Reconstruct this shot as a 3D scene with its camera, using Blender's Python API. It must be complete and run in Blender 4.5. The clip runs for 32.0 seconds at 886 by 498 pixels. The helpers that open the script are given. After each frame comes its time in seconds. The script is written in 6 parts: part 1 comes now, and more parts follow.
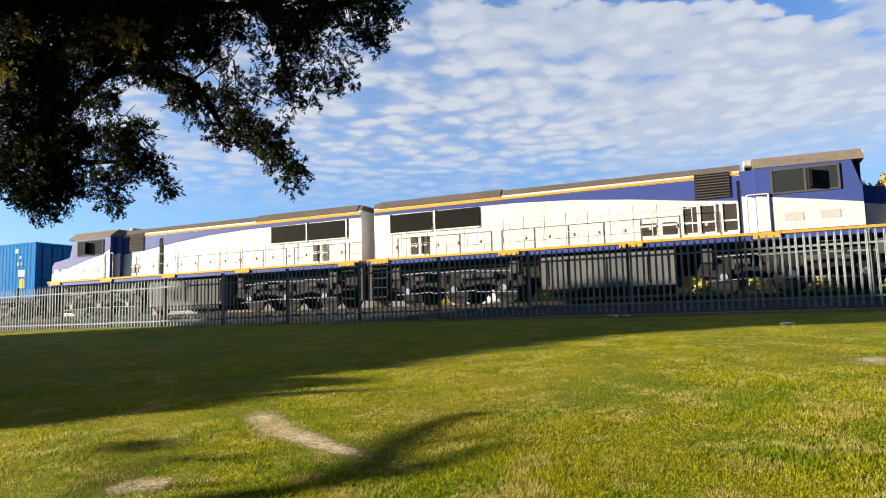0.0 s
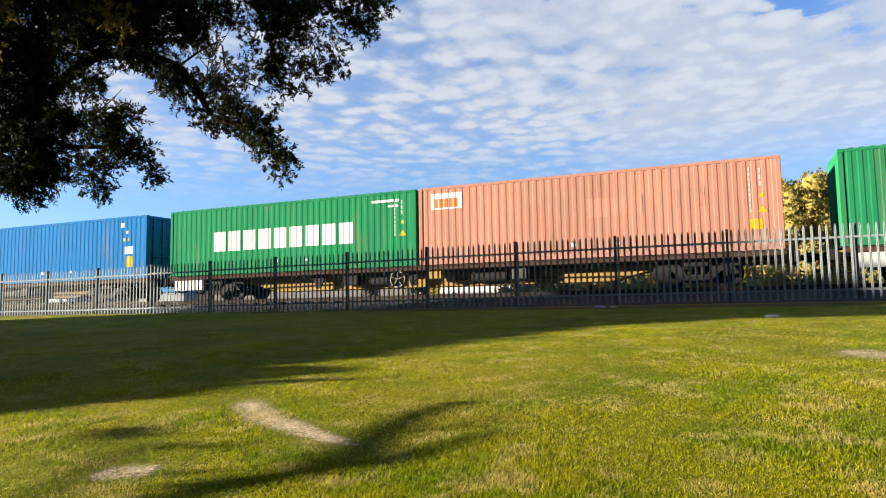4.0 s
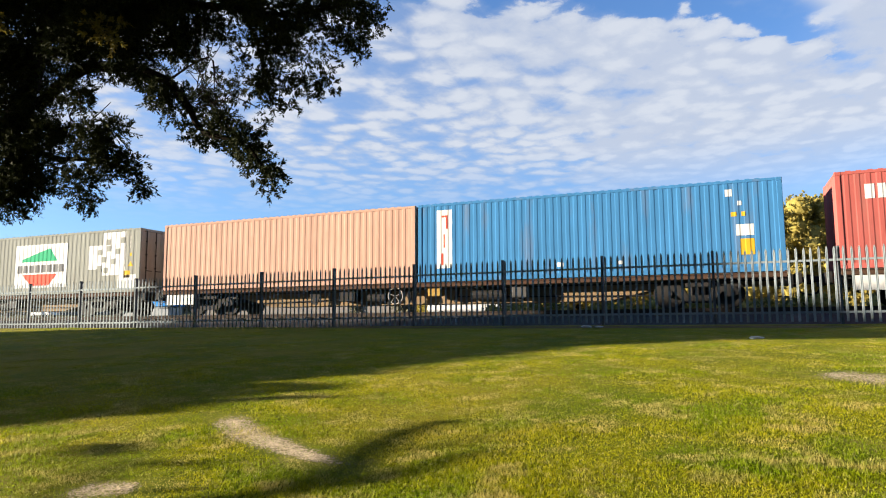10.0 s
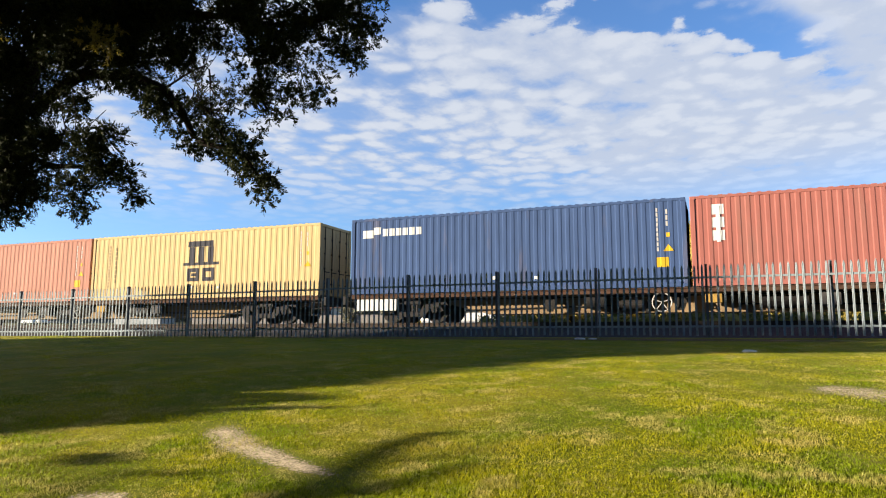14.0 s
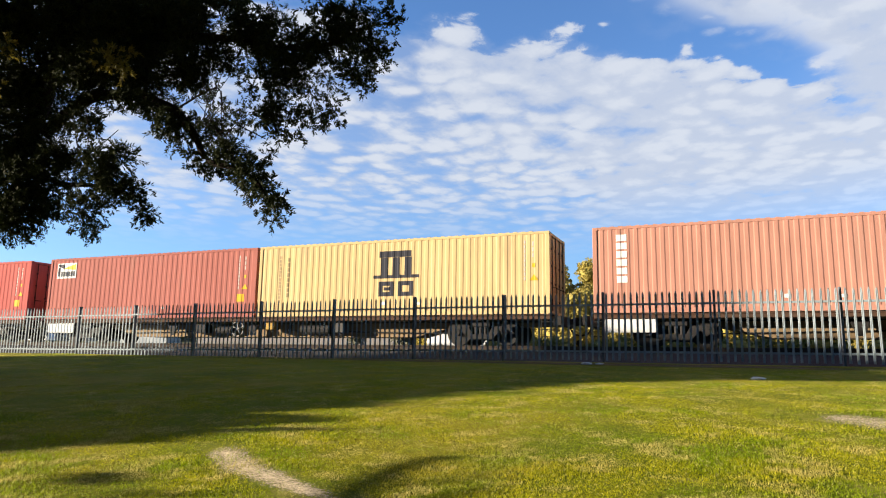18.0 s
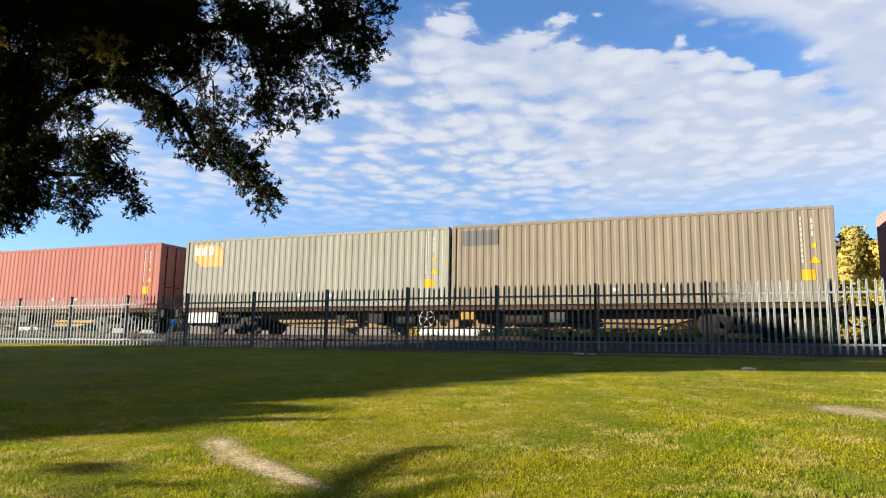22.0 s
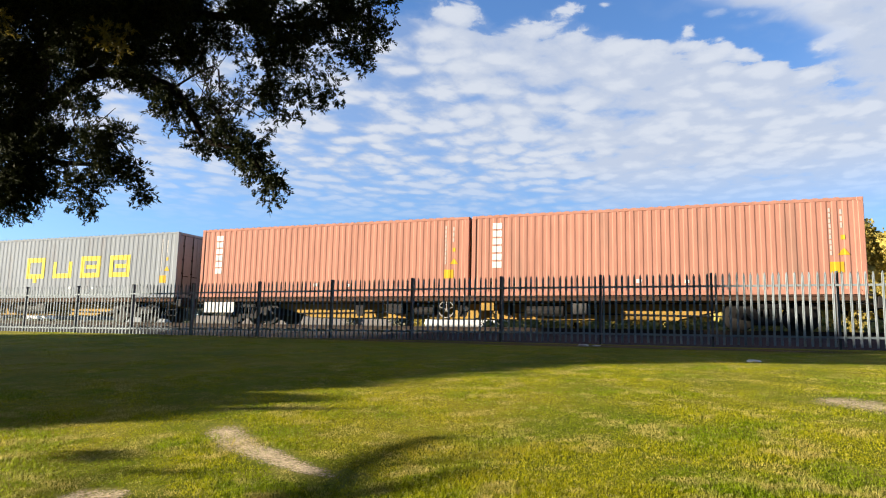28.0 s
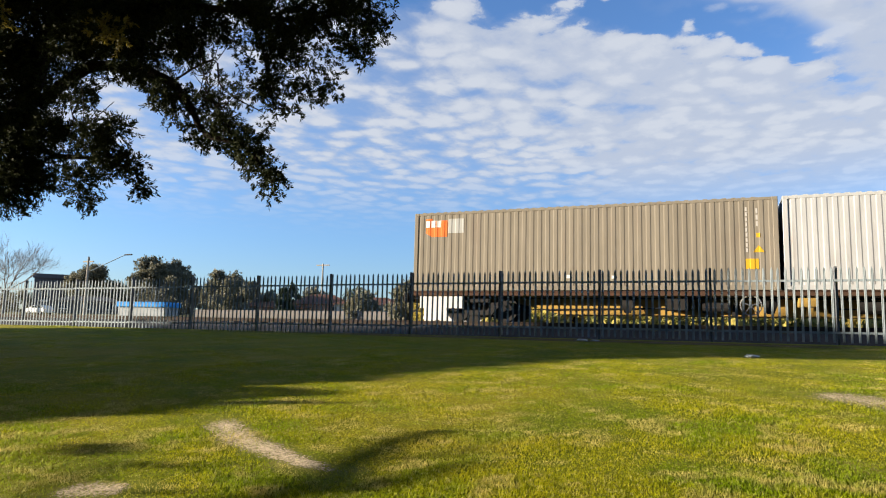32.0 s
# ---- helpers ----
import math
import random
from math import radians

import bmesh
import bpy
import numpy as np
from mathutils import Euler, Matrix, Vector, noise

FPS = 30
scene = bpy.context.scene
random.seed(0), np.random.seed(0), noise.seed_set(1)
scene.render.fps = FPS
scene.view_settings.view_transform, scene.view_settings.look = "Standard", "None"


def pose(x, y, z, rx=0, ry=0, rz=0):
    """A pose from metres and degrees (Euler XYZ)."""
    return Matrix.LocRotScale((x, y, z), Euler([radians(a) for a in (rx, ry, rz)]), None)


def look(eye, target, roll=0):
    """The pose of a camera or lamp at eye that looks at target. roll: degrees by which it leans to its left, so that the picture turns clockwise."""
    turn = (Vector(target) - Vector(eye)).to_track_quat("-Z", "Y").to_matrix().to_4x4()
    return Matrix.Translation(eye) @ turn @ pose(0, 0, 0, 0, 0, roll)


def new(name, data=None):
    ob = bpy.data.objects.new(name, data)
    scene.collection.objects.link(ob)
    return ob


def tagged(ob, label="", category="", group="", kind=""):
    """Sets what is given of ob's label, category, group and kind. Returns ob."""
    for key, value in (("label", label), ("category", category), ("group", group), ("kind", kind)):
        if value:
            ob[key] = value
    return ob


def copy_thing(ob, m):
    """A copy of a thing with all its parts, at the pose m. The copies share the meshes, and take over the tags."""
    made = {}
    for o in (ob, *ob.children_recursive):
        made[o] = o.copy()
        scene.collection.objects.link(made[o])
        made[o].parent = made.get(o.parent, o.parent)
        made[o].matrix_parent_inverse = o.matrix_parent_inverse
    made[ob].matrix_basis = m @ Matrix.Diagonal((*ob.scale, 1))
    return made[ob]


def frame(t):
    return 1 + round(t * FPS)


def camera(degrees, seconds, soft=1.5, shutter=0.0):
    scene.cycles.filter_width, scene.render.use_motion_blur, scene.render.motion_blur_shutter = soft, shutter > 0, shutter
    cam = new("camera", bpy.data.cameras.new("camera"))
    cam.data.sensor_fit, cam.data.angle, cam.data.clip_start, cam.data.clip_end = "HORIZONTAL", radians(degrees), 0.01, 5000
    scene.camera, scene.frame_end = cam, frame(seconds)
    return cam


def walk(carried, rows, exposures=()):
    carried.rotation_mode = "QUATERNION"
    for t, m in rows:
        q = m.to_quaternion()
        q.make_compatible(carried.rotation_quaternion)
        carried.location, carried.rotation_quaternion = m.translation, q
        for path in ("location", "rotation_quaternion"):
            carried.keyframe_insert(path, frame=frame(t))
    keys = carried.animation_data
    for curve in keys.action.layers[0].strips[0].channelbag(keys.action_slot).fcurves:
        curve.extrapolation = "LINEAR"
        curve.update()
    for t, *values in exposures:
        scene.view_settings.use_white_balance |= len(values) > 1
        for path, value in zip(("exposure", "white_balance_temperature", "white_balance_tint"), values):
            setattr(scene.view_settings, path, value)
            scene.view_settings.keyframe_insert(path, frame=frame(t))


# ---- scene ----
cam = camera(66.59, 32.0, soft=1.1)
EYE = (0.0, 0.0, 1.5)
# seconds, yaw, pitch, lean: a person stands still and pans by hand
TURNS = [
    (0, 24.45, 5.92, 1.50),
    (0.5, 23.95, 5.92, 1.17),
    (1, 23.22, 5.53, 1.42),
    (1.5, 21.69, 5.81, 1.50),
    (2, 21.26, 5.66, 1.25),
    (2.5, 22.85, 5.29, 1.10),
    (3, 23.46, 5.36, 1.02),
    (3.5, 23.68, 5.04, 0.99),
    (5.5, 22.53, 5.10, 0.86),
    (6, 22.95, 4.97, 0.80),
    (6.5, 22.80, 5.09, 0.91),
    (7, 22.57, 5.12, 0.83),
    (7.5, 22.35, 5.57, 0.68),
    (8, 22.29, 5.59, 0.66),
    (8.5, 22.19, 5.50, 0.53),
    (9, 22.18, 5.59, 0.56),
    (9.5, 22.36, 6.02, 0.41),
    (10, 22.43, 6.52, 0.30),
    (10.5, 22.37, 6.69, 0.34),
    (11, 22.27, 6.97, 0.19),
    (11.5, 22.01, 7.19, 0.08),
    (12, 22.05, 7.39, 0.05),
    (12.5, 21.86, 7.38, 0.04),
    (13, 21.98, 7.62, -0.09),
    (13.5, 21.99, 7.49, -0.13),
    (15.5, 21.80, 7.40, -0.19),
    (16, 22.05, 7.60, -0.21),
    (16.5, 22.47, 9.30, -0.47),
    (17, 22.51, 9.75, -0.67),
    (17.5, 22.68, 10.02, -0.95),
    (18, 22.55, 9.33, -0.93),
    (18.5, 22.57, 8.98, -0.81),
    (19, 22.62, 9.03, -0.84),
    (19.5, 22.36, 9.08, -0.89),
    (20, 22.12, 9.00, -0.89),
    (20.5, 22.09, 8.64, -0.80),
    (21, 22.09, 8.56, -0.81),
    (21.5, 21.98, 8.55, -0.90),
    (22, 21.94, 8.54, -0.97),
    (22.5, 22.25, 8.51, -0.98),
    (23, 22.22, 8.93, -1.14),
    (23.5, 22.80, 10.22, -1.58),
    (24, 21.91, 9.16, -1.31),
    (24.5, 21.90, 8.75, -1.23),
    (25, 21.71, 8.71, -1.28),
    (25.5, 21.62, 8.31, -1.28),
    (27.5, 22.24, 7.80, -1.36),
    (28, 22.37, 7.75, -1.29),
    (28.5, 22.46, 7.48, -1.16),
    (29, 22.43, 7.51, -1.25),
    (29.5, 22.36, 7.52, -1.46),
    (30, 22.34, 7.29, -1.35),
    (30.5, 22.48, 7.11, -1.34),
    (31, 22.68, 7.28, -1.48),
    (31.5, 22.65, 7.31, -1.45),
    (32, 22.29, 7.29, -1.41),
]


def cam_pose(yaw, pitch, lean):
    return Matrix.Translation(EYE) @ Euler((0, 0, radians(yaw))).to_matrix().to_4x4() @ Euler((radians(90 + pitch), 0, 0)).to_matrix().to_4x4() @ Euler((0, 0, radians(-lean))).to_matrix().to_4x4()


# the picture brightens a little over dark loads and darkens over white ones
EXPOSURES = [(0, 1.70), (1, 1.68), (2, 1.80), (3, 1.76), (6, 1.79), (7, 1.74), (8, 1.72), (9, 1.79), (12, 1.76), (16, 1.81), (18.5, 1.79), (20, 1.74), (22, 1.85), (24, 1.83), (28, 1.80), (29.3, 1.64), (31, 1.57), (32, 1.68)]
walk(cam, [(t, cam_pose(a, b, c)) for t, a, b, c in TURNS], EXPOSURES)

# ---- light ----
SUN_AZ, SUN_EL = 66.0, 10.5     # degrees left of straight behind, and above the ground
to_sun = Vector((-math.sin(radians(SUN_AZ)) * math.cos(radians(SUN_EL)), -math.cos(radians(SUN_AZ)) * math.cos(radians(SUN_EL)), math.sin(radians(SUN_EL))))
sun = new("sun", bpy.data.lights.new("sun", "SUN"))
sun.data.energy, sun.data.angle, sun.data.color = 5.0, radians(0.53), (1.0, 0.87, 0.68)
sun.matrix_world = look((0, 0, 60), Vector((0, 0, 60)) - to_sun)

CLOUD, SKY_SAT, SKY_VAL = 6.9, 1.0, 2.75


def make_world():
    w = bpy.data.worlds.new("sky")
    scene.world = w
    w.use_nodes = True
    n, l = w.node_tree.nodes, w.node_tree.links
    n.clear()
    out, bg = n.new("ShaderNodeOutputWorld"), n.new("ShaderNodeBackground")
    sky = n.new("ShaderNodeTexSky")
    sky.sky_type, sky.sun_disc = "NISHITA", False
    sky.sun_elevation, sky.sun_rotation = radians(SUN_EL), radians(180 + SUN_AZ)
    sky.air_density, sky.dust_density, sky.ozone_density = 1.0, 0.3, 3.0
    co = n.new("ShaderNodeTexCoord")
    sep = n.new("ShaderNodeSeparateXYZ")
    l.new(co.outputs["Generated"], sep.inputs[0])

    def m(op, a, b=None):
        k = n.new("ShaderNodeMath")
        k.operation = op
        for i, v in enumerate((a, b)):
            if v is None:
                continue
            if isinstance(v, (int, float)):
                k.inputs[i].default_value = v
            else:
                l.new(v, k.inputs[i])
        return k.outputs[0]

    # a cloud sheet overhead, seen in true perspective
    up = m("MAXIMUM", m("ADD", sep.outputs["Z"], 0.05), 0.02)
    comb = n.new("ShaderNodeCombineXYZ")
    l.new(m("DIVIDE", sep.outputs["X"], up), comb.inputs[0])
    l.new(m("DIVIDE", sep.outputs["Y"], up), comb.inputs[1])

    def noise_tex(scale, detail, rough, loc, stretch=(1, 1, 1), rot=0.0, dist=0.0):
        mp = n.new("ShaderNodeMapping")
        mp.inputs["Location"].default_value = loc
        mp.inputs["Scale"].default_value = stretch
        mp.inputs["Rotation"].default_value = (0, 0, rot)
        l.new(comb.outputs[0], mp.inputs[0])
        t = n.new("ShaderNodeTexNoise")
        t.inputs["Scale"].default_value, t.inputs["Detail"].default_value = scale, detail
        t.inputs["Roughness"].default_value, t.inputs["Distortion"].default_value = rough, dist
        l.new(mp.outputs[0], t.inputs["Vector"])
        return t.outputs["Fac"]

    def smooth(v, lo, hi, top=1.0):
        k = n.new("ShaderNodeMapRange")
        k.interpolation_type = "SMOOTHSTEP"
        k.inputs["From Min"].default_value, k.inputs["From Max"].default_value, k.inputs["To Max"].default_value = lo, hi, top
        l.new(v, k.inputs["Value"])
        return k.outputs[0]

    # rounded puffs that crowd together, as in a mackerel sky
    warp = n.new("ShaderNodeTexNoise")
    warp.inputs["Scale"].default_value, warp.inputs["Detail"].default_value = 4.0, 3
    l.new(comb.outputs[0], warp.inputs["Vector"])
    bent = n.new("ShaderNodeVectorMath")
    bent.operation = "MULTIPLY_ADD"
    l.new(warp.outputs["Color"], bent.inputs[0])
    bent.inputs[1].default_value = (0.20, 0.22, 0)
    l.new(comb.outputs[0], bent.inputs[2])
    cells = n.new("ShaderNodeTexVoronoi")
    cells.feature = "SMOOTH_F1"
    cells.inputs["Scale"].default_value, cells.inputs["Smoothness"].default_value = 8.2, 0.5
    l.new(bent.outputs[0], cells.inputs["Vector"])
    lumps = m("SUBTRACT", 1.0, m("MULTIPLY", cells.outputs["Distance"], 1.35))
    fine = noise_tex(15.0, 5, 0.62, (3.1, 1.7, 0), (1.0, 0.8, 1), 0.2, 0.3)
    rows = noise_tex(2.6, 3, 0.5, (1.3, 0.4, 0), (0.8, 1.2, 1), 0.55, 0.2)
    puffs = m("ADD", m("MULTIPLY", lumps, 0.60), m("MULTIPLY", fine, 0.60))
    # the deck ends in a scalloped edge; a clear lane parts it from the next one
    u_at, v_at = m("DIVIDE", sep.outputs["X"], up), m("DIVIDE", sep.outputs["Y"], up)
    past = m("ADD", m("SUBTRACT", m("SUBTRACT", v_at, m("MULTIPLY", u_at, 0.73)), 2.02), m("MULTIPLY", m("SUBTRACT", puffs, 0.6), 0.40))
    deck = smooth(past, -0.06, 0.10)
    nearer = m("MULTIPLY", smooth(m("MULTIPLY", past, -1.0), 0.14, 0.38), smooth(m("ADD", u_at, m("MULTIPLY", v_at, 0.12)), -0.10, 0.36, 0.9))
    nearer = m("MULTIPLY", nearer, smooth(sep.outputs["Y"], 0.05, 0.35))
    merged = m("MULTIPLY", smooth(u_at, 0.16, 0.50), smooth(sep.outputs["Y"], 0.05, 0.35))
    cover = m("MINIMUM", m("ADD", m("ADD", deck, nearer), merged), 1.0)
    solid = smooth(m("ADD", u_at, m("MULTIPLY", m("SUBTRACT", rows, 0.5), 1.2)), -1.05, -0.25)
    amount = m("ADD", m("ADD", puffs, m("MULTIPLY", solid, 0.33)), m("MULTIPLY", m("SUBTRACT", rows, 0.5), 0.42))
    body = smooth(m("SUBTRACT", amount, m("MULTIPLY", m("SUBTRACT", 1.0, cover), 0.75)), 0.18, 0.70)
    low = smooth(sep.outputs["Z"], 0.13, 0.27)
    veil = m("ADD", m("MULTIPLY", body, 0.72), m("MULTIPLY", cover, 0.25))
    mask = m("MULTIPLY", m("MULTIPLY", veil, low), 0.93)
    cloud = n.new("ShaderNodeMixRGB")
    cloud.inputs[1].default_value, cloud.inputs[2].default_value = (CLOUD * 0.78, CLOUD * 0.86, CLOUD * 1.02, 1), (CLOUD * 0.98, CLOUD * 1.03, CLOUD * 1.12, 1)
    l.new(smooth(puffs, 0.38, 0.74), cloud.inputs[0])
    rich = n.new("ShaderNodeHueSaturation")
    rich.inputs["Saturation"].default_value, rich.inputs["Value"].default_value = SKY_SAT, SKY_VAL
    l.new(sky.outputs[0], rich.inputs["Color"])
    clear = n.new("ShaderNodeMixRGB")
    clear.blend_type = "MULTIPLY"
    clear.inputs[0].default_value = 1.0
    haze = n.new("ShaderNodeMapRange")
    haze.inputs["From Max"].default_value = 0.24
    l.new(sep.outputs["Z"], haze.inputs["Value"])
    tone = n.new("ShaderNodeMixRGB")
    tone.inputs[1].default_value, tone.inputs[2].default_value = (0.55, 0.61, 0.83, 1), (0.66, 0.77, 0.97, 1)
    l.new(haze.outputs[0], tone.inputs[0])
    l.new(tone.outputs[0], clear.inputs[2])
    l.new(rich.outputs[0], clear.inputs[1])
    mix = n.new("ShaderNodeMixRGB")
    l.new(mask, mix.inputs[0])
    l.new(clear.outputs[0], mix.inputs[1])
    l.new(cloud.outputs[0], mix.inputs[2])
    l.new(mix.outputs[0], bg.inputs["Color"])
    bg.inputs["Strength"].default_value = 0.032
    l.new(bg.outputs[0], out.inputs[0])


make_world()

# ---- materials ----


def mat(name, color, rough=0.6, metal=0.0, var=0.15, scale=3.0, bump=0.0, bump_scale=60.0, dirt=None, dirt_amount=0.35, per_object=0.0, spec=0.03, streaks=False):
    """Paint or surface with broad stains, fine grain and fine relief."""
    M = bpy.data.materials.new(name)
    M.use_nodes = True
    n, l = M.node_tree.nodes, M.node_tree.links
    b = n["Principled BSDF"]
    b.inputs["Roughness"].default_value, b.inputs["Metallic"].default_value = rough, metal
    b.inputs["Specular IOR Level"].default_value = spec
    co = n.new("ShaderNodeTexCoord")
    vec = co.outputs["Object"]
    if streaks:
        mp = n.new("ShaderNodeMapping")
        mp.inputs["Scale"].default_value = (1.0, 1.0, 0.16)
        l.new(vec, mp.inputs[0])
        vec = mp.outputs[0]
    info = n.new("ShaderNodeObjectInfo")
    add = n.new("ShaderNodeVectorMath")
    add.operation = "MULTIPLY_ADD"
    l.new(info.outputs["Random"], add.inputs[0])
    add.inputs[1].default_value = (17, 31, 7)
    l.new(vec, add.inputs[2])

    def noise_node(s, d):
        t = n.new("ShaderNodeTexNoise")
        t.inputs["Scale"].default_value, t.inputs["Detail"].default_value, t.inputs["Roughness"].default_value = s, d, 0.6
        l.new(add.outputs[0], t.inputs["Vector"])
        return t.outputs["Fac"]

    big, fine = noise_node(scale, 4), noise_node(scale * 9, 5)
    mixf = n.new("ShaderNodeMath")
    mixf.operation = "ADD"
    l.new(big, mixf.inputs[0])
    l.new(fine, mixf.inputs[1])
    r = n.new("ShaderNodeMapRange")
    r.inputs["From Min"].default_value, r.inputs["From Max"].default_value = 0.6, 1.4
    r.inputs["To Min"].default_value, r.inputs["To Max"].default_value = 1 - var, 1 + var
    l.new(mixf.outputs[0], r.inputs["Value"])
    val = r.outputs[0]
    if per_object:
        r2 = n.new("ShaderNodeMapRange")
        r2.inputs["To Min"].default_value, r2.inputs["To Max"].default_value = 1 - per_object, 1 + per_object
        l.new(info.outputs["Random"], r2.inputs["Value"])
        mm = n.new("ShaderNodeMath")
        mm.operation = "MULTIPLY"
        l.new(val, mm.inputs[0])
        l.new(r2.outputs[0], mm.inputs[1])
        val = mm.outputs[0]
    hsv = n.new("ShaderNodeHueSaturation")
    hsv.inputs["Color"].default_value = (*color, 1)
    l.new(val, hsv.inputs["Value"])
    col = hsv.outputs[0]
    if dirt:
        mx = n.new("ShaderNodeMixRGB")
        rr = n.new("ShaderNodeMapRange")
        rr.inputs["From Min"].default_value, rr.inputs["From Max"].default_value = 0.56, 0.78
        rr.inputs["To Max"].default_value = dirt_amount
        l.new(noise_node(scale * 2.3, 7), rr.inputs["Value"])
        l.new(rr.outputs[0], mx.inputs[0])
        l.new(col, mx.inputs[1])
        mx.inputs[2].default_value = (*dirt, 1)
        col = mx.outputs[0]
    l.new(col, b.inputs["Base Color"])
    if bump:
        bp = n.new("ShaderNodeBump")
        bp.inputs["Strength"].default_value, bp.inputs["Distance"].default_value = bump, 0.02
        l.new(noise_node(bump_scale, 3), bp.inputs["Height"])
        l.new(bp.outputs[0], b.inputs["Normal"])
    return M


RUST = (0.16, 0.06, 0.03)


def paint(name, color, dirt=(0.2, 0.15, 0.12), amount=0.5):
    return mat(name, color, 0.78, 0.0, 0.17, 0.7, 0.06, 30, dirt, amount, streaks=True, spec=0.02)


M_BLUE = paint("blue_paint", (0.02, 0.155, 0.40))
M_DBLUE = paint("dull_blue_paint", (0.05, 0.18, 0.375))
M_NAVY = paint("navy_paint", (0.055, 0.09, 0.19))
M_RED = paint("oxide_red_paint", (0.338, 0.143, 0.126))
M_DRED = paint("dark_oxide_paint", (0.325, 0.122, 0.102))
M_VERMILION = paint("bright_red_paint", (0.40, 0.105, 0.092))
M_SALMON = paint("faded_red_paint", (0.41, 0.205, 0.155))
M_PEACH = paint("faded_peach_paint", (0.47, 0.295, 0.23))
M_GREEN = paint("green_paint", (0.022, 0.20, 0.088))
M_MINT = paint("mint_paint", (0.30, 0.52, 0.46))
M_YELLOW = paint("cream_yellow_paint", (0.52, 0.385, 0.20))
M_ORANGE = paint("orange_paint", (0.52, 0.27, 0.10))
M_GREY = paint("light_grey_paint", (0.37, 0.37, 0.355))
M_BGREY = paint("blue_grey_paint", (0.255, 0.28, 0.305))
M_SAGE = paint("sage_grey_paint", (0.255, 0.262, 0.237))
M_OLIVE = paint("olive_grey_paint", (0.22, 0.195, 0.157))
M_CREAM = paint("cream_paint", (0.46, 0.43, 0.395))
M_WHITE = paint("white_paint", (0.42, 0.425, 0.425))
M_OFFWHITE = paint("off_white_paint", (0.37, 0.38, 0.375))
M_MARK_WHITE = mat("white_marking", (0.62, 0.62, 0.60), 0.6, var=0.06)
M_MARK_PALE = mat("pale_text_marking", (0.46, 0.44, 0.41), 0.6, var=0.1)
M_MARK_YELLOW = mat("yellow_marking", (0.56, 0.34, 0.03), 0.6, var=0.06)
M_MARK_LEMON = mat("lemon_marking", (0.60, 0.50, 0.07), 0.6, var=0.06)
M_MARK_BLACK = mat("dark_marking", (0.04, 0.04, 0.05), 0.6, var=0.08)
M_MARK_GREY = mat("grey_marking", (0.12, 0.125, 0.13), 0.6, var=0.08)
M_MARK_FAINT = mat("faint_brown_marking", (0.27, 0.21, 0.12), 0.6, var=0.12)
M_MARK_RED = mat("red_marking", (0.62, 0.08, 0.05), 0.6, var=0.08)
M_MARK_ORANGE = mat("orange_marking", (0.72, 0.17, 0.05), 0.6, var=0.08)
M_MARK_FADE = mat("faded_orange_marking", (0.70, 0.33, 0.14), 0.6, var=0.1)
M_MARK_BLUE = mat("blue_marking", (0.05, 0.13, 0.45), 0.6, var=0.08)
M_MARK_SKY = mat("pale_blue_marking", (0.22, 0.44, 0.58), 0.6, var=0.08)
M_MARK_ICE = mat("ice_blue_marking", (0.30, 0.44, 0.49), 0.6, var=0.1)
M_MARK_GREEN = mat("green_marking", (0.01, 0.30, 0.14), 0.6, var=0.08)
M_STEEL = mat("dark_steel", (0.022, 0.02, 0.019), 0.8, 0.0, 0.3, 4.0, 0.2, 40, (0.06, 0.03, 0.02), 0.3, spec=0.2)
M_RAIL = mat("rail_steel", (0.055, 0.042, 0.034), 0.7, 0.0, 0.2, 4.0, 0.1, 40, (0.05, 0.03, 0.02), 0.5)
M_SILL = mat("wagon_yellow", (0.37, 0.235, 0.065), 0.65, 0.0, 0.2, 2.0, 0.1, 40, RUST, 0.6)
M_SILL_DULL = mat("faded_wagon_ochre", (0.24, 0.17, 0.10), 0.7, 0.0, 0.25, 2.0, 0.1, 40, RUST, 0.5)
M_SILL_DARK = mat("grimy_wagon_frame", (0.075, 0.045, 0.032), 0.75, 0.0, 0.3, 2.0, 0.1, 40, RUST, 0.5)
M_GALV = mat("galvanised_steel", (0.245, 0.285, 0.31), 0.6, 0.05, 0.16, 6.0, 0.05, 60, (0.2, 0.21, 0.21), 0.5, per_object=0.12)
# darker than the pales: the shade on the posts' flanks is in this colour
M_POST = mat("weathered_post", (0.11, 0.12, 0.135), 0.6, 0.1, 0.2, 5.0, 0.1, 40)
M_BARK = mat("bark", (0.018, 0.014, 0.011), 0.95, 0, 0.4, 6.0, 0.8, 30, spec=0.05)
M_BALLAST = mat("ballast", (0.056, 0.055, 0.055), 0.9, 0, 0.35, 1.2, 0.9, 14, (0.04, 0.037, 0.035), 0.6)
M_SLEEPER = mat("concrete_sleeper", (0.075, 0.07, 0.065), 0.85, 0, 0.2, 5.0, 0.2, 50)
M_LOCO_WHITE = mat("loco_white", (0.60, 0.59, 0.58), 0.5, 0, 0.10, 1.1, 0, 30, (0.34, 0.31, 0.28), 0.45, spec=0.2, streaks=True)
M_LOCO_BLUE = mat("loco_blue", (0.045, 0.07, 0.24), 0.6, 0, 0.08, 0.8, 0, 30, (0.12, 0.11, 0.14), 0.25, spec=0.12)
M_LOCO_YEL = mat("loco_yellow", (0.58, 0.32, 0.06), 0.5, 0, 0.2, 1.0, 0, 30, (0.2, 0.14, 0.08), 0.4)
M_LOCO_ROOF = mat("loco_roof", (0.12, 0.10, 0.085), 0.75, 0, 0.2, 1.2, 0.1, 30, (0.08, 0.06, 0.05), 0.5)
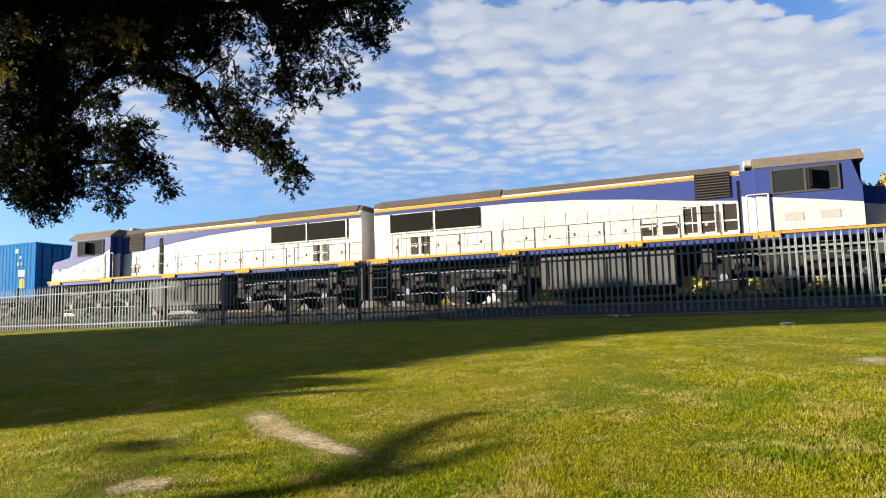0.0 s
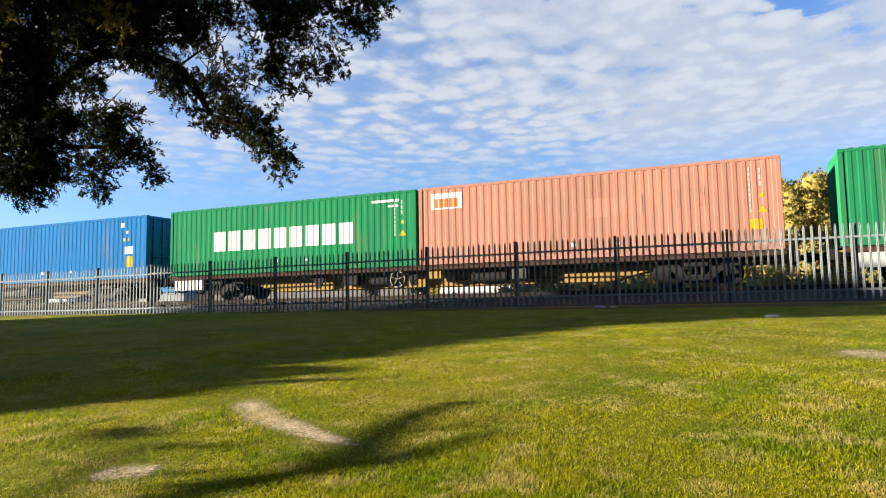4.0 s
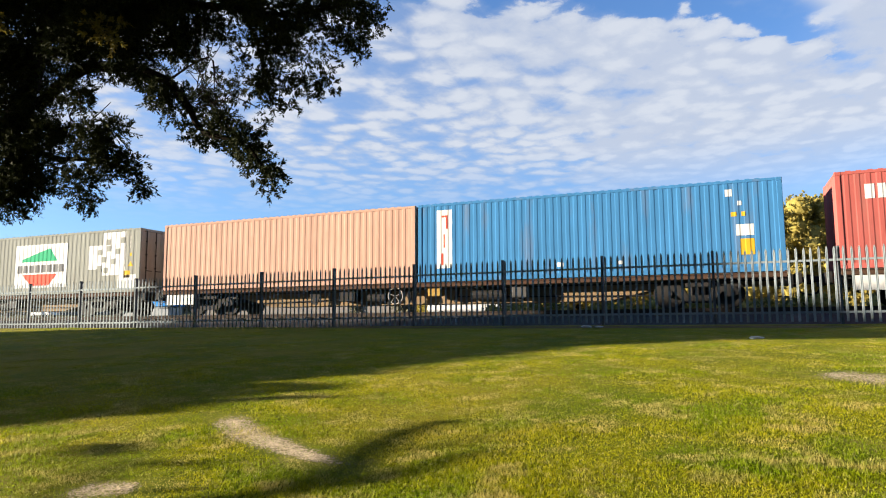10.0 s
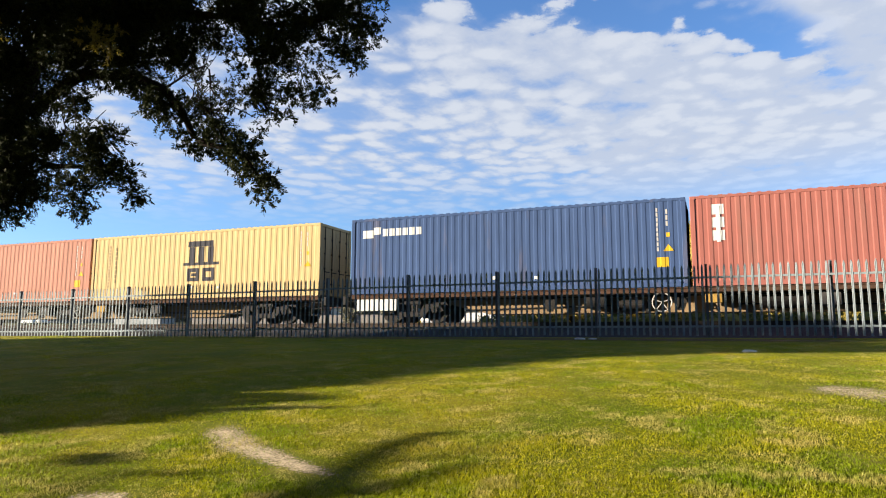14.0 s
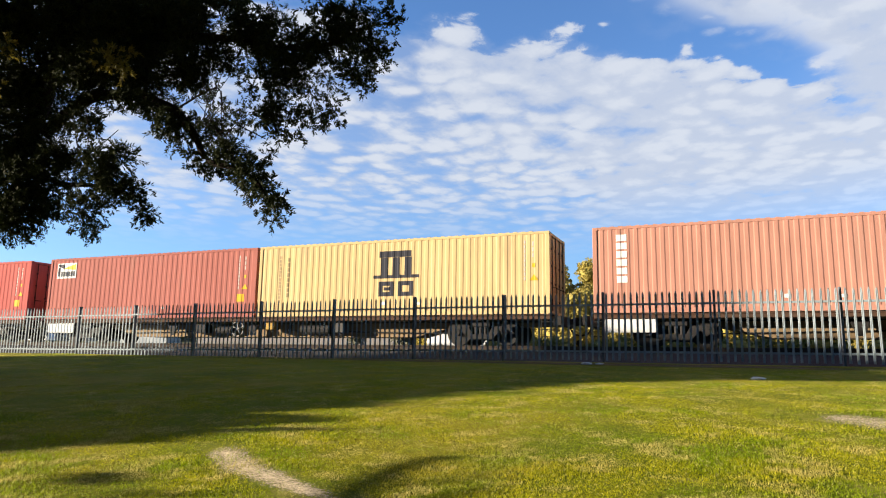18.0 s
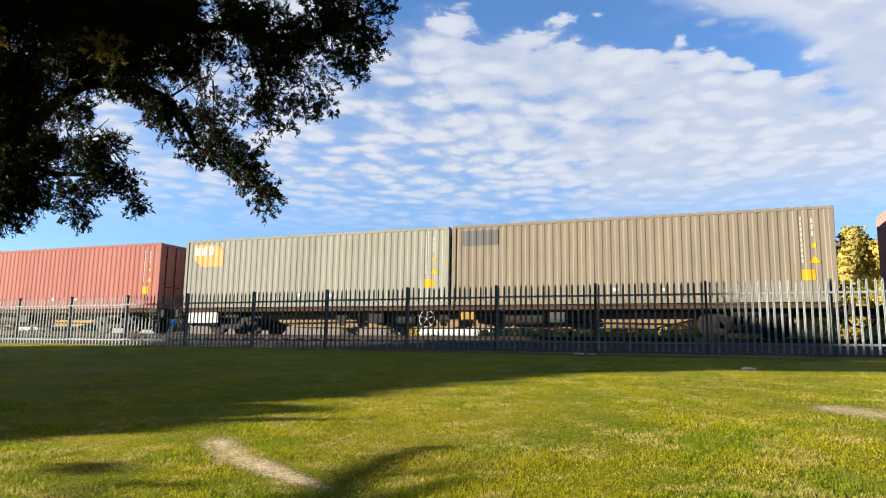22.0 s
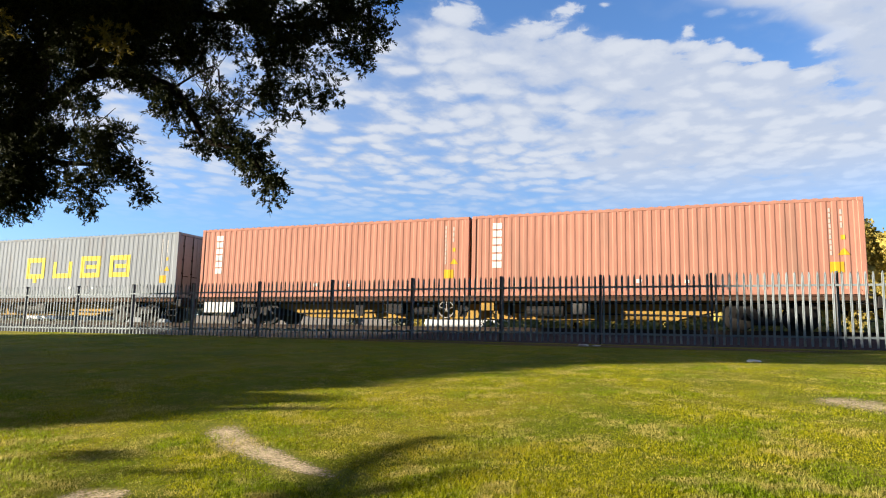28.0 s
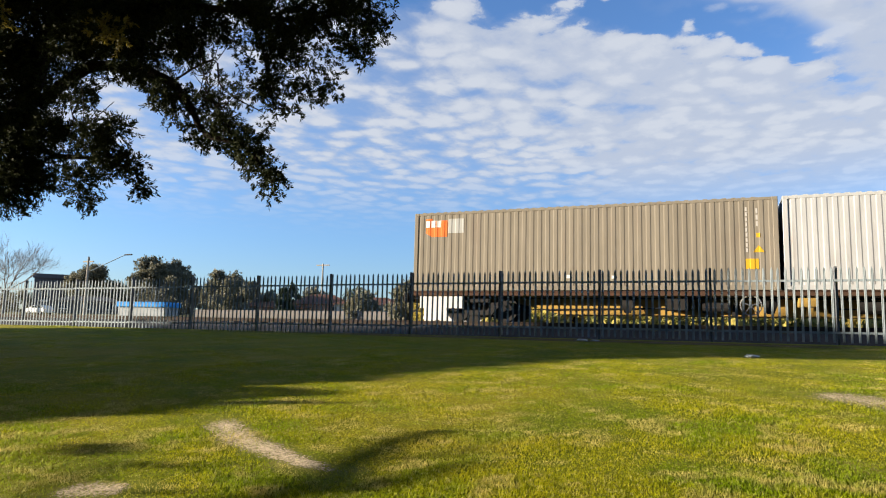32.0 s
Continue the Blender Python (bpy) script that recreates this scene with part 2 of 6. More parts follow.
M_CAB_ROOF = mat("cab_roof_tan", (0.20, 0.165, 0.125), 0.75, 0, 0.2, 1.2, 0.1, 30, (0.10, 0.08, 0.06), 0.5)
M_LOUVRE = mat("louvre_black", (0.010, 0.009, 0.008), 0.8, 0.0, 0.2, 4.0, spec=0.1)
M_SEAM = mat("panel_seam", (0.44, 0.43, 0.42), 0.8, 0, 0.1, 3.0, spec=0.1)
M_GLASS = mat("dark_glass", (0.03, 0.035, 0.04), 0.12, 0, 0.05, 2.0)
M_VENT = mat("dark_door_glass", (0.045, 0.04, 0.036), 0.5, 0, 0.2, 3.0, spec=0.2)
M_FUEL = mat("weathered_tank", (0.13, 0.13, 0.132), 0.75, 0, 0.25, 1.5, 0.1, 30, (0.06, 0.05, 0.045), 0.5)
M_TANK = mat("tank_grey", (0.085, 0.082, 0.08), 0.7, 0, 0.2, 1.5, 0.1, 30, (0.08, 0.06, 0.05), 0.5)


def leaf_mat(name, c1, c2, trans=0.25):
    M = bpy.data.materials.new(name)
    M.use_nodes = True
    n, l = M.node_tree.nodes, M.node_tree.links
    b = n["Principled BSDF"]
    b.inputs["Roughness"].default_value = 0.55
    b.inputs["Specular IOR Level"].default_value = 0.3
    g = n.new("ShaderNodeNewGeometry")
    r = n.new("ShaderNodeValToRGB")
    r.color_ramp.elements[0].color, r.color_ramp.elements[1].color = (*c1, 1), (*c2, 1)
    l.new(g.outputs["Random Per Island"], r.inputs[0])
    l.new(r.outputs[0], b.inputs["Base Color"])
    t = n.new("ShaderNodeBsdfTranslucent")
    l.new(r.outputs[0], t.inputs["Color"])
    mx = n.new("ShaderNodeMixShader")
    mx.inputs[0].default_value = trans
    l.new(b.outputs[0], mx.inputs[1])
    l.new(t.outputs[0], mx.inputs[2])
    l.new(mx.outputs[0], n["Material Output"].inputs[0])
    return M


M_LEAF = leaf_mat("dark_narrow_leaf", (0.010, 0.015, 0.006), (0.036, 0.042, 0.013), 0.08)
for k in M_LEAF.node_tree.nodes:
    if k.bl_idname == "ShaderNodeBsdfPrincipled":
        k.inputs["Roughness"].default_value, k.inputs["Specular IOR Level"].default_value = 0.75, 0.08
M_HEDGE = leaf_mat("hedge_leaf", (0.28, 0.225, 0.055), (0.42, 0.345, 0.09), 0.42)
M_GUM = leaf_mat("gum_leaf", (0.10, 0.10, 0.07), (0.25, 0.23, 0.15), 0.25)
M_PINE = leaf_mat("pine_leaf", (0.012, 0.022, 0.012), (0.03, 0.045, 0.02), 0.1)
M_BUSH = leaf_mat("bush_leaf", (0.08, 0.09, 0.02), (0.20, 0.19, 0.045), 0.3)


def grass_mat():
    """Blades that differ one by one and from patch to patch, straw-coloured here and there."""
    M = leaf_mat("grass_blade", (0.245, 0.272, 0.006), (0.53, 0.49, 0.018), 0.45)
    n, l = M.node_tree.nodes, M.node_tree.links
    n["Principled BSDF"].inputs["Specular IOR Level"].default_value = 0.08
    b, tr = n["Principled BSDF"], [k for k in n if k.bl_idname == "ShaderNodeBsdfTranslucent"][0]
    r = [k for k in n if k.bl_idname == "ShaderNodeValToRGB"][0]
    co = n.new("ShaderNodeTexCoord")
    col = r.outputs[0]
    for sc, lo, hi, c, amt, mode in ((0.45, 0.48, 0.68, (0.50, 0.40, 0.06), 0.7, "MIX"), (0.9, 0.46, 0.60, (0.46, 0.74, 0.30), 0.8, "MULTIPLY"), (2.3, 0.52, 0.64, (0.62, 0.50, 0.18), 0.7, "MIX"), (9.0, 0.46, 0.62, (0.50, 0.58, 0.42), 0.65, "MULTIPLY"), (24.0, 0.54, 0.68, (0.75, 0.64, 0.28), 0.4, "MIX")):
        t = n.new("ShaderNodeTexNoise")
        t.inputs["Scale"].default_value, t.inputs["Detail"].default_value = sc, 4
        l.new(co.outputs["Object"], t.inputs["Vector"])
        f = n.new("ShaderNodeMapRange")
        f.inputs["From Min"].default_value, f.inputs["From Max"].default_value, f.inputs["To Max"].default_value = lo, hi, amt
        l.new(t.outputs["Fac"], f.inputs["Value"])
        mx = n.new("ShaderNodeMixRGB")
        mx.blend_type = mode
        l.new(f.outputs[0], mx.inputs[0])
        l.new(col, mx.inputs[1])
        mx.inputs[2].default_value = (*c, 1)
        col = mx.outputs[0]
    l.new(col, b.inputs["Base Color"])
    l.new(col, tr.inputs["Color"])
    return M


M_GRASS = grass_mat()


def ground_mat():
    """Mown lawn, worn and yellowed in patches."""
    M = bpy.data.materials.new("lawn")
    M.use_nodes = True
    n, l = M.node_tree.nodes, M.node_tree.links
    b = n["Principled BSDF"]
    b.inputs["Roughness"].default_value = 0.9
    b.inputs["Specular IOR Level"].default_value = 0.1
    co = n.new("ShaderNodeTexCoord")

    def noise_node(s, d, rough=0.6):
        t = n.new("ShaderNodeTexNoise")
        t.inputs["Scale"].default_value, t.inputs["Detail"].default_value, t.inputs["Roughness"].default_value = s, d, rough
        l.new(co.outputs["Object"], t.inputs["Vector"])
        return t.outputs["Fac"]

    def ramp(f, stops):
        r = n.new("ShaderNodeValToRGB")
        while len(r.color_ramp.elements) < len(stops):
            r.color_ramp.elements.new(0.5)
        for e, (p, c) in zip(r.color_ramp.elements, stops):
            e.position, e.color = p, (*c, 1)
        l.new(f, r.inputs[0])
        return r.outputs[0]

    broad = ramp(noise_node(0.35, 5), [(0.33, (0.11, 0.135, 0.006)), (0.5, (0.17, 0.18, 0.009)), (0.66, (0.26, 0.225, 0.022))])
    fine = ramp(noise_node(28, 6, 0.75), [(0.3, (0.50, 0.55, 0.45)), (0.5, (0.9, 0.9, 0.85)), (0.72, (1.5, 1.4, 1.2))])
    mx = n.new("ShaderNodeMixRGB")
    mx.blend_type = "MULTIPLY"
    mx.inputs[0].default_value = 1.0
    l.new(broad, mx.inputs[1])
    l.new(fine, mx.inputs[2])
    straw = n.new("ShaderNodeMixRGB")
    r = n.new("ShaderNodeMapRange")
    r.inputs["From Min"].default_value, r.inputs["From Max"].default_value = 0.57, 0.72
    r.inputs["To Max"].default_value = 0.55
    l.new(noise_node(1.7, 6), r.inputs["Value"])
    l.new(r.outputs[0], straw.inputs[0])
    l.new(mx.outputs[0], straw.inputs[1])
    straw.inputs[2].default_value = (0.34, 0.28, 0.09, 1)
    l.new(straw.outputs[0], b.inputs["Base Color"])
    bp = n.new("ShaderNodeBump")
    bp.inputs["Strength"].default_value, bp.inputs["Distance"].default_value = 0.8, 0.03
    l.new(noise_node(45, 4), bp.inputs["Height"])
    l.new(bp.outputs[0], b.inputs["Normal"])
    return M


M_LAWN = ground_mat()
M_BARE = mat("dry_bare_turf", (0.66, 0.53, 0.37), 0.95, 0, 0.45, 9.0, 0.8, 40, (0.26, 0.21, 0.09), 0.7)


def fray(M):
    """Lets the turf show through towards the edge of a worn patch."""
    n, l = M.node_tree.nodes, M.node_tree.links
    at = n.new("ShaderNodeAttribute")
    at.attribute_name = "wear"
    co = n.new("ShaderNodeTexCoord")
    t = n.new("ShaderNodeTexNoise")
    t.inputs["Scale"].default_value, t.inputs["Detail"].default_value, t.inputs["Roughness"].default_value = 42, 5, 0.8
    l.new(co.outputs["Object"], t.inputs["Vector"])
    ad = n.new("ShaderNodeMath")
    ad.operation = "MULTIPLY_ADD"
    l.new(t.outputs["Fac"], ad.inputs[0])
    ad.inputs[1].default_value = 2.4
    l.new(at.outputs["Fac"], ad.inputs[2])
    f = n.new("ShaderNodeMapRange")
    f.inputs["From Min"].default_value, f.inputs["From Max"].default_value = 1.38, 1.98
    l.new(ad.outputs[0], f.inputs["Value"])
    tr, mx = n.new("ShaderNodeBsdfTransparent"), n.new("ShaderNodeMixShader")
    l.new(f.outputs[0], mx.inputs[0])
    l.new(tr.outputs[0], mx.inputs[1])
    l.new(n["Principled BSDF"].outputs[0], mx.inputs[2])
    l.new(mx.outputs[0], n["Material Output"].inputs[0])


M_SOIL = mat("bare_soil", (0.17, 0.12, 0.07), 0.95, 0, 0.5, 5.0, 0.8, 30, (0.40, 0.32, 0.17), 0.7)
fray(M_BARE)
fray(M_SOIL)
M_DRY = mat("dry_grass", (0.36, 0.28, 0.10), 0.95, 0, 0.35, 0.8, 0.8, 12, (0.18, 0.17, 0.05), 0.7)
M_FIELD = mat("dry_verge", (0.13, 0.12, 0.06), 0.95, 0, 0.35, 0.25, 0.5, 5, (0.16, 0.15, 0.12), 0.6)

# ---- building helpers ----


def part(name, bm, material, parent=None, label=""):
    me = bpy.data.meshes.new(name)
    bm.to_mesh(me)
    bm.free()
    me.materials.append(material)
    ob = new(name, me)
    if parent:
        ob.parent = parent
    if label:
        ob["label"] = label
    return ob


def raw(name, verts, faces, material, parent=None, smooth=False):
    me = bpy.data.meshes.new(name)
    me.from_pydata(verts, [], faces)
    me.materials.append(material)
    if smooth:
        me.polygons.foreach_set("use_smooth", [True] * len(me.polygons))
    ob = new(name, me)
    if parent:
        ob.parent = parent
    return ob


def box(bm, x0, x1, y0, y1, z0, z1, bevel=0.0):
    r = bmesh.ops.create_cube(bm, size=1.0, matrix=Matrix.Translation(((x0 + x1) / 2, (y0 + y1) / 2, (z0 + z1) / 2)) @ Matrix.Diagonal((abs(x1 - x0), abs(y1 - y0), abs(z1 - z0), 1)))
    if bevel:
        es = list({e for v in r["verts"] for e in v.link_edges})
        bmesh.ops.bevel(bm, geom=es, offset=bevel, segments=1, affect="EDGES")
    return bm


def cyl(bm, p, q, r0, r1=None, seg=12):
    p, q = Vector(p), Vector(q)
    d = q - p
    m = Matrix.Translation((p + q) / 2) @ d.to_track_quat("Z", "Y").to_matrix().to_4x4()
    bmesh.ops.create_cone(bm, cap_ends=True, segments=seg, radius1=r0, radius2=r0 if r1 is None else r1, depth=d.length, matrix=m)
    return bm


def boxed(name, dims, material, parent, bevel=0.0, label=""):
    return part(name, box(bmesh.new(), *dims, bevel), material, parent, label)


def clone(ob, parent, m=None, material=None):
    """One more object on the same mesh."""
    o = new(ob.name.split(".")[0], ob.data)
    o.parent = parent
    if m is not None:
        o.matrix_basis = m
    if "label" in ob:
        o["label"] = ob["label"]
    if material:
        o.material_slots[0].link = "OBJECT"
        o.material_slots[0].material = material
    return o


def prism(bm, outline, y0, y1):
    """A plate of the given outline (x, z) between two depths."""
    a = [bm.verts.new((x, y0, z)) for x, z in outline]
    b = [bm.verts.new((x, y1, z)) for x, z in outline]
    bm.faces.new(a)
    bm.faces.new(b[::-1])
    k = len(a)
    for i in range(k):
        bm.faces.new((a[i], b[i], b[(i + 1) % k], a[(i + 1) % k]))
    return bm


# ---- ground, fence, track ----
FENCE_Y, TRACK_Y, RAIL_Z = 18.05, 23.85, 2.02


def ground_z(x, y):
    """The lawn rises from the camera to the fence; the land beyond the track rises gently."""
    if y < 18:
        k = max(y, -6) / 18.05
        base = 1.5 * k + 0.10 * math.sin(math.pi * max(0, min(1, k)))
        return base + 0.05 * noise.noise((x * 0.13, y * 0.13, 0.3))
    if y < 29:
        return 1.5
    return 1.5 + 0.037 * min(y - 29, 110)


def build_ground():
    ys = [-2500, -400, -80, -30, -12, -6, -4, -2] + [i * 0.5 for i in range(0, 36)] + [18.0, 18.35, 20, 22, 24, 26, 29, 33, 38, 45, 55, 70, 90, 115, 139, 200, 400, 900, 2500]
    xs = [-2500, -800, -300, -150, -90, -60, -45, -36] + [i * 0.75 for i in range(-40, 21)] + [18, 24, 36, 60, 110, 250, 700, 2500]
    verts = [(x, y, ground_z(x, y)) for y in ys for x in xs]
    nx = len(xs)
    faces, idx = [], []
    for j in range(len(ys) - 1):
        for i in range(nx - 1):
            faces.append((j * nx + i, j * nx + i + 1, (j + 1) * nx + i + 1, (j + 1) * nx + i))
            idx.append(0 if ys[j] < 18.2 else 1 if ys[j] < 29 else 3 if ys[j] < 45 and xs[i] > -14 else 2)
    g = raw("ground", verts, faces, M_LAWN, smooth=True)
    g.data.materials.append(M_BALLAST)
    g.data.materials.append(M_FIELD)
    g.data.materials.append(M_DRY)
    g.data.polygons.foreach_set("material_index", idx)
    tagged(g, "mown green lawn rising to a gravel trackside strip and dry verge", "ground", kind="structure")


build_ground()


def build_fence():
    root = tagged(new("palisade_fence"), "galvanised steel palisade fence with pointed pales along the railway", "fence")
    root.location = (0, FENCE_Y, 0)
    H = 1.82
    # one pale: W-shaped strip with a split pointed head
    bm = bmesh.new()
    prof = [(-0.028, 0.0), (-0.014, -0.004), (0.0, 0.0), (0.014, -0.004), (0.028, 0.0)]
    rows = [(0.05, 1.0), (H - 0.09, 1.0), (H - 0.05, 0.72), (H, 0.12)]
    grid = [[bm.verts.new((x * k, y, z)) for x, y in prof] for z, k in rows]
    back = [[bm.verts.new((x * k, y + 0.003, z)) for x, y in prof] for z, k in rows]
    for g, flip in ((grid, False), (back, True)):
        for a, b in zip(g, g[1:]):
            for i in range(4):
                f = (a[i], a[i + 1], b[i + 1], b[i])
                bm.faces.new(f[::-1] if flip else f)
    pale = part("pale", bm, M_GALV, root)
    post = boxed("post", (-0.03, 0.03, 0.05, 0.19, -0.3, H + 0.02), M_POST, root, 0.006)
    rail = part("rail", bmesh.new(), M_GALV, root)
    b2 = bmesh.new()
    box(b2, 0.0, 2.75, 0.004, 0.009, -0.025, 0.025)
    box(b2, 0.0, 2.75, 0.009, 0.045, -0.025, -0.02)
    b2.to_mesh(rail.data)
    b2.free()
    rnd = random.Random(4)
    first = True
    for i in range(-2, 14):
        x = -24.93 + 2.75 * i
        z = 1.38 + 0.12 * max(0.0, min(1.0, (x + 25) / 18))
        if first:
            post.location = (x, 0, z)
        else:
            clone(post, root, pose(x, 0, z, rnd.uniform(-0.4, 0.4), rnd.uniform(-0.4, 0.4), 0))
        for zz in (0.28, 1.50):
            if first and zz < 1:
                rail.location = (x, 0, z + zz)
            else:
                clone(rail, root, pose(x, 0, z + zz))
        for k in range(17):
            m = pose(x + 0.10 + k * 0.1594, 0, z + rnd.uniform(-0.008, 0.013), 0, rnd.uniform(-0.5, 0.5), 0)
            if first and k == 0:
                pale.matrix_basis = m
            else:
                clone(pale, root, m)
        first = False


build_fence()


def build_track():
    root = tagged(new("railway_track"), "steel rails on concrete sleepers in grey ballast", "track", kind="structure")
    bm = bmesh.new()
    # ballast bed with sloping shoulders, lumpy
    prof = [(-3.4, 1.46), (-2.6, 1.62), (-1.75, 1.82), (1.75, 1.82), (2.6, 1.62), (3.6, 1.46)]
    xs = [-220 + i * 4.0 for i in range(45)] + [-40 + i * 0.5 for i in range(121)] + [24 + i * 4 for i in range(30)]
    rows = []
    for x in xs:
        rows.append([bm.verts.new((x, TRACK_Y + y + random.uniform(-0.06, 0.06), z + random.uniform(-0.03, 0.03))) for y, z in prof])
    for a, b in zip(rows, rows[1:]):
        for i in range(5):
            bm.faces.new((a[i], a[i + 1], b[i + 1], b[i]))
    part("ballast_bed", bm, M_BALLAST, root)
    for s in (-1, 1):
        b = bmesh.new()
        y = TRACK_Y + s * 0.80
        box(b, -220, 140, y - 0.035, y + 0.035, RAIL_Z - 0.04, RAIL_Z)
        box(b, -220, 140, y - 0.009, y + 0.009, RAIL_Z - 0.14, RAIL_Z - 0.04)
        box(b, -220, 140, y - 0.07, y + 0.07, RAIL_Z - 0.16, RAIL_Z - 0.14)
        part("running_rail", b, M_RAIL, root)
    s0 = boxed("sleeper", (-0.12, 0.12, -1.25, 1.25, -0.16, 0.0), M_SLEEPER, root, 0.01)
    s0.location = (-42, TRACK_Y, RAIL_Z - 0.15)
    for i in range(1, 90):
        clone(s0, root, pose(-42 + i * 0.65, TRACK_Y, RAIL_Z - 0.15))


build_track()

# ---- train ----
SPEED = 21.66
MOVING = []     # (thing, x at the start, y, z, turn)


def travelled(t):
    d = SPEED * t
    if t > 12.65:
        d += 0.67 * min(1.0, (t - 12.65) / 0.15)
    if t > 29.3:
        d += 0.86 * min(1.0, (t - 29.3) / 0.1)
    return d


CORR, DEPTH = 0.2785, 0.0095


def corr_y(x):
    """Depth of the corrugated side at x, 0 on the outer ribs."""
    u = (x / CORR) % 1.0
    if u < 0.38:
        return 0.0
    if u < 0.5:
        return DEPTH * (u - 0.38) / 0.12
    if u < 0.88:
        return DEPTH
    return DEPTH * (1 - (u - 0.88) / 0.12)


def breaks(x0, x1):
    out = [x0]
    k = math.floor(x0 / CORR)
    while k * CORR < x1:
        for u in (0.0, 0.38, 0.5, 0.88):
            x = (k + u) * CORR
            if x0 + 1e-4 < x < x1 - 1e-4:
                out.append(x)
        k += 1
    return out + [x1]


W2 = 1.219      # half a container's width
PROTO = {}


def container_protos(L, H):
    """Meshes shared by all containers of one size. Origin at the middle of the base."""
    h = L / 2
    root = new("proto")
    P = {}
    xs = breaks(-h + 0.10, h - 0.10)
    bm = bmesh.new()
    lo, hi = [], []
    for x in xs:
        y = -W2 + 0.012 + corr_y(x)
        lo.append(bm.verts.new((x, y, 0.15)))
        hi.append(bm.verts.new((x, y, H - 0.09)))
    for i in range(len(xs) - 1):
        bm.faces.new((lo[i], lo[i + 1], hi[i + 1], hi[i]))
    P["side_panel"] = [part("side_panel", bm, M_RED, root)]
    P["corner_post"] = [boxed("corner_post", (-0.05, 0.10, -0.08, 0.08, 0.11, H - 0.11), M_RED, root, 0.01)]
    bm = bmesh.new()
    box(bm, -h + 0.17, h - 0.17, -0.03, 0.03, -0.045, 0.045, 0.006)
    P["top_rail"] = [part("top_rail", bm, M_RED, root)]
    bm = bmesh.new()
    box(bm, -h + 0.17, h - 0.17, -0.004, 0.03, -0.075, 0.075)
    box(bm, -h + 0.17, h - 0.17, 0.03, 0.09, -0.075, -0.065)
    P["bottom_rail"] = [part("bottom_rail", bm, M_RED, root)]
    bm = box(bmesh.new(), -h + 0.12, h - 0.12, -W2 + 0.06, W2 - 0.06, H - 0.06, H - 0.02)
    for k in range(int((L - 0.6) / CORR)):
        x = -h + 0.30 + k * CORR
        box(bm, x, x + 0.13, -W2 + 0.022, W2 - 0.022, H - 0.02, H + 0.016)
    P["roof"] = [part("roof", bm, M_RED, root)]
    P["floor"] = [boxed("floor", (-h + 0.12, h - 0.12, -W2 + 0.10, W2 - 0.10, 0.08, 0.15), M_STEEL, root)]
    P["corner_casting"] = [boxed("corner_casting", (-0.089, 0.089, -0.081, 0.081, -0.059, 0.059), M_RED, root, 0.013)]
    # door leaf with its shallow ribs
    bm = bmesh.new()
    w = W2 - 0.10
    box(bm, -0.02, 0.02, 0.0, w, 0.16, H - 0.14, 0.006)
    for k in range(5):
        z = 0.3 + k * (H - 0.75) / 4
        box(bm, 0.02, 0.035, 0.08, w - 0.08, z, z + 0.24)
    P["door"] = [part("door", bm, M_RED, root)]
    bm = bmesh.new()
    cyl(bm, (0.07, 0, 0.14), (0.07, 0, H - 0.12), 0.018, seg=8)
    for z in (0.5, 1.1, 1.7, 2.3):
        box(bm, 0.035, 0.085, -0.035, 0.035, z - 0.03, z + 0.03)
    box(bm, 0.08, 0.10, -0.02, 0.32, 0.95, 0.985)
    P["lock_rod"] = [part("lock_rod", bm, M_STEEL, root)]
    bm = bmesh.new()
    a, b = [], []
    ys = breaks(-w, w)
    for y in ys:
        x = 0.04 - corr_y(y)
        a.append(bm.verts.new((x, y, 0.15)))
        b.append(bm.verts.new((x, y, H - 0.11)))
    for i in range(len(ys) - 1):
        bm.faces.new((a[i], a[i + 1], b[i + 1], b[i]))
    P["end_panel"] = [part("end_panel", bm, M_RED, root)]
    P["end_beam"] = [boxed("end_beam", (-0.05, 0.05, -W2 + 0.08, W2 - 0.08, -0.06, 0.06), M_RED, root, 0.013)]
    P["root"] = root
    return P


ONE_BY_ONE = ("sticker", "data_text", "patch", "touched_up_patch", "lettering", "strip_bar", "sign_text")


def stamp(root, quads, material, name="marking", proud=0.007, label=""):
    """Painted shapes that follow the ribs of the near side: (x0, x1, bottom at x0, top at x0, bottom at x1, top at x1)."""
    if name in ONE_BY_ONE and len(quads) > 1:
        for q in quads:
            stamp(root, [q], material, name, proud, label)
        return
    bm = bmesh.new()
    for x0, x1, b0, t0, b1, t1 in quads:
        xs = breaks(x0, x1)
        prev = None
        for x in xs:
            k = (x - x0) / (x1 - x0)
            y = -W2 + 0.012 + corr_y(x) - proud
            cur = (bm.verts.new((x, y, b0 + (b1 - b0) * k)), bm.verts.new((x, y, t0 + (t1 - t0) * k)))
            if prev:
                bm.faces.new((prev[0], cur[0], cur[1], prev[1]))
            prev = cur
    return part(name, bm, material, root, label)


def rect(x0, x1, z0, z1):
    return (x0, x1, z0, z1, z0, z1)


def word(x0, x1, z0, z1, count, gap=0.24, bars=1):
    """Plain bars in place of letters."""
    out = []
    step = (x1 - x0) / count
    for i in range(count):
        a, b = x0 + i * step, x0 + (i + 1 - gap) * step
        hh = (z1 - z0) / (bars * 1.22 - 0.22)
        for k in range(bars):
            z = z0 + k * 1.22 * hh
            out.append(rect(a, b, z, z + hh))
    return out


def column(x, w, z1, z0, count):
    """Plain bars standing one above another."""
    step = (z1 - z0) / count
    return [rect(x - w / 2, x + w / 2, z1 - (i + 0.78) * step, z1 - i * step) for i in range(count)]


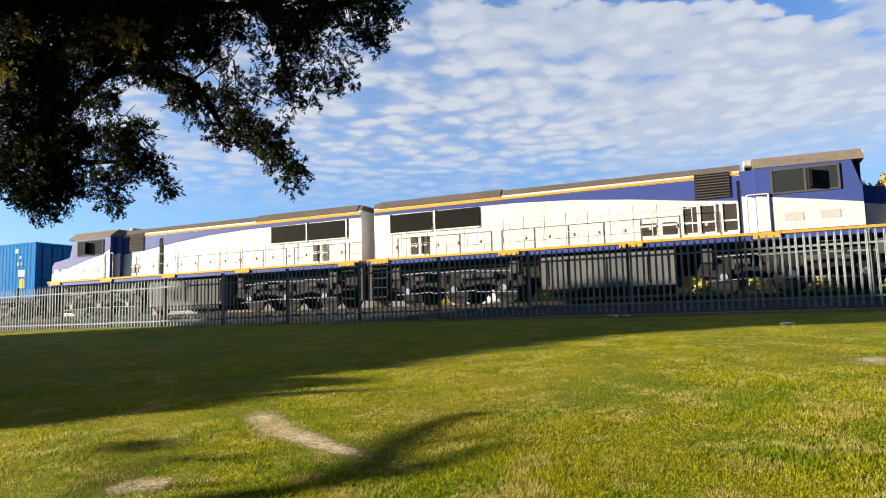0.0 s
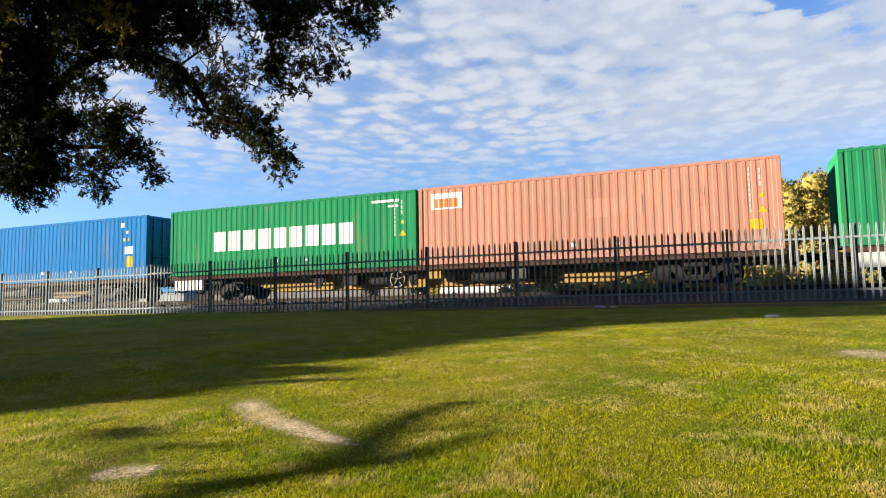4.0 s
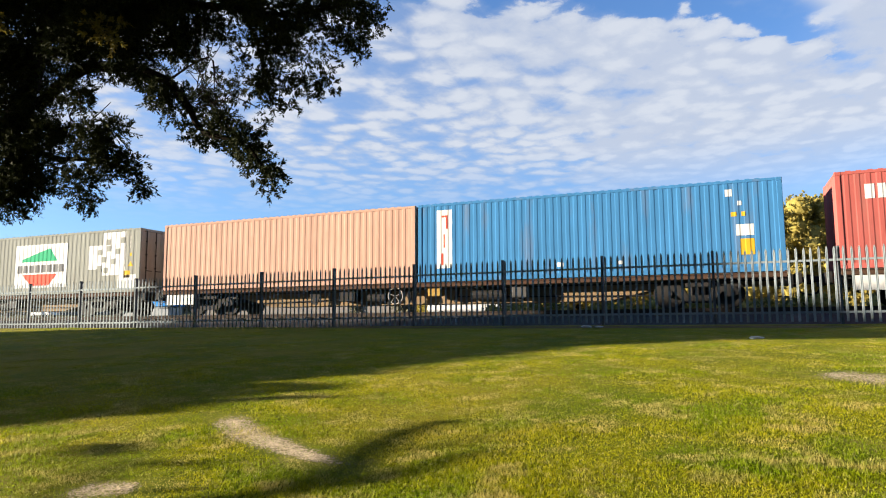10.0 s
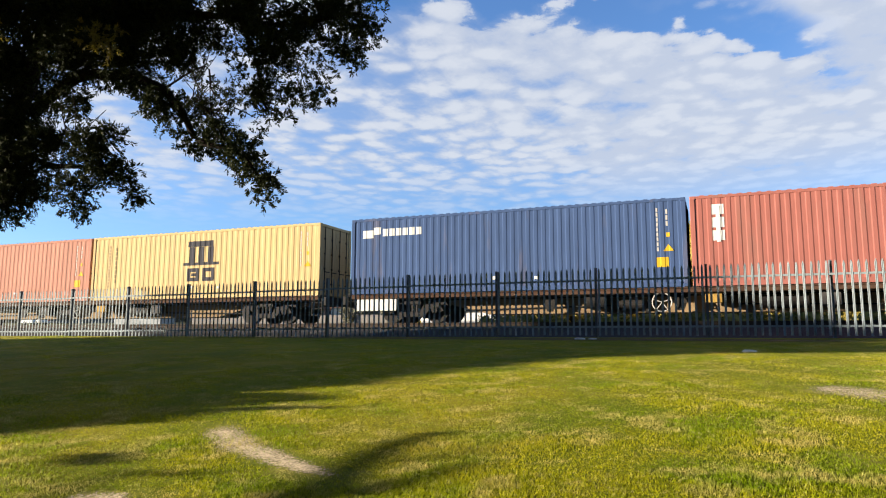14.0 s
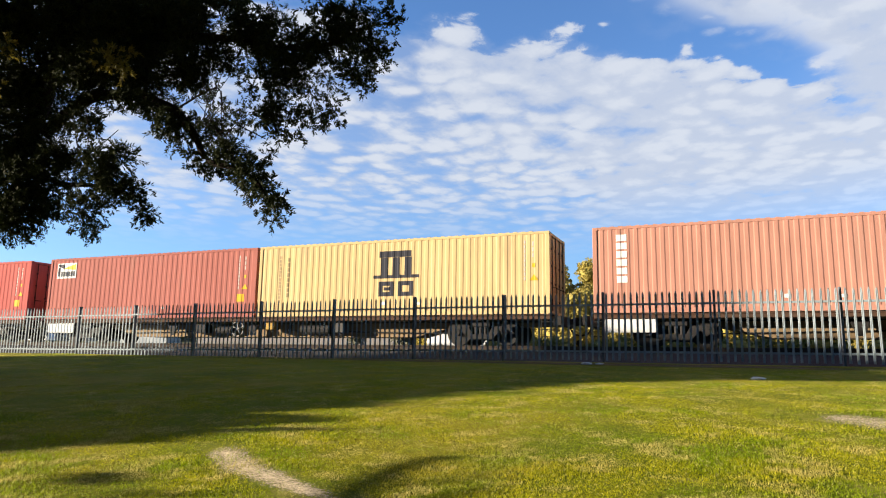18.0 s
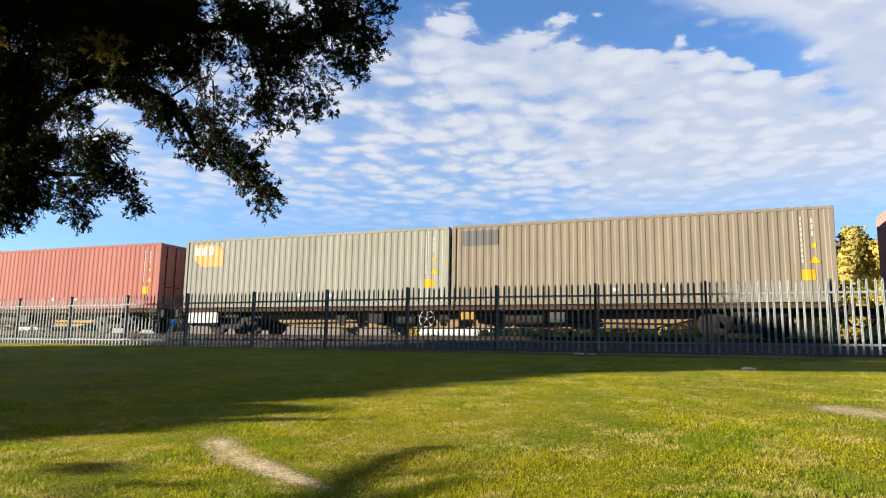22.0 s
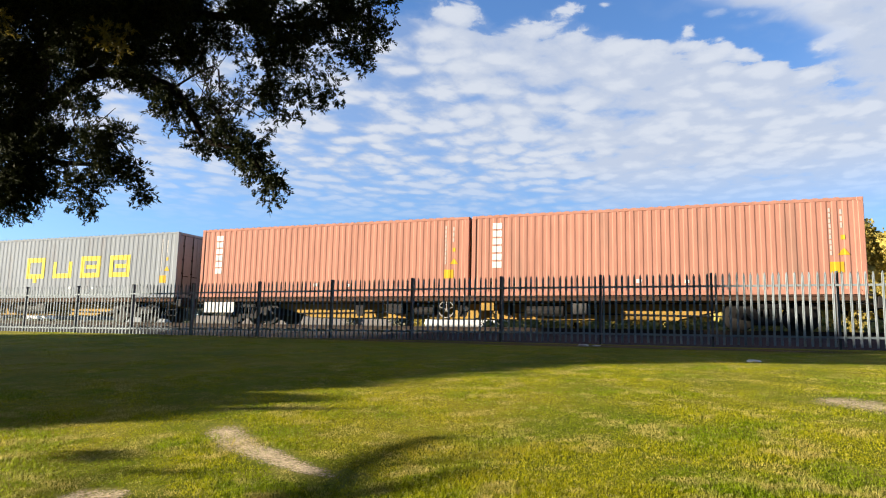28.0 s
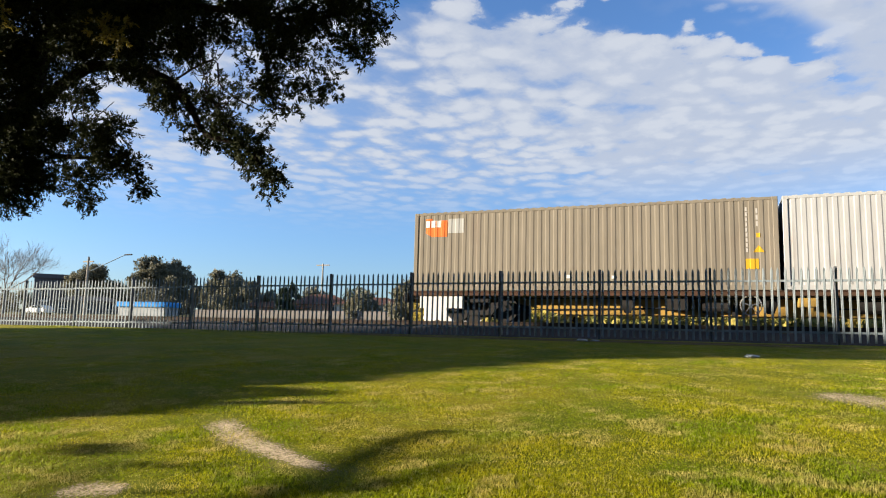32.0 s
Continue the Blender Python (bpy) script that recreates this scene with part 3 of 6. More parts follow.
def ring(x0, x1, z0, z1, s):
    return [rect(x0, x1, z1 - s, z1), rect(x0, x1, z0, z0 + s), rect(x0, x0 + s, z0 + s, z1 - s), rect(x1 - s, x1, z0 + s, z1 - s)]


def disc(x, z, r, k=12):
    """A round spot cut into upright slices."""
    a = [math.pi * i / k for i in range(k + 1)]
    return [(x - r * math.cos(p), x - r * math.cos(q), z - r * math.sin(p), z + r * math.sin(p), z - r * math.sin(q), z + r * math.sin(q)) for p, q in zip(a, a[1:])]


def data_marks(root, h, H, plate=True):
    """Owner's data near the right-hand end: bars, plates and a warning triangle."""
    stamp(root, column(h - 0.90, 0.055, H - 0.30, H - 1.75, 9), M_MARK_PALE, "data_text")
    stamp(root, column(h - 0.60, 0.06, H - 0.35, H - 0.95, 3), M_MARK_PALE, "data_text")
    stamp(root, [rect(h - 0.63, h - 0.52, H - 1.26, H - 1.12)], M_MARK_YELLOW, "sticker")
    stamp(root, [(h - 0.72, h - 0.57, H - 1.72, H - 1.70, H - 1.72, H - 1.50), (h - 0.57, h - 0.42, H - 1.72, H - 1.50, H - 1.72, H - 1.70)], M_MARK_YELLOW, "warning_triangle")
    stamp(root, [rect(-0.4, -0.22, 0.42, 0.54), rect(1.1, 1.24, 0.40, 0.50)], M_MARK_WHITE, "sticker")
    if plate:
        stamp(root, [rect(h - 0.95, h - 0.58, 0.66, 0.98)], M_MARK_YELLOW, "plate")


def deco(root, kind, L, H):
    h = L / 2
    if kind == "strip":
        stamp(root, [rect(-h + 0.75, -h + 1.35, 0.50, H - 0.25)], M_MARK_WHITE, "sign_strip")
        stamp(root, [rect(-h + 1.12, -h + 1.18, H - 0.95, H - 0.45), rect(-h + 0.95, -h + 1.12, H - 0.52, H - 0.45), rect(-h + 1.02, -h + 1.07, 1.25, 1.75), rect(-h + 0.93, -h + 1.0, 0.62, 1.05)], M_MARK_RED, "strip_bar", 0.013)
        stamp(root, [rect(h - 1.62, h - 1.42, H - 0.50, H - 0.28), rect(h - 1.28, h - 1.16, H - 0.80, H - 0.66)], M_MARK_WHITE, "data_text")
        stamp(root, [rect(h - 1.48, h - 1.32, H - 1.14, H - 1.0), rect(h - 1.18, h - 1.07, H - 1.14, H - 1.0)], M_MARK_YELLOW, "sticker")
        stamp(root, [rect(h - 1.35, h - 0.85, 1.15, 1.50)], M_MARK_WHITE, "plate")
        stamp(root, [rect(h - 1.25, h - 0.85, 0.55, 1.05)], M_MARK_YELLOW, "plate")
        stamp(root, [rect(-0.9, -0.68, 0.40, 0.54), rect(1.1, 1.28, 0.40, 0.52)], M_MARK_WHITE, "sticker")
        return
    if kind == "olive_end":
        stamp(root, [rect(-h + 0.4, -h + 1.75, H - 0.75, H - 0.2)], M_MARK_GREY, "patch")
    if kind not in ("none", "star"):
        data_marks(root, h, H, kind not in ("wide", "plain", "big_m"))
    if kind == "wide":
        stamp(root, word(-h + 2.5, h - 2.6, 1.0, 1.84, 9, 0.2), M_MARK_WHITE, "lettering")
        stamp(root, [rect(h - 1.9, h - 0.7, H - 0.40, H - 0.30), rect(h - 1.2, h - 0.75, H - 0.60, H - 0.52)], M_MARK_WHITE, "data_text")
    elif kind == "big_m":
        x = 0.2
        stamp(root, [rect(x - 0.95, x + 0.95, 1.42, 1.54)] + [rect(x - 0.65 + k * 0.5, x - 0.36 + k * 0.5, 1.54, 2.21) for k in range(3)] + [rect(x - 0.72, x + 0.62, 2.22, 2.46)], M_MARK_BLACK, "emblem")
        stamp(root, ring(x - 0.72, x - 0.1, 0.74, 1.30, 0.16) + [rect(x - 0.5, x - 0.2, 0.96, 1.08)] + ring(x + 0.1, x + 0.72, 0.74, 1.30, 0.16), M_MARK_BLACK, "emblem")
        stamp(root, column(-h + 1.05, 0.10, H - 0.42, 0.55, 13), M_MARK_FAINT, "data_text")
        stamp(root, column(-h + 1.45, 0.10, H - 0.5, 0.75, 8), M_MARK_FAINT, "data_text")
    elif kind == "rings":
        for k in range(4):
            x = -h + 2.75 + k * 1.82
            q = ring(x, x + 1.25, 0.95, 1.95, 0.22)
            if k == 0:
                q.append(rect(x + 0.5, x + 0.75, 0.75, 0.95))
            if k == 1:
                q = q[1:]
            if k > 1:
                q.append(rect(x + 0.35, x + 1.02, 1.36, 1.54))
            stamp(root, q, M_MARK_LEMON, "emblem")
    elif kind == "board":
        stamp(root, [rect(-h + 0.5, -h + 1.75, H - 0.95, H - 0.22)], M_MARK_WHITE, "sign_board")
        stamp(root, [(-h + 0.95, -h + 1.70, H - 0.50, H - 0.46, H - 0.56, H - 0.27)], M_MARK_LEMON, "sign_flash", 0.013)
        stamp(root, [rect(-h + 0.55, -h + 0.68, H - 0.85, H - 0.42)] + [rect(-h + 0.75 + k * 0.16, -h + 0.87 + k * 0.16, H - 0.86, H - 0.62) for k in range(6)] + [(-h + 0.55, -h + 0.95, H - 0.36, H - 0.27, H - 0.50, H - 0.27)], M_MARK_BLACK, "sign_text", 0.013)
    elif kind == "stack3":
        stamp(root, column(-h + 0.82, 0.36, H - 0.30, 1.35, 3), M_MARK_WHITE, "lettering")
        stamp(root, [rect(-h + 0.76, -h + 0.88, 1.4, H - 0.35)], M_MARK_WHITE, "lettering", 0.014)
    elif kind == "stack6":
        stamp(root, column(-h + 0.95, 0.34, H - 0.28, 0.95, 6), M_MARK_WHITE, "lettering")
    elif kind == "small3":
        stamp(root, [rect(-h + 0.75, -h + 1.0, H - 0.85, H - 0.42), rect(-h + 1.08, -h + 1.28, H - 0.85, H - 0.42), rect(-h + 1.36, -h + 1.45, H - 0.85, H - 0.42)], M_MARK_WHITE, "lettering")
    elif kind == "dot":
        stamp(root, disc(-h + 1.05, H - 0.58, 0.21), M_MARK_SKY, "round_emblem")
    elif kind == "box_sign":
        stamp(root, [rect(-h + 0.5, -h + 1.75, H - 0.85, H - 0.25)], M_MARK_WHITE, "sign_board")
        stamp(root, word(-h + 0.65, -h + 1.6, H - 0.78, H - 0.45, 5), M_MARK_ORANGE, "sign_text", 0.013)
        stamp(root, [rect(0.2, 2.0, 1.35, 2.0), rect(3.0, 3.9, 1.5, 2.1)], M_SALMON, "touched_up_patch")
    elif kind == "fleet":
        stamp(root, [rect(-h + 0.5, -h + 0.95, H - 0.75, H - 0.45), rect(-h + 0.96, -h + 1.25, H - 0.62, H - 0.35)], M_MARK_WHITE, "emblem")
        stamp(root, word(-h + 1.35, -h + 3.0, H - 0.70, H - 0.42, 6), M_MARK_WHITE, "lettering")
    elif kind == "gate":
        x = -h + 4.0
        stamp(root, [rect(x, x + 3.6, 0.35, 2.45)], M_MARK_WHITE, "sign_board")
        stamp(root, [(x + 0.5, x + 2.4, 1.62, 1.75, 1.62, 2.25), (x + 2.4, x + 2.9, 1.62, 2.25, 1.62, 1.68)], M_MARK_GREEN, "sign_hill", 0.013)
        stamp(root, word(x + 0.2, x + 3.5, 1.08, 1.45, 8), M_MARK_GREY, "lettering", 0.013)
        stamp(root, [(x + 0.6, x + 1.2, 0.95, 1.0, 0.45, 1.0), rect(x + 1.2, x + 2.4, 0.45, 1.0), (x + 2.4, x + 2.9, 0.45, 1.0, 0.95, 1.0)], M_MARK_RED, "sign_panel", 0.013)
        stamp(root, [rect(h - 3.2, h - 2.3, 1.1, 2.2), rect(h - 2.3, h - 0.9, 0.8, H - 0.12), rect(h - 1.3, h - 0.2, 0.2, 0.79)], M_MARK_WHITE, "patch")
        sq = [(2.6, 1.75), (2.05, 1.9), (1.5, 1.75), (2.35, 1.4), (1.75, 1.3), (2.6, 1.0), (2.1, 2.2), (2.2, 0.9), (1.2, 2.25)]
        stamp(root, [rect(h - a, h - a + 0.26, b, b + 0.26) for a, b in sq], M_SAGE, "patch", 0.013)
    elif kind == "badge":
        x = -h + 1.75
        stamp(root, [(x, x + 0.4, 1.45, 1.65, 1.15, 1.95), rect(x + 0.46, x + 0.72, 1.12, 1.98), (x + 0.78, x + 1.05, 1.12, 1.98, 1.45, 1.98)], M_MARK_BLUE, "emblem")
        stamp(root, word(x + 1.4, x + 4.9, 1.2, 1.62, 11, 0.3), M_MARK_BLACK, "lettering")
        stamp(root, [rect(-h + 0.35, -h + 0.55, 1.4, 1.55)], M_MARK_WHITE, "sticker")
    elif kind == "star":
        x = -h + 1.0
        stamp(root, [rect(x - 0.45, x + 0.45, 0.95, 1.85)], M_MARK_ICE, "emblem")
        rays = ((x - 0.36, x, 1.52, 1.62, 1.2, 1.5), (x, x + 0.36, 1.2, 1.5, 1.52, 1.62), (x - 0.32, x, 1.05, 1.15, 1.3, 1.55), (x, x + 0.32, 1.3, 1.55, 1.05, 1.15), rect(x - 0.08, x + 0.08, 1.02, 1.78))
        for k, q in enumerate(rays):
            stamp(root, [q], M_MARK_WHITE, "emblem_ray", 0.012 + 0.003 * k)
        stamp(root, word(-h + 1.6, h - 1.0, 1.22, 1.68, 6, 0.22), M_MARK_GREY, "lettering")
    elif kind == "column_sign":
        stamp(root, [rect(-h + 0.5, -h + 1.05, 0.3, H - 0.25)], M_MARK_WHITE, "sign_strip")
        stamp(root, column(-h + 0.78, 0.26, H - 0.6, 0.5, 8), M_MARK_GREY, "strip_bar", 0.013)
        stamp(root, [rect(0.1, 0.9, 1.4, 2.1), rect(-1.0, -0.6, 1.5, 2.1), rect(1.2, 2.6, 0.55, 1.05)], M_BGREY, "patch")
    elif kind == "flag":
        stamp(root, [(-h + 0.45, -h + 0.9, H - 0.80, H - 0.2, H - 1.15, H - 0.2), (-h + 0.9, -h + 1.7, H - 1.15, H - 0.2, H - 1.15, H - 0.25), (-h + 1.7, -h + 2.0, H - 1.15, H - 0.25, H - 1.15, H - 0.5)], M_MARK_FADE, "emblem")
        stamp(root, word(-h + 0.5, -h + 1.6, H - 0.66, H - 0.32, 3), M_MARK_WHITE, "lettering", 0.013)
    elif kind == "small_flag":
        stamp(root, [(-h + 0.45, -h + 0.7, H - 0.75, H - 0.22, H - 0.9, H - 0.22), rect(-h + 0.7, -h + 1.3, H - 0.9, H - 0.3)], M_MARK_ORANGE, "emblem")
        stamp(root, word(-h + 0.45, -h + 1.1, H - 0.55, H - 0.30, 3), M_MARK_WHITE, "lettering", 0.013)
        stamp(root, [rect(-h + 1.35, -h + 1.95, H - 0.78, H - 0.25)], M_GREY, "patch")
    elif kind == "big_flag":
        x = -1.3
        stamp(root, [(x, x + 0.75, 1.45, H - 0.25, 0.45, H - 0.25), (x + 0.75, x + 2.2, 0.45, H - 0.25, 0.45, H - 0.25), (x + 2.2, x + 3.1, 0.45, H - 0.25, 0.45, H - 0.95)], M_MARK_ORANGE, "emblem")
        stamp(root, word(x + 0.1, x + 2.3, 1.45, 2.2, 3, 0.16), M_MARK_WHITE, "lettering", 0.013)


def container(x_right, L, H, color, kind, label):
    """A shipping container whose right-hand end is at x_right at the start, standing on its wagon."""
    key = (L, H)
    if key not in PROTO:
        PROTO[key] = container_protos(L, H)
    P, h = PROTO[key], L / 2
    root = tagged(new("shipping_container"), label, "container", "containers on the train")

    def put(name, m):
        return clone(P[name][0], root, m, None if name in ("lock_rod", "floor") else color)

    put("side_panel", pose(0, 0, 0))
    put("side_panel", pose(0, 0, 0, 0, 0, 180))
    put("roof", pose(0, 0, 0))
    put("floor", pose(0, 0, 0))
    for s in (-1, 1):
        r = 0 if s < 0 else 180
        put("top_rail", pose(0, s * (W2 - 0.035), H - 0.05, 0, 0, r))
        put("bottom_rail", pose(0, s * (W2 - 0.012), 0.095, 0, 0, r))
        put("corner_post", pose(-h + 0.05, s * (W2 - 0.08), 0))
        put("corner_post", pose(h - 0.05, s * (W2 - 0.08), 0, 0, 0, 180))
        for ex in (-1, 1):
            for z in (0.059, H - 0.059):
                put("corner_casting", pose(ex * (h - 0.089), s * (W2 - 0.081), z))
    for ex in (-1, 1):
        put("end_beam", pose(ex * (h - 0.06), 0, H - 0.07))
        put("end_beam", pose(ex * (h - 0.06), 0, 0.09))
    put("end_panel", pose(-h + 0.05, 0, 0, 0, 0, 180))
    d1 = put("door", pose(h - 0.07, -W2 + 0.095, 0))
    d2 = put("door", pose(h - 0.07, 0.005, 0))
    for d in (d1, d2):
        for y in (0.28, 0.82):
            o = clone(P["lock_rod"][0], d, pose(0, y, 0))
    deco(root, kind, L, H)
    MOVING.append((root, x_right - h, TRACK_Y, DECK_Z))
    return root


DECK_Z = 3.09
HC, STD = 2.896, 2.591


def wheel_proto():
    bm = bmesh.new()
    cyl(bm, (0, -0.065, 0), (0, 0.065, 0), 0.46, seg=28)
    cyl(bm, (0, 0.065, 0), (0, 0.095, 0), 0.49, seg=28)
    cyl(bm, (0, -0.085, 0), (0, -0.065, 0), 0.12, seg=14)
    return part("wheel", bm, M_STEEL)


WHEEL = wheel_proto()


def bogie_frame():
    bm = bmesh.new()
    prism(bm, [(-1.25, 0.42), (-1.05, 0.70), (-0.45, 0.66), (-0.30, 0.40), (0.30, 0.40), (0.45, 0.66), (1.05, 0.70), (1.25, 0.42), (0.98, 0.36), (0.72, 0.52), (0.45, 0.22), (-0.45, 0.22), (-0.72, 0.52), (-0.98, 0.36)], -0.09, 0.09)
    for x in (-0.18, 0.0, 0.18):
        cyl(bm, (x, -0.02, 0.40), (x, -0.02, 0.66), 0.055, seg=10)
    box(bm, -0.36, 0.36, -0.10, 0.10, 0.66, 0.80, 0.02)
    for x in (-0.89, 0.89):
        cyl(bm, (x, -0.13, 0.46), (x, 0.0, 0.46), 0.12, seg=14)
    return part("side_frame", bm, M_STEEL)


FRAME = bogie_frame()


def bogie(root, x):
    """Three-piece bogie with two wheelsets; heights above the rail."""
    b = part("bogie", box(bmesh.new(), -0.3, 0.3, -0.95, 0.95, 0.50, 0.78, 0.02), M_STEEL, root)
    b.location = (x, 0, 0)
    clone(FRAME, b, pose(0, -1.02, 0))
    clone(FRAME, b, pose(0, 1.02, 0, 0, 0, 180))
    for wx in (-0.89, 0.89):
        clone(WHEEL, b, pose(wx, -0.80, 0.46))
        clone(WHEEL, b, pose(wx, 0.80, 0.46, 0, 0, 180))
        part("axle", cyl(bmesh.new(), (wx, -0.8, 0.46), (wx, 0.8, 0.46), 0.075), M_STEEL, b)
    return b


def wagon_proto(sill, belly):
    """Eighty-foot container flat wagon, origin at rail height in the middle."""
    root = tagged(new("flat_wagon"), "", "wagon", "wagons of the train")
    L2 = 12.55
    dz = DECK_Z - RAIL_Z
    for s in (-1, 1):
        bm = bmesh.new()
        box(bm, -L2 + 0.3, L2 - 0.3, s * 1.19 - 0.03, s * 1.19 + 0.03, dz - 0.17, dz - 0.02, 0.013)
        box(bm, -L2 + 0.3, L2 - 0.3, s * 1.19 - 0.06, s * 1.19 + 0.06, dz - 0.035, dz - 0.008)
        part("side_sill", bm, sill, root)
    bm = bmesh.new()
    prism(bm, [(-L2, dz - 0.06), (-L2, dz - 0.36), (-8.6, dz - 0.36), (-7.0, dz - 0.74), (7.0, dz - 0.74), (8.6, dz - 0.36), (L2, dz - 0.36), (L2, dz - 0.06)], -0.56, 0.56)
    box(bm, -7.0, 7.0, -0.62, 0.62, dz - 0.77, dz - 0.735)
    part("centre_sill", bm, belly, root, "fish-bellied centre sill")
    bear = None
    for k in range(-5, 6):
        x = k * 2.42
        if bear is None:
            bm = bmesh.new()
            prism(bm, [(-0.06, dz - 0.20), (0.06, dz - 0.20), (0.06, dz - 0.03), (-0.06, dz - 0.03)], -1.16, 1.16)
            bear = part("cross_bearer", bm, M_STEEL, root)
            bear.location = (x, 0, 0)
        else:
            clone(bear, root, pose(x, 0, 0))
    for x in (-9.7, 9.7):
        bogie(root, x)
    for s in (-1, 1):
        boxed("headstock", (s * L2 - 0.08, s * L2 + 0.08, -1.2, 1.2, dz - 0.38, dz - 0.05), M_STEEL, root, 0.01)
        bm = bmesh.new()
        box(bm, s * L2, s * (L2 + 0.42), -0.09, 0.09, 0.78, 0.96, 0.02)
        box(bm, s * (L2 + 0.30), s * (L2 + 0.52), -0.16, 0.16, 0.72, 1.02, 0.03)
        part("coupler", bm, M_STEEL, root)
        cur = [Vector((s * (L2 + 0.02), 0.3, 0.72)), Vector((s * (L2 + 0.18), 0.3, 0.46)), Vector((s * (L2 + 0.40), 0.3, 0.40))]
        bm = bmesh.new()
        for a, b in zip(cur, cur[1:]):
            cyl(bm, a, b, 0.03, seg=8)
        part("brake_hose", bm, M_STEEL, root)
        bm = bmesh.new()
        for k in range(3):
            box(bm, s * (L2 - 0.62), s * (L2 - 0.18), -1.20, -1.16, 0.30 + 0.25 * k, 0.325 + 0.25 * k)
        for x in (0.62, 0.18):
            box(bm, s * (L2 - x) - 0.012, s * (L2 - x) + 0.012, -1.20, -1.17, 0.30, dz - 0.1)
        part("step", bm, M_STEEL, root)
    # hand brake wheel and gear near the middle, boxes and air tank under the deck
    bm = bmesh.new()
    seg = 20
    for i in range(seg):
        a, b = 2 * math.pi * i / seg, 2 * math.pi * (i + 1) / seg
        cyl(bm, (0.30 * math.cos(a), 0, 0.30 * math.sin(a)), (0.30 * math.cos(b), 0, 0.30 * math.sin(b)), 0.018, seg=6)
    for i in range(5):
        a = 2 * math.pi * i / 5 + 0.3
        cyl(bm, (0, 0, 0), (0.30 * math.cos(a), 0, 0.30 * math.sin(a)), 0.013, seg=6)
    hw = part("hand_wheel", bm, M_MARK_PALE, root, "pale spoked hand brake wheel")
    hw.location = (-0.9, -1.16, dz - 0.46)
    part("brake_gear", box(bmesh.new(), -3.4, -2.7, -1.05, -0.6, dz - 0.62, dz - 0.25, 0.02), M_STEEL, root)
    part("air_tank", cyl(bmesh.new(), (2.0, -0.75, dz - 0.48), (3.3, -0.75, dz - 0.48), 0.2), M_STEEL, root)
    part("train_pipe", cyl(bmesh.new(), (-12.3, -0.95, dz - 0.24), (12.3, -0.95, dz - 0.24), 0.022, seg=6), M_STEEL, root)
    part("brake_rod", cyl(bmesh.new(), (-8.4, -0.62, 0.44), (-2.6, -0.62, dz - 0.52), 0.022, seg=6), M_STEEL, root)
    part("brake_rod", cyl(bmesh.new(), (1.4, -0.62, dz - 0.52), (8.4, -0.62, 0.44), 0.022, seg=6), M_STEEL, root)
    part("brake_cylinder", cyl(bmesh.new(), (-2.3, -0.72, dz - 0.50), (-1.5, -0.72, dz - 0.50), 0.17, seg=14), M_STEEL, root)
    part("brake_lever", prism(bmesh.new(), [(-1.45, 0.30), (-1.34, 0.28), (-1.24, dz - 0.20), (-1.36, dz - 0.20)], -0.78, -0.74), M_STEEL, root)
    part("brake_lever", prism(bmesh.new(), [(1.30, 0.34), (1.42, 0.34), (1.52, dz - 0.20), (1.38, dz - 0.20)], -0.78, -0.74), M_STEEL, root)
    for x in (-0.35, 3.9, -4.6):
        part("bracket", prism(bmesh.new(), [(x - 0.30, dz - 0.17), (x + 0.30, dz - 0.17), (x + 0.10, 0.36), (x - 0.10, 0.36)], -0.92, -0.86), M_STEEL, root)
    part("control_valve", box(bmesh.new(), 3.6, 4.15, -1.1, -0.7, dz - 0.62, dz - 0.24, 0.03), M_TANK, root)
    part("box", box(bmesh.new(), 0.4, 0.9, -1.12, -0.75, dz - 0.50, dz - 0.22, 0.02), M_SILL, root)
    part("plate", box(bmesh.new(), -11.95, -10.3, -1.24, -1.22, dz - 0.62, dz - 0.19), M_MARK_WHITE, root, "pale data plate")
    for x in (-12.26, -6.2, -0.12, 0.12, 6.2, 12.26):
        part("twistlock", box(bmesh.new(), x - 0.08, x + 0.08, -1.24, -1.10, dz - 0.03, dz + 0.03, 0.01), M_STEEL, root)
    return root


WAGON_A = wagon_proto(M_SILL, M_SILL)
WAGON_B = wagon_proto(M_SILL_DARK, M_SILL_DULL)
WAGON_C = wagon_proto(M_SILL_DARK, M_SILL)
DECO_LABELS = {"strip": "with a white vertical sign strip", "wide": "with broad white lettering bars", "big_m": "with a large dark emblem", "rings": "with four large yellow square rings",
               "board": "with a small white and yellow sign board", "stack3": "with white stacked lettering bars", "stack6": "with a tall white column of bars", "small3": "with small white lettering bars",
               "dot": "with a pale blue dot", "box_sign": "with a pale sign and repainted patches", "fleet": "with a small white emblem", "gate": "with a big white green and red sign",
               "badge": "with a blue emblem and dark lettering bars", "star": "with a white star on pale blue", "column_sign": "with a white column sign and grey patches", "flag": "with a faded orange emblem",
               "small_flag": "with a small orange emblem", "big_flag": "with a large orange emblem", "plain": "weathered and unmarked but for data plates", "olive_end": "with a faded grey patch", "none": "weathered and plain"}
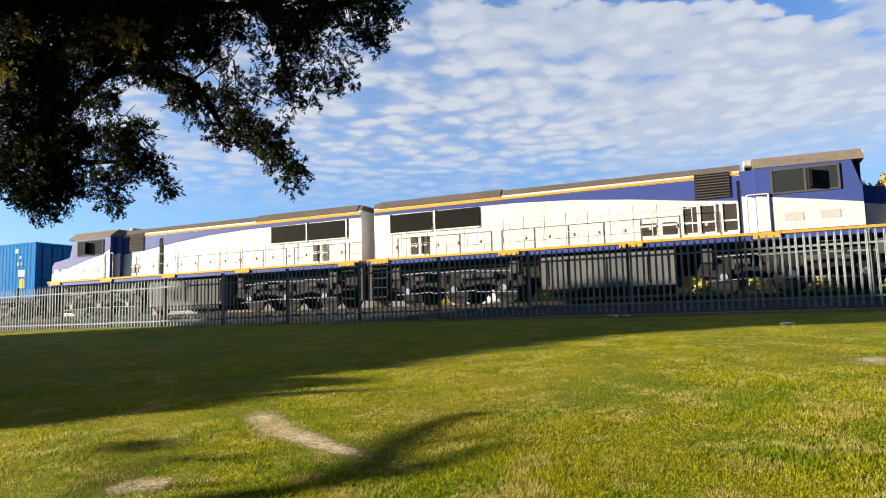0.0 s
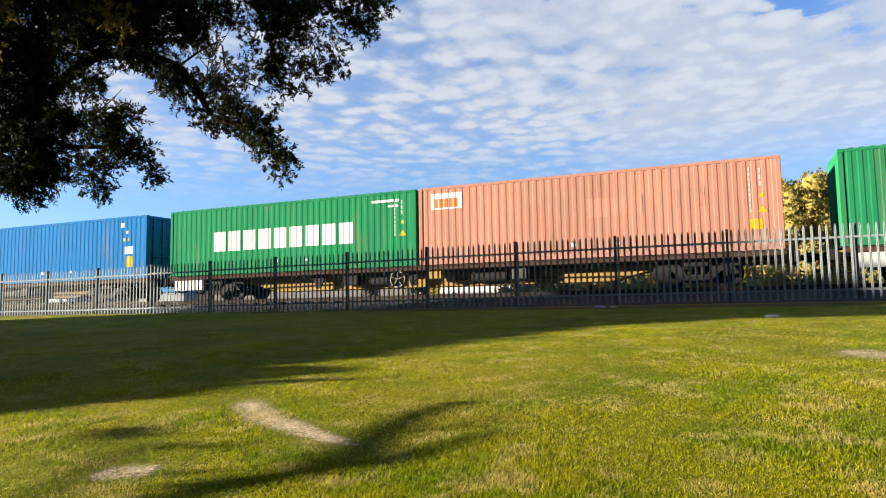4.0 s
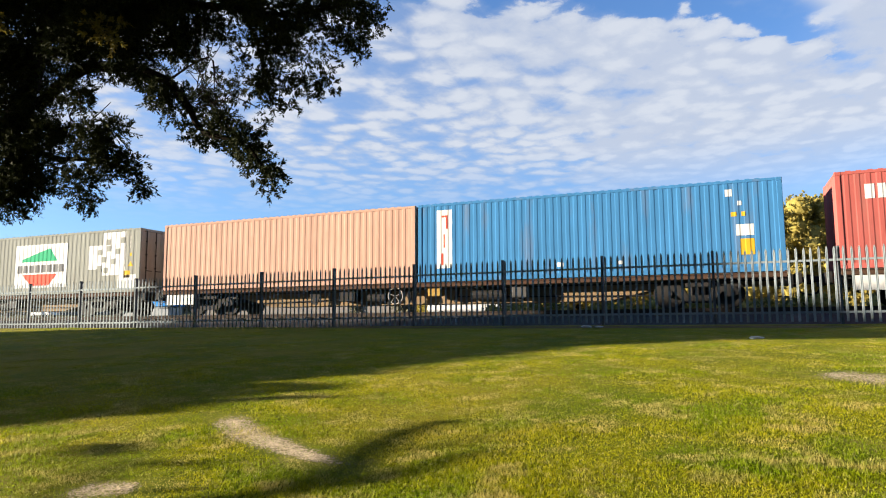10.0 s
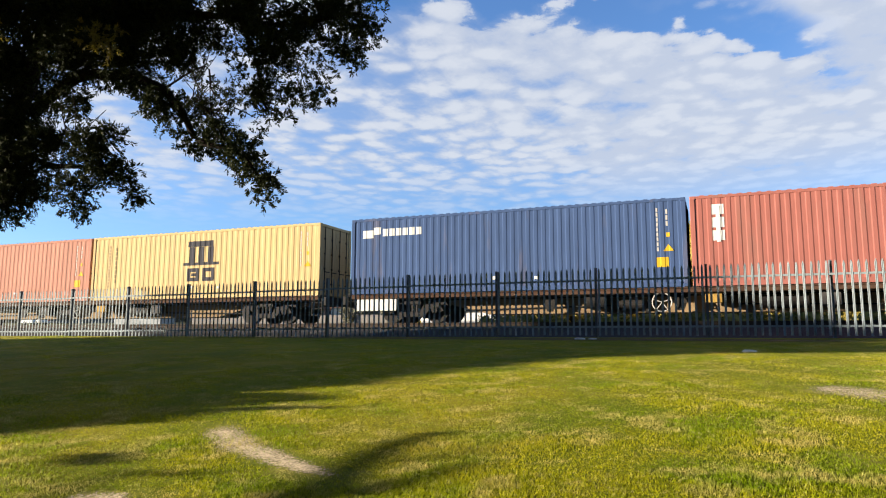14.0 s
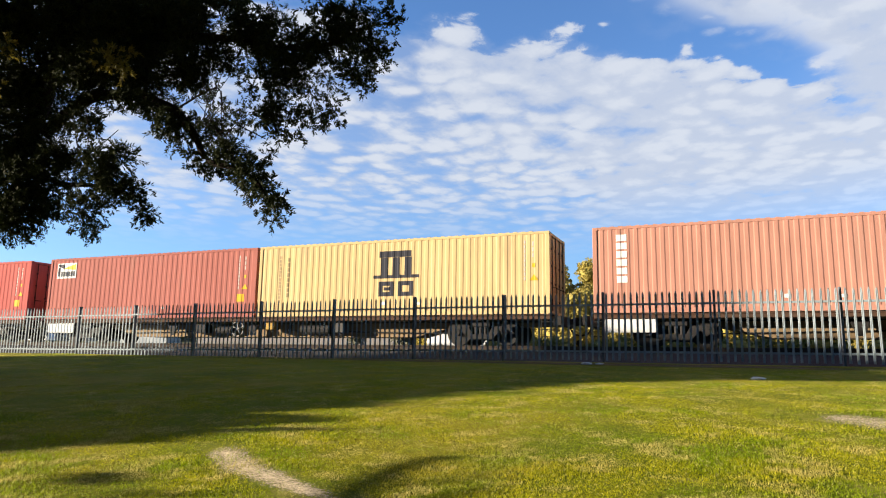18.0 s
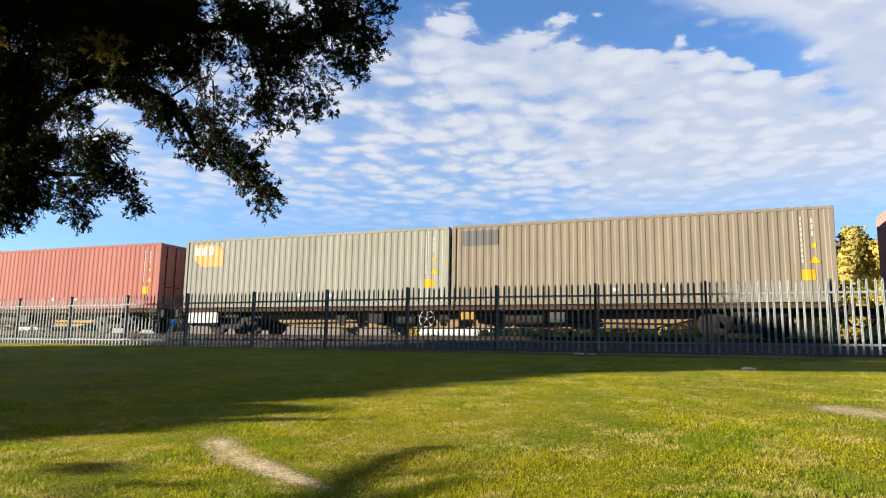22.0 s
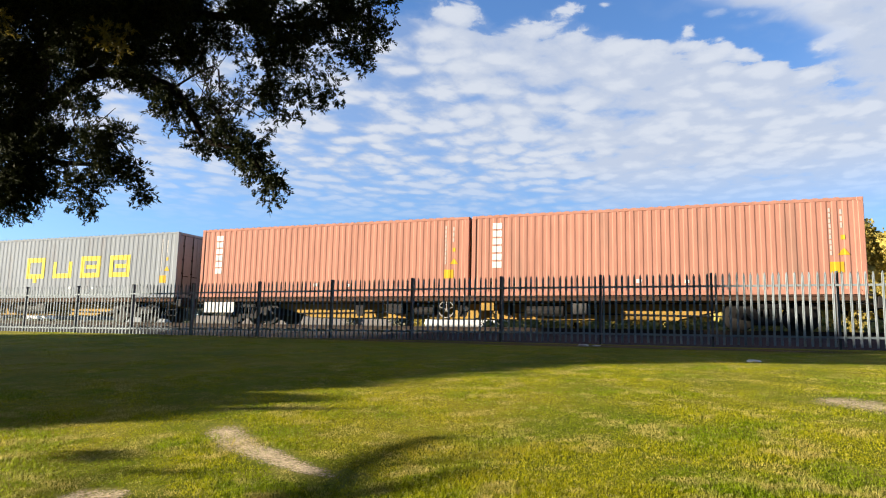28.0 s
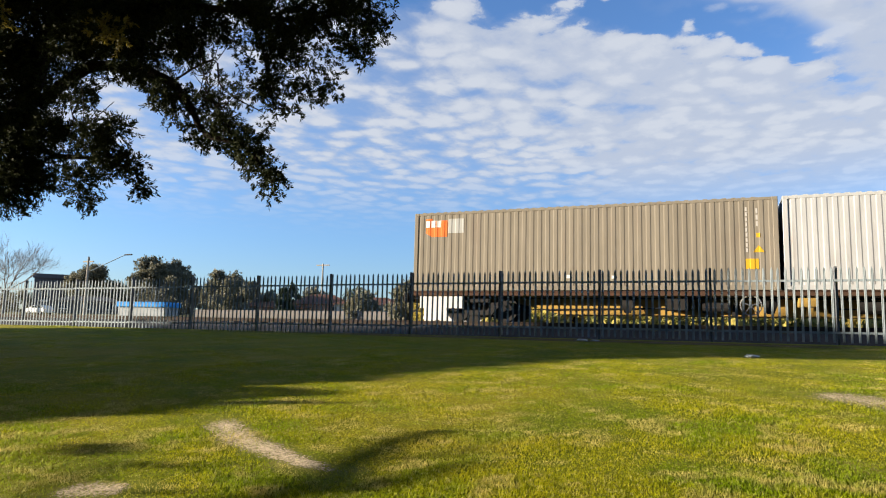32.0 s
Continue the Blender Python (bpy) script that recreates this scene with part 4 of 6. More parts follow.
COLOR_LABELS = {"blue": (M_BLUE, "bright blue"), "dblue": (M_DBLUE, "dull blue"), "navy": (M_NAVY, "navy blue"), "red": (M_RED, "oxide red"), "dred": (M_DRED, "dark oxide red"), "vermilion": (M_VERMILION, "bright red"),
                "salmon": (M_SALMON, "faded salmon red"), "peach": (M_PEACH, "sun-bleached peach"), "green": (M_GREEN, "green"), "mint": (M_MINT, "pale mint green"), "yellow": (M_YELLOW, "cream yellow"), "orange": (M_ORANGE, "orange"),
                "grey": (M_GREY, "light grey"), "bgrey": (M_BGREY, "blue grey"), "sage": (M_SAGE, "sage grey"), "olive": (M_OLIVE, "olive grey"), "cream": (M_CREAM, "cream"), "white": (M_WHITE, "white"), "offwhite": (M_OFFWHITE, "off-white")}
# right-hand end of each wagon's load at the start, then its right-hand and left-hand loads
CONSIST = [
    (-33.21, "blue strip", "red dot"), (-59.25, "green wide", "green wide"), (-85.25, "salmon box_sign", "green wide"), (-111.19, "blue strip", "blue strip"),
    (-137.13, "red stack3", "yellow big_m"), (-163.07, "grey rings", "grey rings"), (-188.85, "yellow big_m", "vermilion small3"), (-214.75, "dblue strip", "peach none"),
    (-240.65, "sage gate", "red stack3"), (-266.48, "orange badge", "offwhite star"), (-292.33, "dred stack3", "navy fleet"), (-318.24, "yellow big_m", "salmon stack6"),
    (-344.18, "dred board", "yellow big_m"), (-369.99, "yellow big_m", "salmon stack6"), (-395.96, "yellow big_m", "dred board"), (-421.82, "vermilion small3", "mint column_sign"),
    (-447.71, "red stack6", "red stack3"), (-473.76, "olive olive_end", "sage flag"), (-499.66, "red board", "red board"), (-525.56, "red board", "green wide"),
    (-551.44, "red board", "salmon stack6"), (-577.36, "dred stack3", "red plain"), (-603.15, "salmon stack6", "salmon stack6"), (-628.98, "bgrey rings", "cream none"),
    (-654.81, "white big_flag", "cream none"), (-680.58, "white none", "olive small_flag"),
]


def build_train():
    rnd = random.Random(8)
    for i, (xr, a, b) in enumerate(CONSIST):
        src = WAGON_A if i == 9 else WAGON_C if i in (1, 2, 16, 18, 19, 22, 23, 24, 25) else WAGON_B
        w = src if i in (0, 1, 9) else copy_thing(src, pose(0, 0, 0))
        w["label"] = {WAGON_A: "yellow-framed container flat wagon on two bogies", WAGON_B: "grimy dark container flat wagon on two bogies", WAGON_C: "dark container flat wagon with a yellow centre sill"}[src]
        MOVING.append((w, xr - 12.25, TRACK_Y, RAIL_Z))
        x = xr
        for spec in (a, b):
            col, kind = spec.split()
            L, H = (6.058, STD) if kind == "star" else (12.192, HC)
            if kind == "star":
                x = xr - 24.45 + 6.058
            m, words = COLOR_LABELS[col]
            container(x, L, H, m, kind, words + " container " + DECO_LABELS[kind])
            x -= L + 0.12


build_train()
for P in PROTO.values():
    for o in list(P["root"].children_recursive) + [P["root"]]:
        bpy.data.objects.remove(o)
for o in (WHEEL, FRAME):
    bpy.data.objects.remove(o)


def motions():
    times = [k * 0.5 for k in range(65)]
    for ob, x, y, z in MOVING:
        turn = TURNED.get(ob.name, 0.0)
        walk(ob, [(t, pose(x + travelled(t), y, z, 0, 0, turn)) for t in times])

# ---- locomotives ----


def loco(label):
    """Hood-unit diesel locomotive. Local x from 0 at the rear to 18.4 at the nose, z above the rail."""
    root = tagged(new("locomotive"), label, "locomotive", "locomotives of the train")
    SZ = 1.84
    bm = bmesh.new()
    box(bm, 0.0, 18.18, -1.38, 1.38, SZ - 0.24, SZ - 0.09, 0.01)
    part("underframe", bm, M_LOCO_BLUE, root, "dark blue underframe edge")
    bm = bmesh.new()
    box(bm, 0.0, 18.2, -1.42, 1.42, SZ - 0.085, SZ, 0.01)
    for x in (0.2, 5.4, 9.6, 13.6, 17.2):
        for s in (-1, 1):
            box(bm, x, x + 0.75, s * 1.42, s * 1.432, SZ - 0.19, SZ - 0.01)
    part("walkway", bm, M_LOCO_YEL, root, "yellow walkway edge")
    # long hood with sloping roof shoulders
    def hull(x0, x1, half, top, shoulder, base=SZ):
        sec = [(-half, base), (-half, top - shoulder), (-half + shoulder * 0.85, top), (half - shoulder * 0.85, top), (half, top - shoulder), (half, base)]
        b = bmesh.new()
        A = [b.verts.new((x0, y, z)) for y, z in sec]
        B = [b.verts.new((x1, y, z)) for y, z in sec]
        b.faces.new(A[::-1])
        b.faces.new(B)
        for i in range(6):
            b.faces.new((A[i], A[(i + 1) % 6], B[(i + 1) % 6], B[i]))
        return b
    HW = 1.0
    part("long_hood", hull(0.12, 13.35, HW, 4.06, 0.19), M_LOCO_WHITE, root, "white long hood")
    part("hood_roof", hull(0.10, 13.37, HW + 0.01, 4.08, 0.19, 3.87), M_LOCO_ROOF, root, "grimy grey roof")
    part("radiator_hood", hull(0.3, 5.4, HW + 0.02, 4.13, 0.22, 3.84), M_LOCO_ROOF, root, "raised radiator roof")
    for s in (-1, 1):
        y = s * HW
        # livery: yellow line, blue band widening to the cab
        part("yellow_stripe", prism(bmesh.new(), [(0.14, 3.70), (0.14, 3.81), (5.4, 3.82), (5.41, 3.79), (13.33, 3.82), (13.33, 3.74), (5.4, 3.71)], y - 0.028, y + 0.028), M_LOCO_YEL, root, "yellow stripe")
        part("blue_band", prism(bmesh.new(), [(0.14, 3.59), (0.14, 3.69), (13.32, 3.71), (13.32, 2.92), (11.8, 3.06), (10.0, 3.28), (8.0, 3.46), (6.0, 3.55)], y - 0.016, y + 0.016), M_LOCO_BLUE, root, "blue band sweeping down to the cab")
        # radiator louvres
        for x in (0.85, 2.78):
            lv = part("radiator_louvre", box(bmesh.new(), x, x + 1.78, y - 0.03, y + 0.03, 2.84, 3.54), M_LOUVRE, root, "black radiator louvre")
            fr = bmesh.new()
            for k in range(9):
                box(fr, x, x + 1.78, y + s * 0.03 - 0.01, y + s * 0.03 + 0.012, 2.86 + k * 0.075, 2.885 + k * 0.075)
            part("slats", fr, M_LOUVRE, lv)
            fr = bmesh.new()
            box(fr, x - 0.06, x, y - 0.04, y + 0.04, 2.78, 3.58)
            box(fr, x, x + 1.78, y - 0.04, y + 0.04, 2.78, 2.84)
            part("frame", fr, M_LOCO_WHITE, lv)
        part("cab_grille", box(bmesh.new(), 12.0, 13.05, y - 0.04, y + 0.04, 3.05, 3.86), M_LOUVRE, root, "black intake grille")
        fr = bmesh.new()
        for k in range(9):
            box(fr, 12.0, 13.05, y + s * 0.04, y + s * 0.055, 3.08 + k * 0.088, 3.11 + k * 0.088)
        part("grille_slats", fr, M_TANK, root)
        # hood doors: seams and latches
        for k in range(16):
            x = 0.9 + k * 0.76
            boxed("door_seam", (x, x + 0.012, y - 0.006, y + 0.006, SZ + 0.05, 2.76 if x < 5.3 else 3.05), M_SEAM, root)
        lat = None
        for k in range(14):
            x = 1.1 + k * 0.86
            m = pose(x, y, SZ + 0.42)
            if lat is None:
                lat = part("latch", box(bmesh.new(), -0.04, 0.04, -0.025, 0.025, -0.05, 0.05), M_SEAM, root)
                lat.matrix_basis = m
            else:
                clone(lat, root, m)
        for x in (1.72, 2.16):
            w = part("vent_window", box(bmesh.new(), x, x + 0.27, y - 0.022, y + 0.022, 1.96, 2.62), M_VENT, root, "narrow dark door window")
            part("frame", box(bmesh.new(), x - 0.03, x + 0.30, y - 0.03, y + 0.03, 2.27, 2.31), M_LOCO_WHITE, w)
        for x in (10.30, 10.95, 11.62, 12.14, 12.80) if s < 0 else (12.35,):
            big = x > 11.3 and s < 0
            w = part("vent_window", box(bmesh.new(), x, x + (0.40 if big else 0.42), y - 0.022, y + 0.022, 2.02, 2.84 if big else 2.42), M_VENT, root, "dark door window")
            fb = box(bmesh.new(), x - 0.03, x + (0.43 if big else 0.45), y - 0.03, y + 0.03, 2.30, 2.35)
            if big:
                for u in (x - 0.06, x + 0.40):
                    box(fb, u, u + 0.05, y - 0.045, y + 0.045, 1.98, 2.88)
            part("frame", fb, M_LOCO_WHITE, w)
        # black upright strip; on the s > 0 side it paints in a shadow band
        part("dark_column", box(bmesh.new(), 13.24 if s < 0 else 10.80, 13.31 if s < 0 else 11.0, y - 0.03, y + 0.03, SZ + 0.02, 3.55), M_LOUVRE, root)
        # handrails along the walkway
        for x0, x1 in ((0.35, 1.5), (1.7, 4.2), (4.6, 11.9)):
            b = bmesh.new()
            cyl(b, (x0, s * 1.36, SZ + 0.92), (x1, s * 1.36, SZ + 0.92), 0.013, seg=8)
            cyl(b, (x0, s * 1.36, SZ + 0.48), (x1, s * 1.36, SZ + 0.48), 0.008, seg=8)
            n = max(2, int((x1 - x0) / 1.05) + 1)
            for k in range(n):
                x = x0 + (x1 - x0) * k / (n - 1)
                cyl(b, (x, s * 1.36, SZ), (x, s * 1.36, SZ + 0.93), 0.013, seg=8)
            part("handrail", b, M_LOCO_WHITE, root, "white tubular handrail")
        # steps at both ends
        for x in (0.25, 15.3):
            b = bmesh.new()
            for xx in (x, x + 0.62):
                cyl(b, (xx, s * 1.33, 0.32), (xx, s * 1.33, SZ - 0.2), 0.02, seg=8)
            for k in range(4):
                box(b, x, x + 0.62, s * 1.33 - 0.12, s * 1.33 + 0.03, 0.36 + 0.36 * k, 0.385 + 0.36 * k)
            part("steps", b, M_TANK, root, "grimy grey framed steps")
    # cab: full width, blue above, white sweep below
    CW = 1.42
    cabo = [(13.75, SZ), (16.55, SZ), (16.55, 2.95), (16.30, 3.85), (13.75, 3.85)]
    part("cab", prism(bmesh.new(), cabo, -CW, CW), M_LOCO_BLUE, root, "blue cab with a white sweep")
    part("cab_back_wall", box(bmesh.new(), 13.35, 13.75, -HW - 0.18, HW + 0.18, SZ, 3.80), M_LOCO_BLUE, root)
    for s in (-1, 1):
        part("back_sweep", prism(bmesh.new(), [(13.36, SZ + 0.01), (13.745, SZ + 0.01), (13.745, 2.93), (13.36, 3.02)], s * (HW + 0.18) - 0.012, s * (HW + 0.18) + 0.012), M_LOCO_WHITE, root)
    rf = bmesh.new()
    sec = [(-CW - 0.02, 3.80), (-CW - 0.02, 3.86), (-CW + 0.42, 4.18), (CW - 0.42, 4.18), (CW + 0.02, 3.86), (CW + 0.02, 3.80)]
    A = [rf.verts.new((13.72, y, z)) for y, z in sec]
    B = [rf.verts.new((16.65, y, z - 0.02)) for y, z in sec]
    rf.faces.new(A[::-1])
    rf.faces.new(B)
    for i in range(6):
        rf.faces.new((A[i], A[(i + 1) % 6], B[(i + 1) % 6], B[i]))
    part("cab_roof", rf, M_CAB_ROOF, root, "brown-grey cab roof")
    part("nose", prism(bmesh.new(), [(16.55, SZ), (18.2, SZ), (18.2, 2.62), (18.05, 2.80), (16.55, 3.04)], -1.15, 1.15), M_LOCO_BLUE, root, "blue nose")
    for s in (-1, 1):
        part("cab_sweep", prism(bmesh.new(), [(13.76, SZ + 0.01), (16.55, SZ + 0.01), (16.55, 2.52), (15.4, 2.70), (13.76, 2.94)] if s < 0 else [(13.76, SZ + 0.01), (16.55, SZ + 0.01), (16.55, 2.45), (15.2, 2.76), (14.3, 2.94), (13.76, 3.18)], s * CW - 0.012, s * CW + 0.012), M_LOCO_WHITE, root, "white sweep on the cab side")
        part("nose_sweep", prism(bmesh.new(), [(16.56, SZ + 0.01), (18.19, SZ + 0.01), (18.19, 2.22), (16.56, 2.52)], s * 1.15 - 0.012, s * 1.15 + 0.012), M_LOCO_WHITE, root)
        for x in (17.05, 17.65):
            part("nose_panel", box(bmesh.new(), x, x + 0.36, s * 1.15 - 0.02, s * 1.15 + 0.02, 2.10, 2.44), M_MARK_WHITE, root)
        wn = part("side_window", box(bmesh.new(), 14.25, 15.95, s * CW - 0.02, s * CW + 0.02, 3.00, 3.66), M_GLASS, root, "dark cab side window")
        b = bmesh.new()
        box(b, 14.19, 14.25, s * CW - 0.03, s * CW + 0.03, 2.95, 3.71)
        box(b, 15.95, 16.01, s * CW - 0.03, s * CW + 0.03, 2.95, 3.71)
        box(b, 14.25, 15.95, s * CW - 0.03, s * CW + 0.03, 3.66, 3.71)
        box(b, 14.25, 15.95, s * CW - 0.03, s * CW + 0.03, 2.95, 3.00)
        box(b, 15.08, 15.14, s * CW - 0.03, s * CW + 0.03, 3.00, 3.66)
        part("frame", b, M_TANK, wn)
        part("mirror", box(bmesh.new(), 15.20, 15.30, s * CW, s * CW + s * 0.22, 3.05, 3.60, 0.01), M_LOUVRE, root)
        part("side_vent", box(bmesh.new(), 14.5, 15.0, s * CW - 0.02, s * CW + 0.02, 2.12, 2.36), M_SEAM, root)
        part("side_vent", box(bmesh.new(), 15.45, 15.95, s * CW - 0.02, s * CW + 0.02, 2.12, 2.36), M_SEAM, root)
        b = bmesh.new()
        for xx in (13.5, 14.1):
            cyl(b, (xx, s * 1.46, SZ), (xx, s * 1.46, SZ + 1.15), 0.02, seg=8)
        cyl(b, (13.5, s * 1.46, SZ + 1.15), (14.1, s * 1.46, SZ + 1.15), 0.02, seg=8)
        part("grab_rail", b, M_LOCO_WHITE, root)
    fw = part("front_window", box(bmesh.new(), 16.40, 16.56, -1.2, 1.2, 3.08, 3.68), M_GLASS, root, "front windows")
    fw.matrix_basis = pose(0, 0, 0)
    part("horn", cyl(bmesh.new(), (16.4, 0.2, 4.22), (16.85, 0.2, 4.26), 0.05, 0.11), M_OFFWHITE, root)
    part("aerial_pod", box(bmesh.new(), 13.45, 13.75, -0.4, 0.4, 4.08, 4.30, 0.05), M_OFFWHITE, root)
    for x in (6.4, 8.2, 10.4):
        part("roof_hatch", box(bmesh.new(), x, x + 1.1, -0.5, 0.5, 4.07, 4.16, 0.03), M_LOCO_ROOF, root)
    # below the frame
    part("centre_beam", box(bmesh.new(), 0.5, 17.7, -0.62, 0.62, 0.72, SZ - 0.25), M_STEEL, root)
    tank = hull(6.9, 11.3, 1.30, 1.5, 0.1, 0.38)
    ft = part("fuel_tank", tank, M_FUEL, root, "grey ribbed fuel tank")
    for k in range(7):
        for s in (-1, 1):
            part("rib", box(bmesh.new(), 7.1 + k * 0.66, 7.14 + k * 0.66, s * 1.30 - 0.025, s * 1.30 + 0.025, 0.5, 1.4), M_FUEL, ft)
    for s in (-1, 1):
        part("air_reservoir", cyl(bmesh.new(), (7.2, s * 1.12, 0.28), (11.0, s * 1.12, 0.28), 0.13, seg=14), M_STEEL, root)
    for cx in (3.6, 14.6):
        b = part("bogie", box(bmesh.new(), cx - 2.3, cx + 2.3, -0.7, 0.7, 0.55, 1.3, 0.03), M_STEEL, root)
        for s in (-1, 1):
            fb = bmesh.new()
            prism(fb, [(cx - 2.7, 0.62), (cx - 2.5, 1.12), (cx - 1.0, 0.95), (cx + 1.0, 0.95), (cx + 2.5, 1.12), (cx + 2.7, 0.62), (cx + 2.0, 0.52), (cx + 1.2, 0.72), (cx, 0.55), (cx - 1.2, 0.72), (cx - 2.0, 0.52)], s * 1.12 - 0.09, s * 1.12 + 0.09)
            for k in (-1.9, 0, 1.9):
                box(fb, cx + k - 0.22, cx + k + 0.22, s * 1.2 - 0.06, s * 1.2 + 0.06, 0.36, 0.78, 0.02)
                for q in (-0.33, 0.33):
                    cyl(fb, (cx + k + q, s * 1.18, 0.78), (cx + k + q, s * 1.18, 1.08), 0.09, seg=10)
            part("side_frame", fb, M_STEEL, b)
            for k in (-1.35, 0.55, 1.35):
                part("brake_cylinder", cyl(bmesh.new(), (cx + k - 0.22, s * 1.30, 0.98), (cx + k + 0.22, s * 1.30, 0.98), 0.10, seg=12), M_TANK, b)
            for z, r in ((1.16, 0.025), (0.42, 0.02)):
                pb = bmesh.new()
                for u, v in zip((-2.4, -0.9, 0.9), (-0.9, 0.9, 2.4)):
                    cyl(pb, (cx + u, s * 1.27, z), (cx + v, s * 1.27, z + (0.05 if u < 0 else -0.05)), r, seg=6)
                part("pipe", pb, M_GALV, b)
            for k in (-2.35, 2.35):
                part("sand_box", box(bmesh.new(), cx + k - 0.18, cx + k + 0.18, s * 1.1, s * 1.34, 1.0, 1.45, 0.03), M_TANK, b)
            for k in (-1.9, 0, 1.9):
                part("axle_cap", cyl(bmesh.new(), (cx + k, s * 1.26, 0.54), (cx + k, s * 1.30, 0.54), 0.12, seg=12), M_GALV, b)
                part("brake_shoe", box(bmesh.new(), cx + k + 0.54, cx + k + 0.62, s * 0.76, s * 0.9, 0.3, 0.75, 0.02), M_TANK, b)
            for k in (-1.9, 0, 1.9):
                wb = bmesh.new()
                cyl(wb, (cx + k, s * 0.74, 0.52), (cx + k, s * 0.88, 0.52), 0.52, seg=28)
                part("wheel", wb, M_STEEL, b)
    for x in (0.0, 18.2):
        q = 1 if x > 5 else -1
        part("coupler", box(bmesh.new(), min(x, x + q * 0.45), max(x, x + q * 0.45), -0.14, 0.14, 0.78, 1.04, 0.03), M_STEEL, root)
        part("pilot", prism(bmesh.new(), [(x - q * 0.12, 0.28), (x + q * 0.05, 0.28), (x + q * 0.05, SZ - 0.26), (x - q * 0.12, SZ - 0.26)], -1.25, 1.25), M_TANK, root, "grimy grey end plate")
    return root


LEAD = loco("white and blue diesel locomotive with yellow stripe leading the train")
SECOND = copy_thing(LEAD, pose(0, 0, 0))
SECOND["label"] = "white and blue diesel locomotive running cab towards the wagons"
TURNED = {SECOND.name: 180.0}
MOVING.append((LEAD, -13.45, TRACK_Y, RAIL_Z))
MOVING.append((SECOND, -13.80, TRACK_Y, RAIL_Z))

# ---- trees ----


def leaf_cloud(name, blobs, material, parent, per_m2, leaf, seed, shell=0.55, droop=0.0, sprig=7, uneven=1.0):
    """Many small leaves in sprigs, spread through lumps (x, y, z, radius), in one mesh."""
    rng = np.random.default_rng(seed)
    cs, ds = [], []
    for x, y, z, r in blobs:
        n = max(6, int(per_m2 * r * r))
        d = rng.normal(size=(n, 3))
        d /= np.linalg.norm(d, axis=1)[:, None]
        rad = r * (shell + (1.08 - shell) * rng.random(n) ** 0.7)
        # lumps of foliage with gaps between them
        wob = 0.75 + 0.45 * np.sin(d[:, 0] * 5 + x * 3) * np.sin(d[:, 1] * 6 + y * 2) + 0.25 * np.sin(d[:, 2] * 9 + z * 4)
        cs.append(np.array((x, y, z)) + d * (rad * (1.0 + uneven * (np.clip(wob, 0.5, 1.15) - 1.0)))[:, None])
        ds.append(d)
    c, d = np.concatenate(cs), np.concatenate(ds)
    n = len(c)
    c = np.repeat(c, sprig, 0)
    d = np.repeat(d, sprig, 0) * 0.7 + rng.normal(size=(n * sprig, 3)) * 0.6
    d[:, 2] -= droop
    d /= np.linalg.norm(d, axis=1)[:, None]
    side = np.cross(d, rng.normal(size=d.shape))
    side /= np.linalg.norm(side, axis=1)[:, None] + 1e-9
    ln = leaf[0] * (0.6 + 0.8 * rng.random(len(d)))[:, None]
    w = leaf[1] * (0.7 + 0.6 * rng.random(len(d)))[:, None]
    off = rng.normal(size=c.shape) * leaf[0] * 0.25
    a = c + off
    v = np.stack([a, a + d * ln * 0.45 + side * w, a + d * ln, a + d * ln * 0.5 - side * w], 1).reshape(-1, 3)
    me = bpy.data.meshes.new(name)
    k = len(v) // 4
    me.vertices.add(len(v))
    me.vertices.foreach_set("co", v.ravel())
    me.loops.add(len(v))
    me.loops.foreach_set("vertex_index", np.arange(len(v), dtype=np.int32))
    me.polygons.add(k)
    me.polygons.foreach_set("loop_start", np.arange(0, len(v), 4, dtype=np.int32))
    me.polygons.foreach_set("loop_total", np.full(k, 4, dtype=np.int32))
    me.update(calc_edges=True)
    me.materials.append(material)
    ob = new(name, me)
    if parent:
        ob.parent = parent
    return ob


def tube(name, pts, r0, r1, material, parent, seg=8, wob=0.0):
    """A tapered limb through the given points, rounded off between them."""
    P = [Vector(p) for p in pts]
    fine = []
    for i in range(len(P) - 1):
        a, b, c, d = P[max(i - 1, 0)], P[i], P[i + 1], P[min(i + 2, len(P) - 1)]
        for k in range(4):
            t = k / 4
            fine.append(0.5 * (2 * b + (c - a) * t + (2 * a - 5 * b + 4 * c - d) * t * t + (3 * b - 3 * c + d - a) * t ** 3))
    fine.append(P[-1])
    verts, faces = [], []
    for i, p in enumerate(fine):
        t = (fine[min(i + 1, len(fine) - 1)] - fine[max(i - 1, 0)]).normalized()
        u = t.orthogonal().normalized()
        w = t.cross(u)
        r = r0 + (r1 - r0) * i / (len(fine) - 1)
        for k in range(seg):
            a = 2 * math.pi * k / seg
            rr = r * (1 + 0.12 * math.sin(3 * a + i))
            verts.append(p + (u * math.cos(a) + w * math.sin(a)) * rr)
    for i in range(len(fine) - 1):
        for k in range(seg):
            faces.append((i * seg + k, i * seg + (k + 1) % seg, (i + 1) * seg + (k + 1) % seg, (i + 1) * seg + k))
    return raw(name, verts, faces, material, parent, smooth=True)


# lighter, yellower copy of the leaf, with sunlight put into its colour
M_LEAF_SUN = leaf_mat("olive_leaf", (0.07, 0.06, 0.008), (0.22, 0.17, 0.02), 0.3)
# near-black fill: the shade deep in a crown is put into its colour
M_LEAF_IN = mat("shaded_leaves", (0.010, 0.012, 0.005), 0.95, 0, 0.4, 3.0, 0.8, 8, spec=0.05)


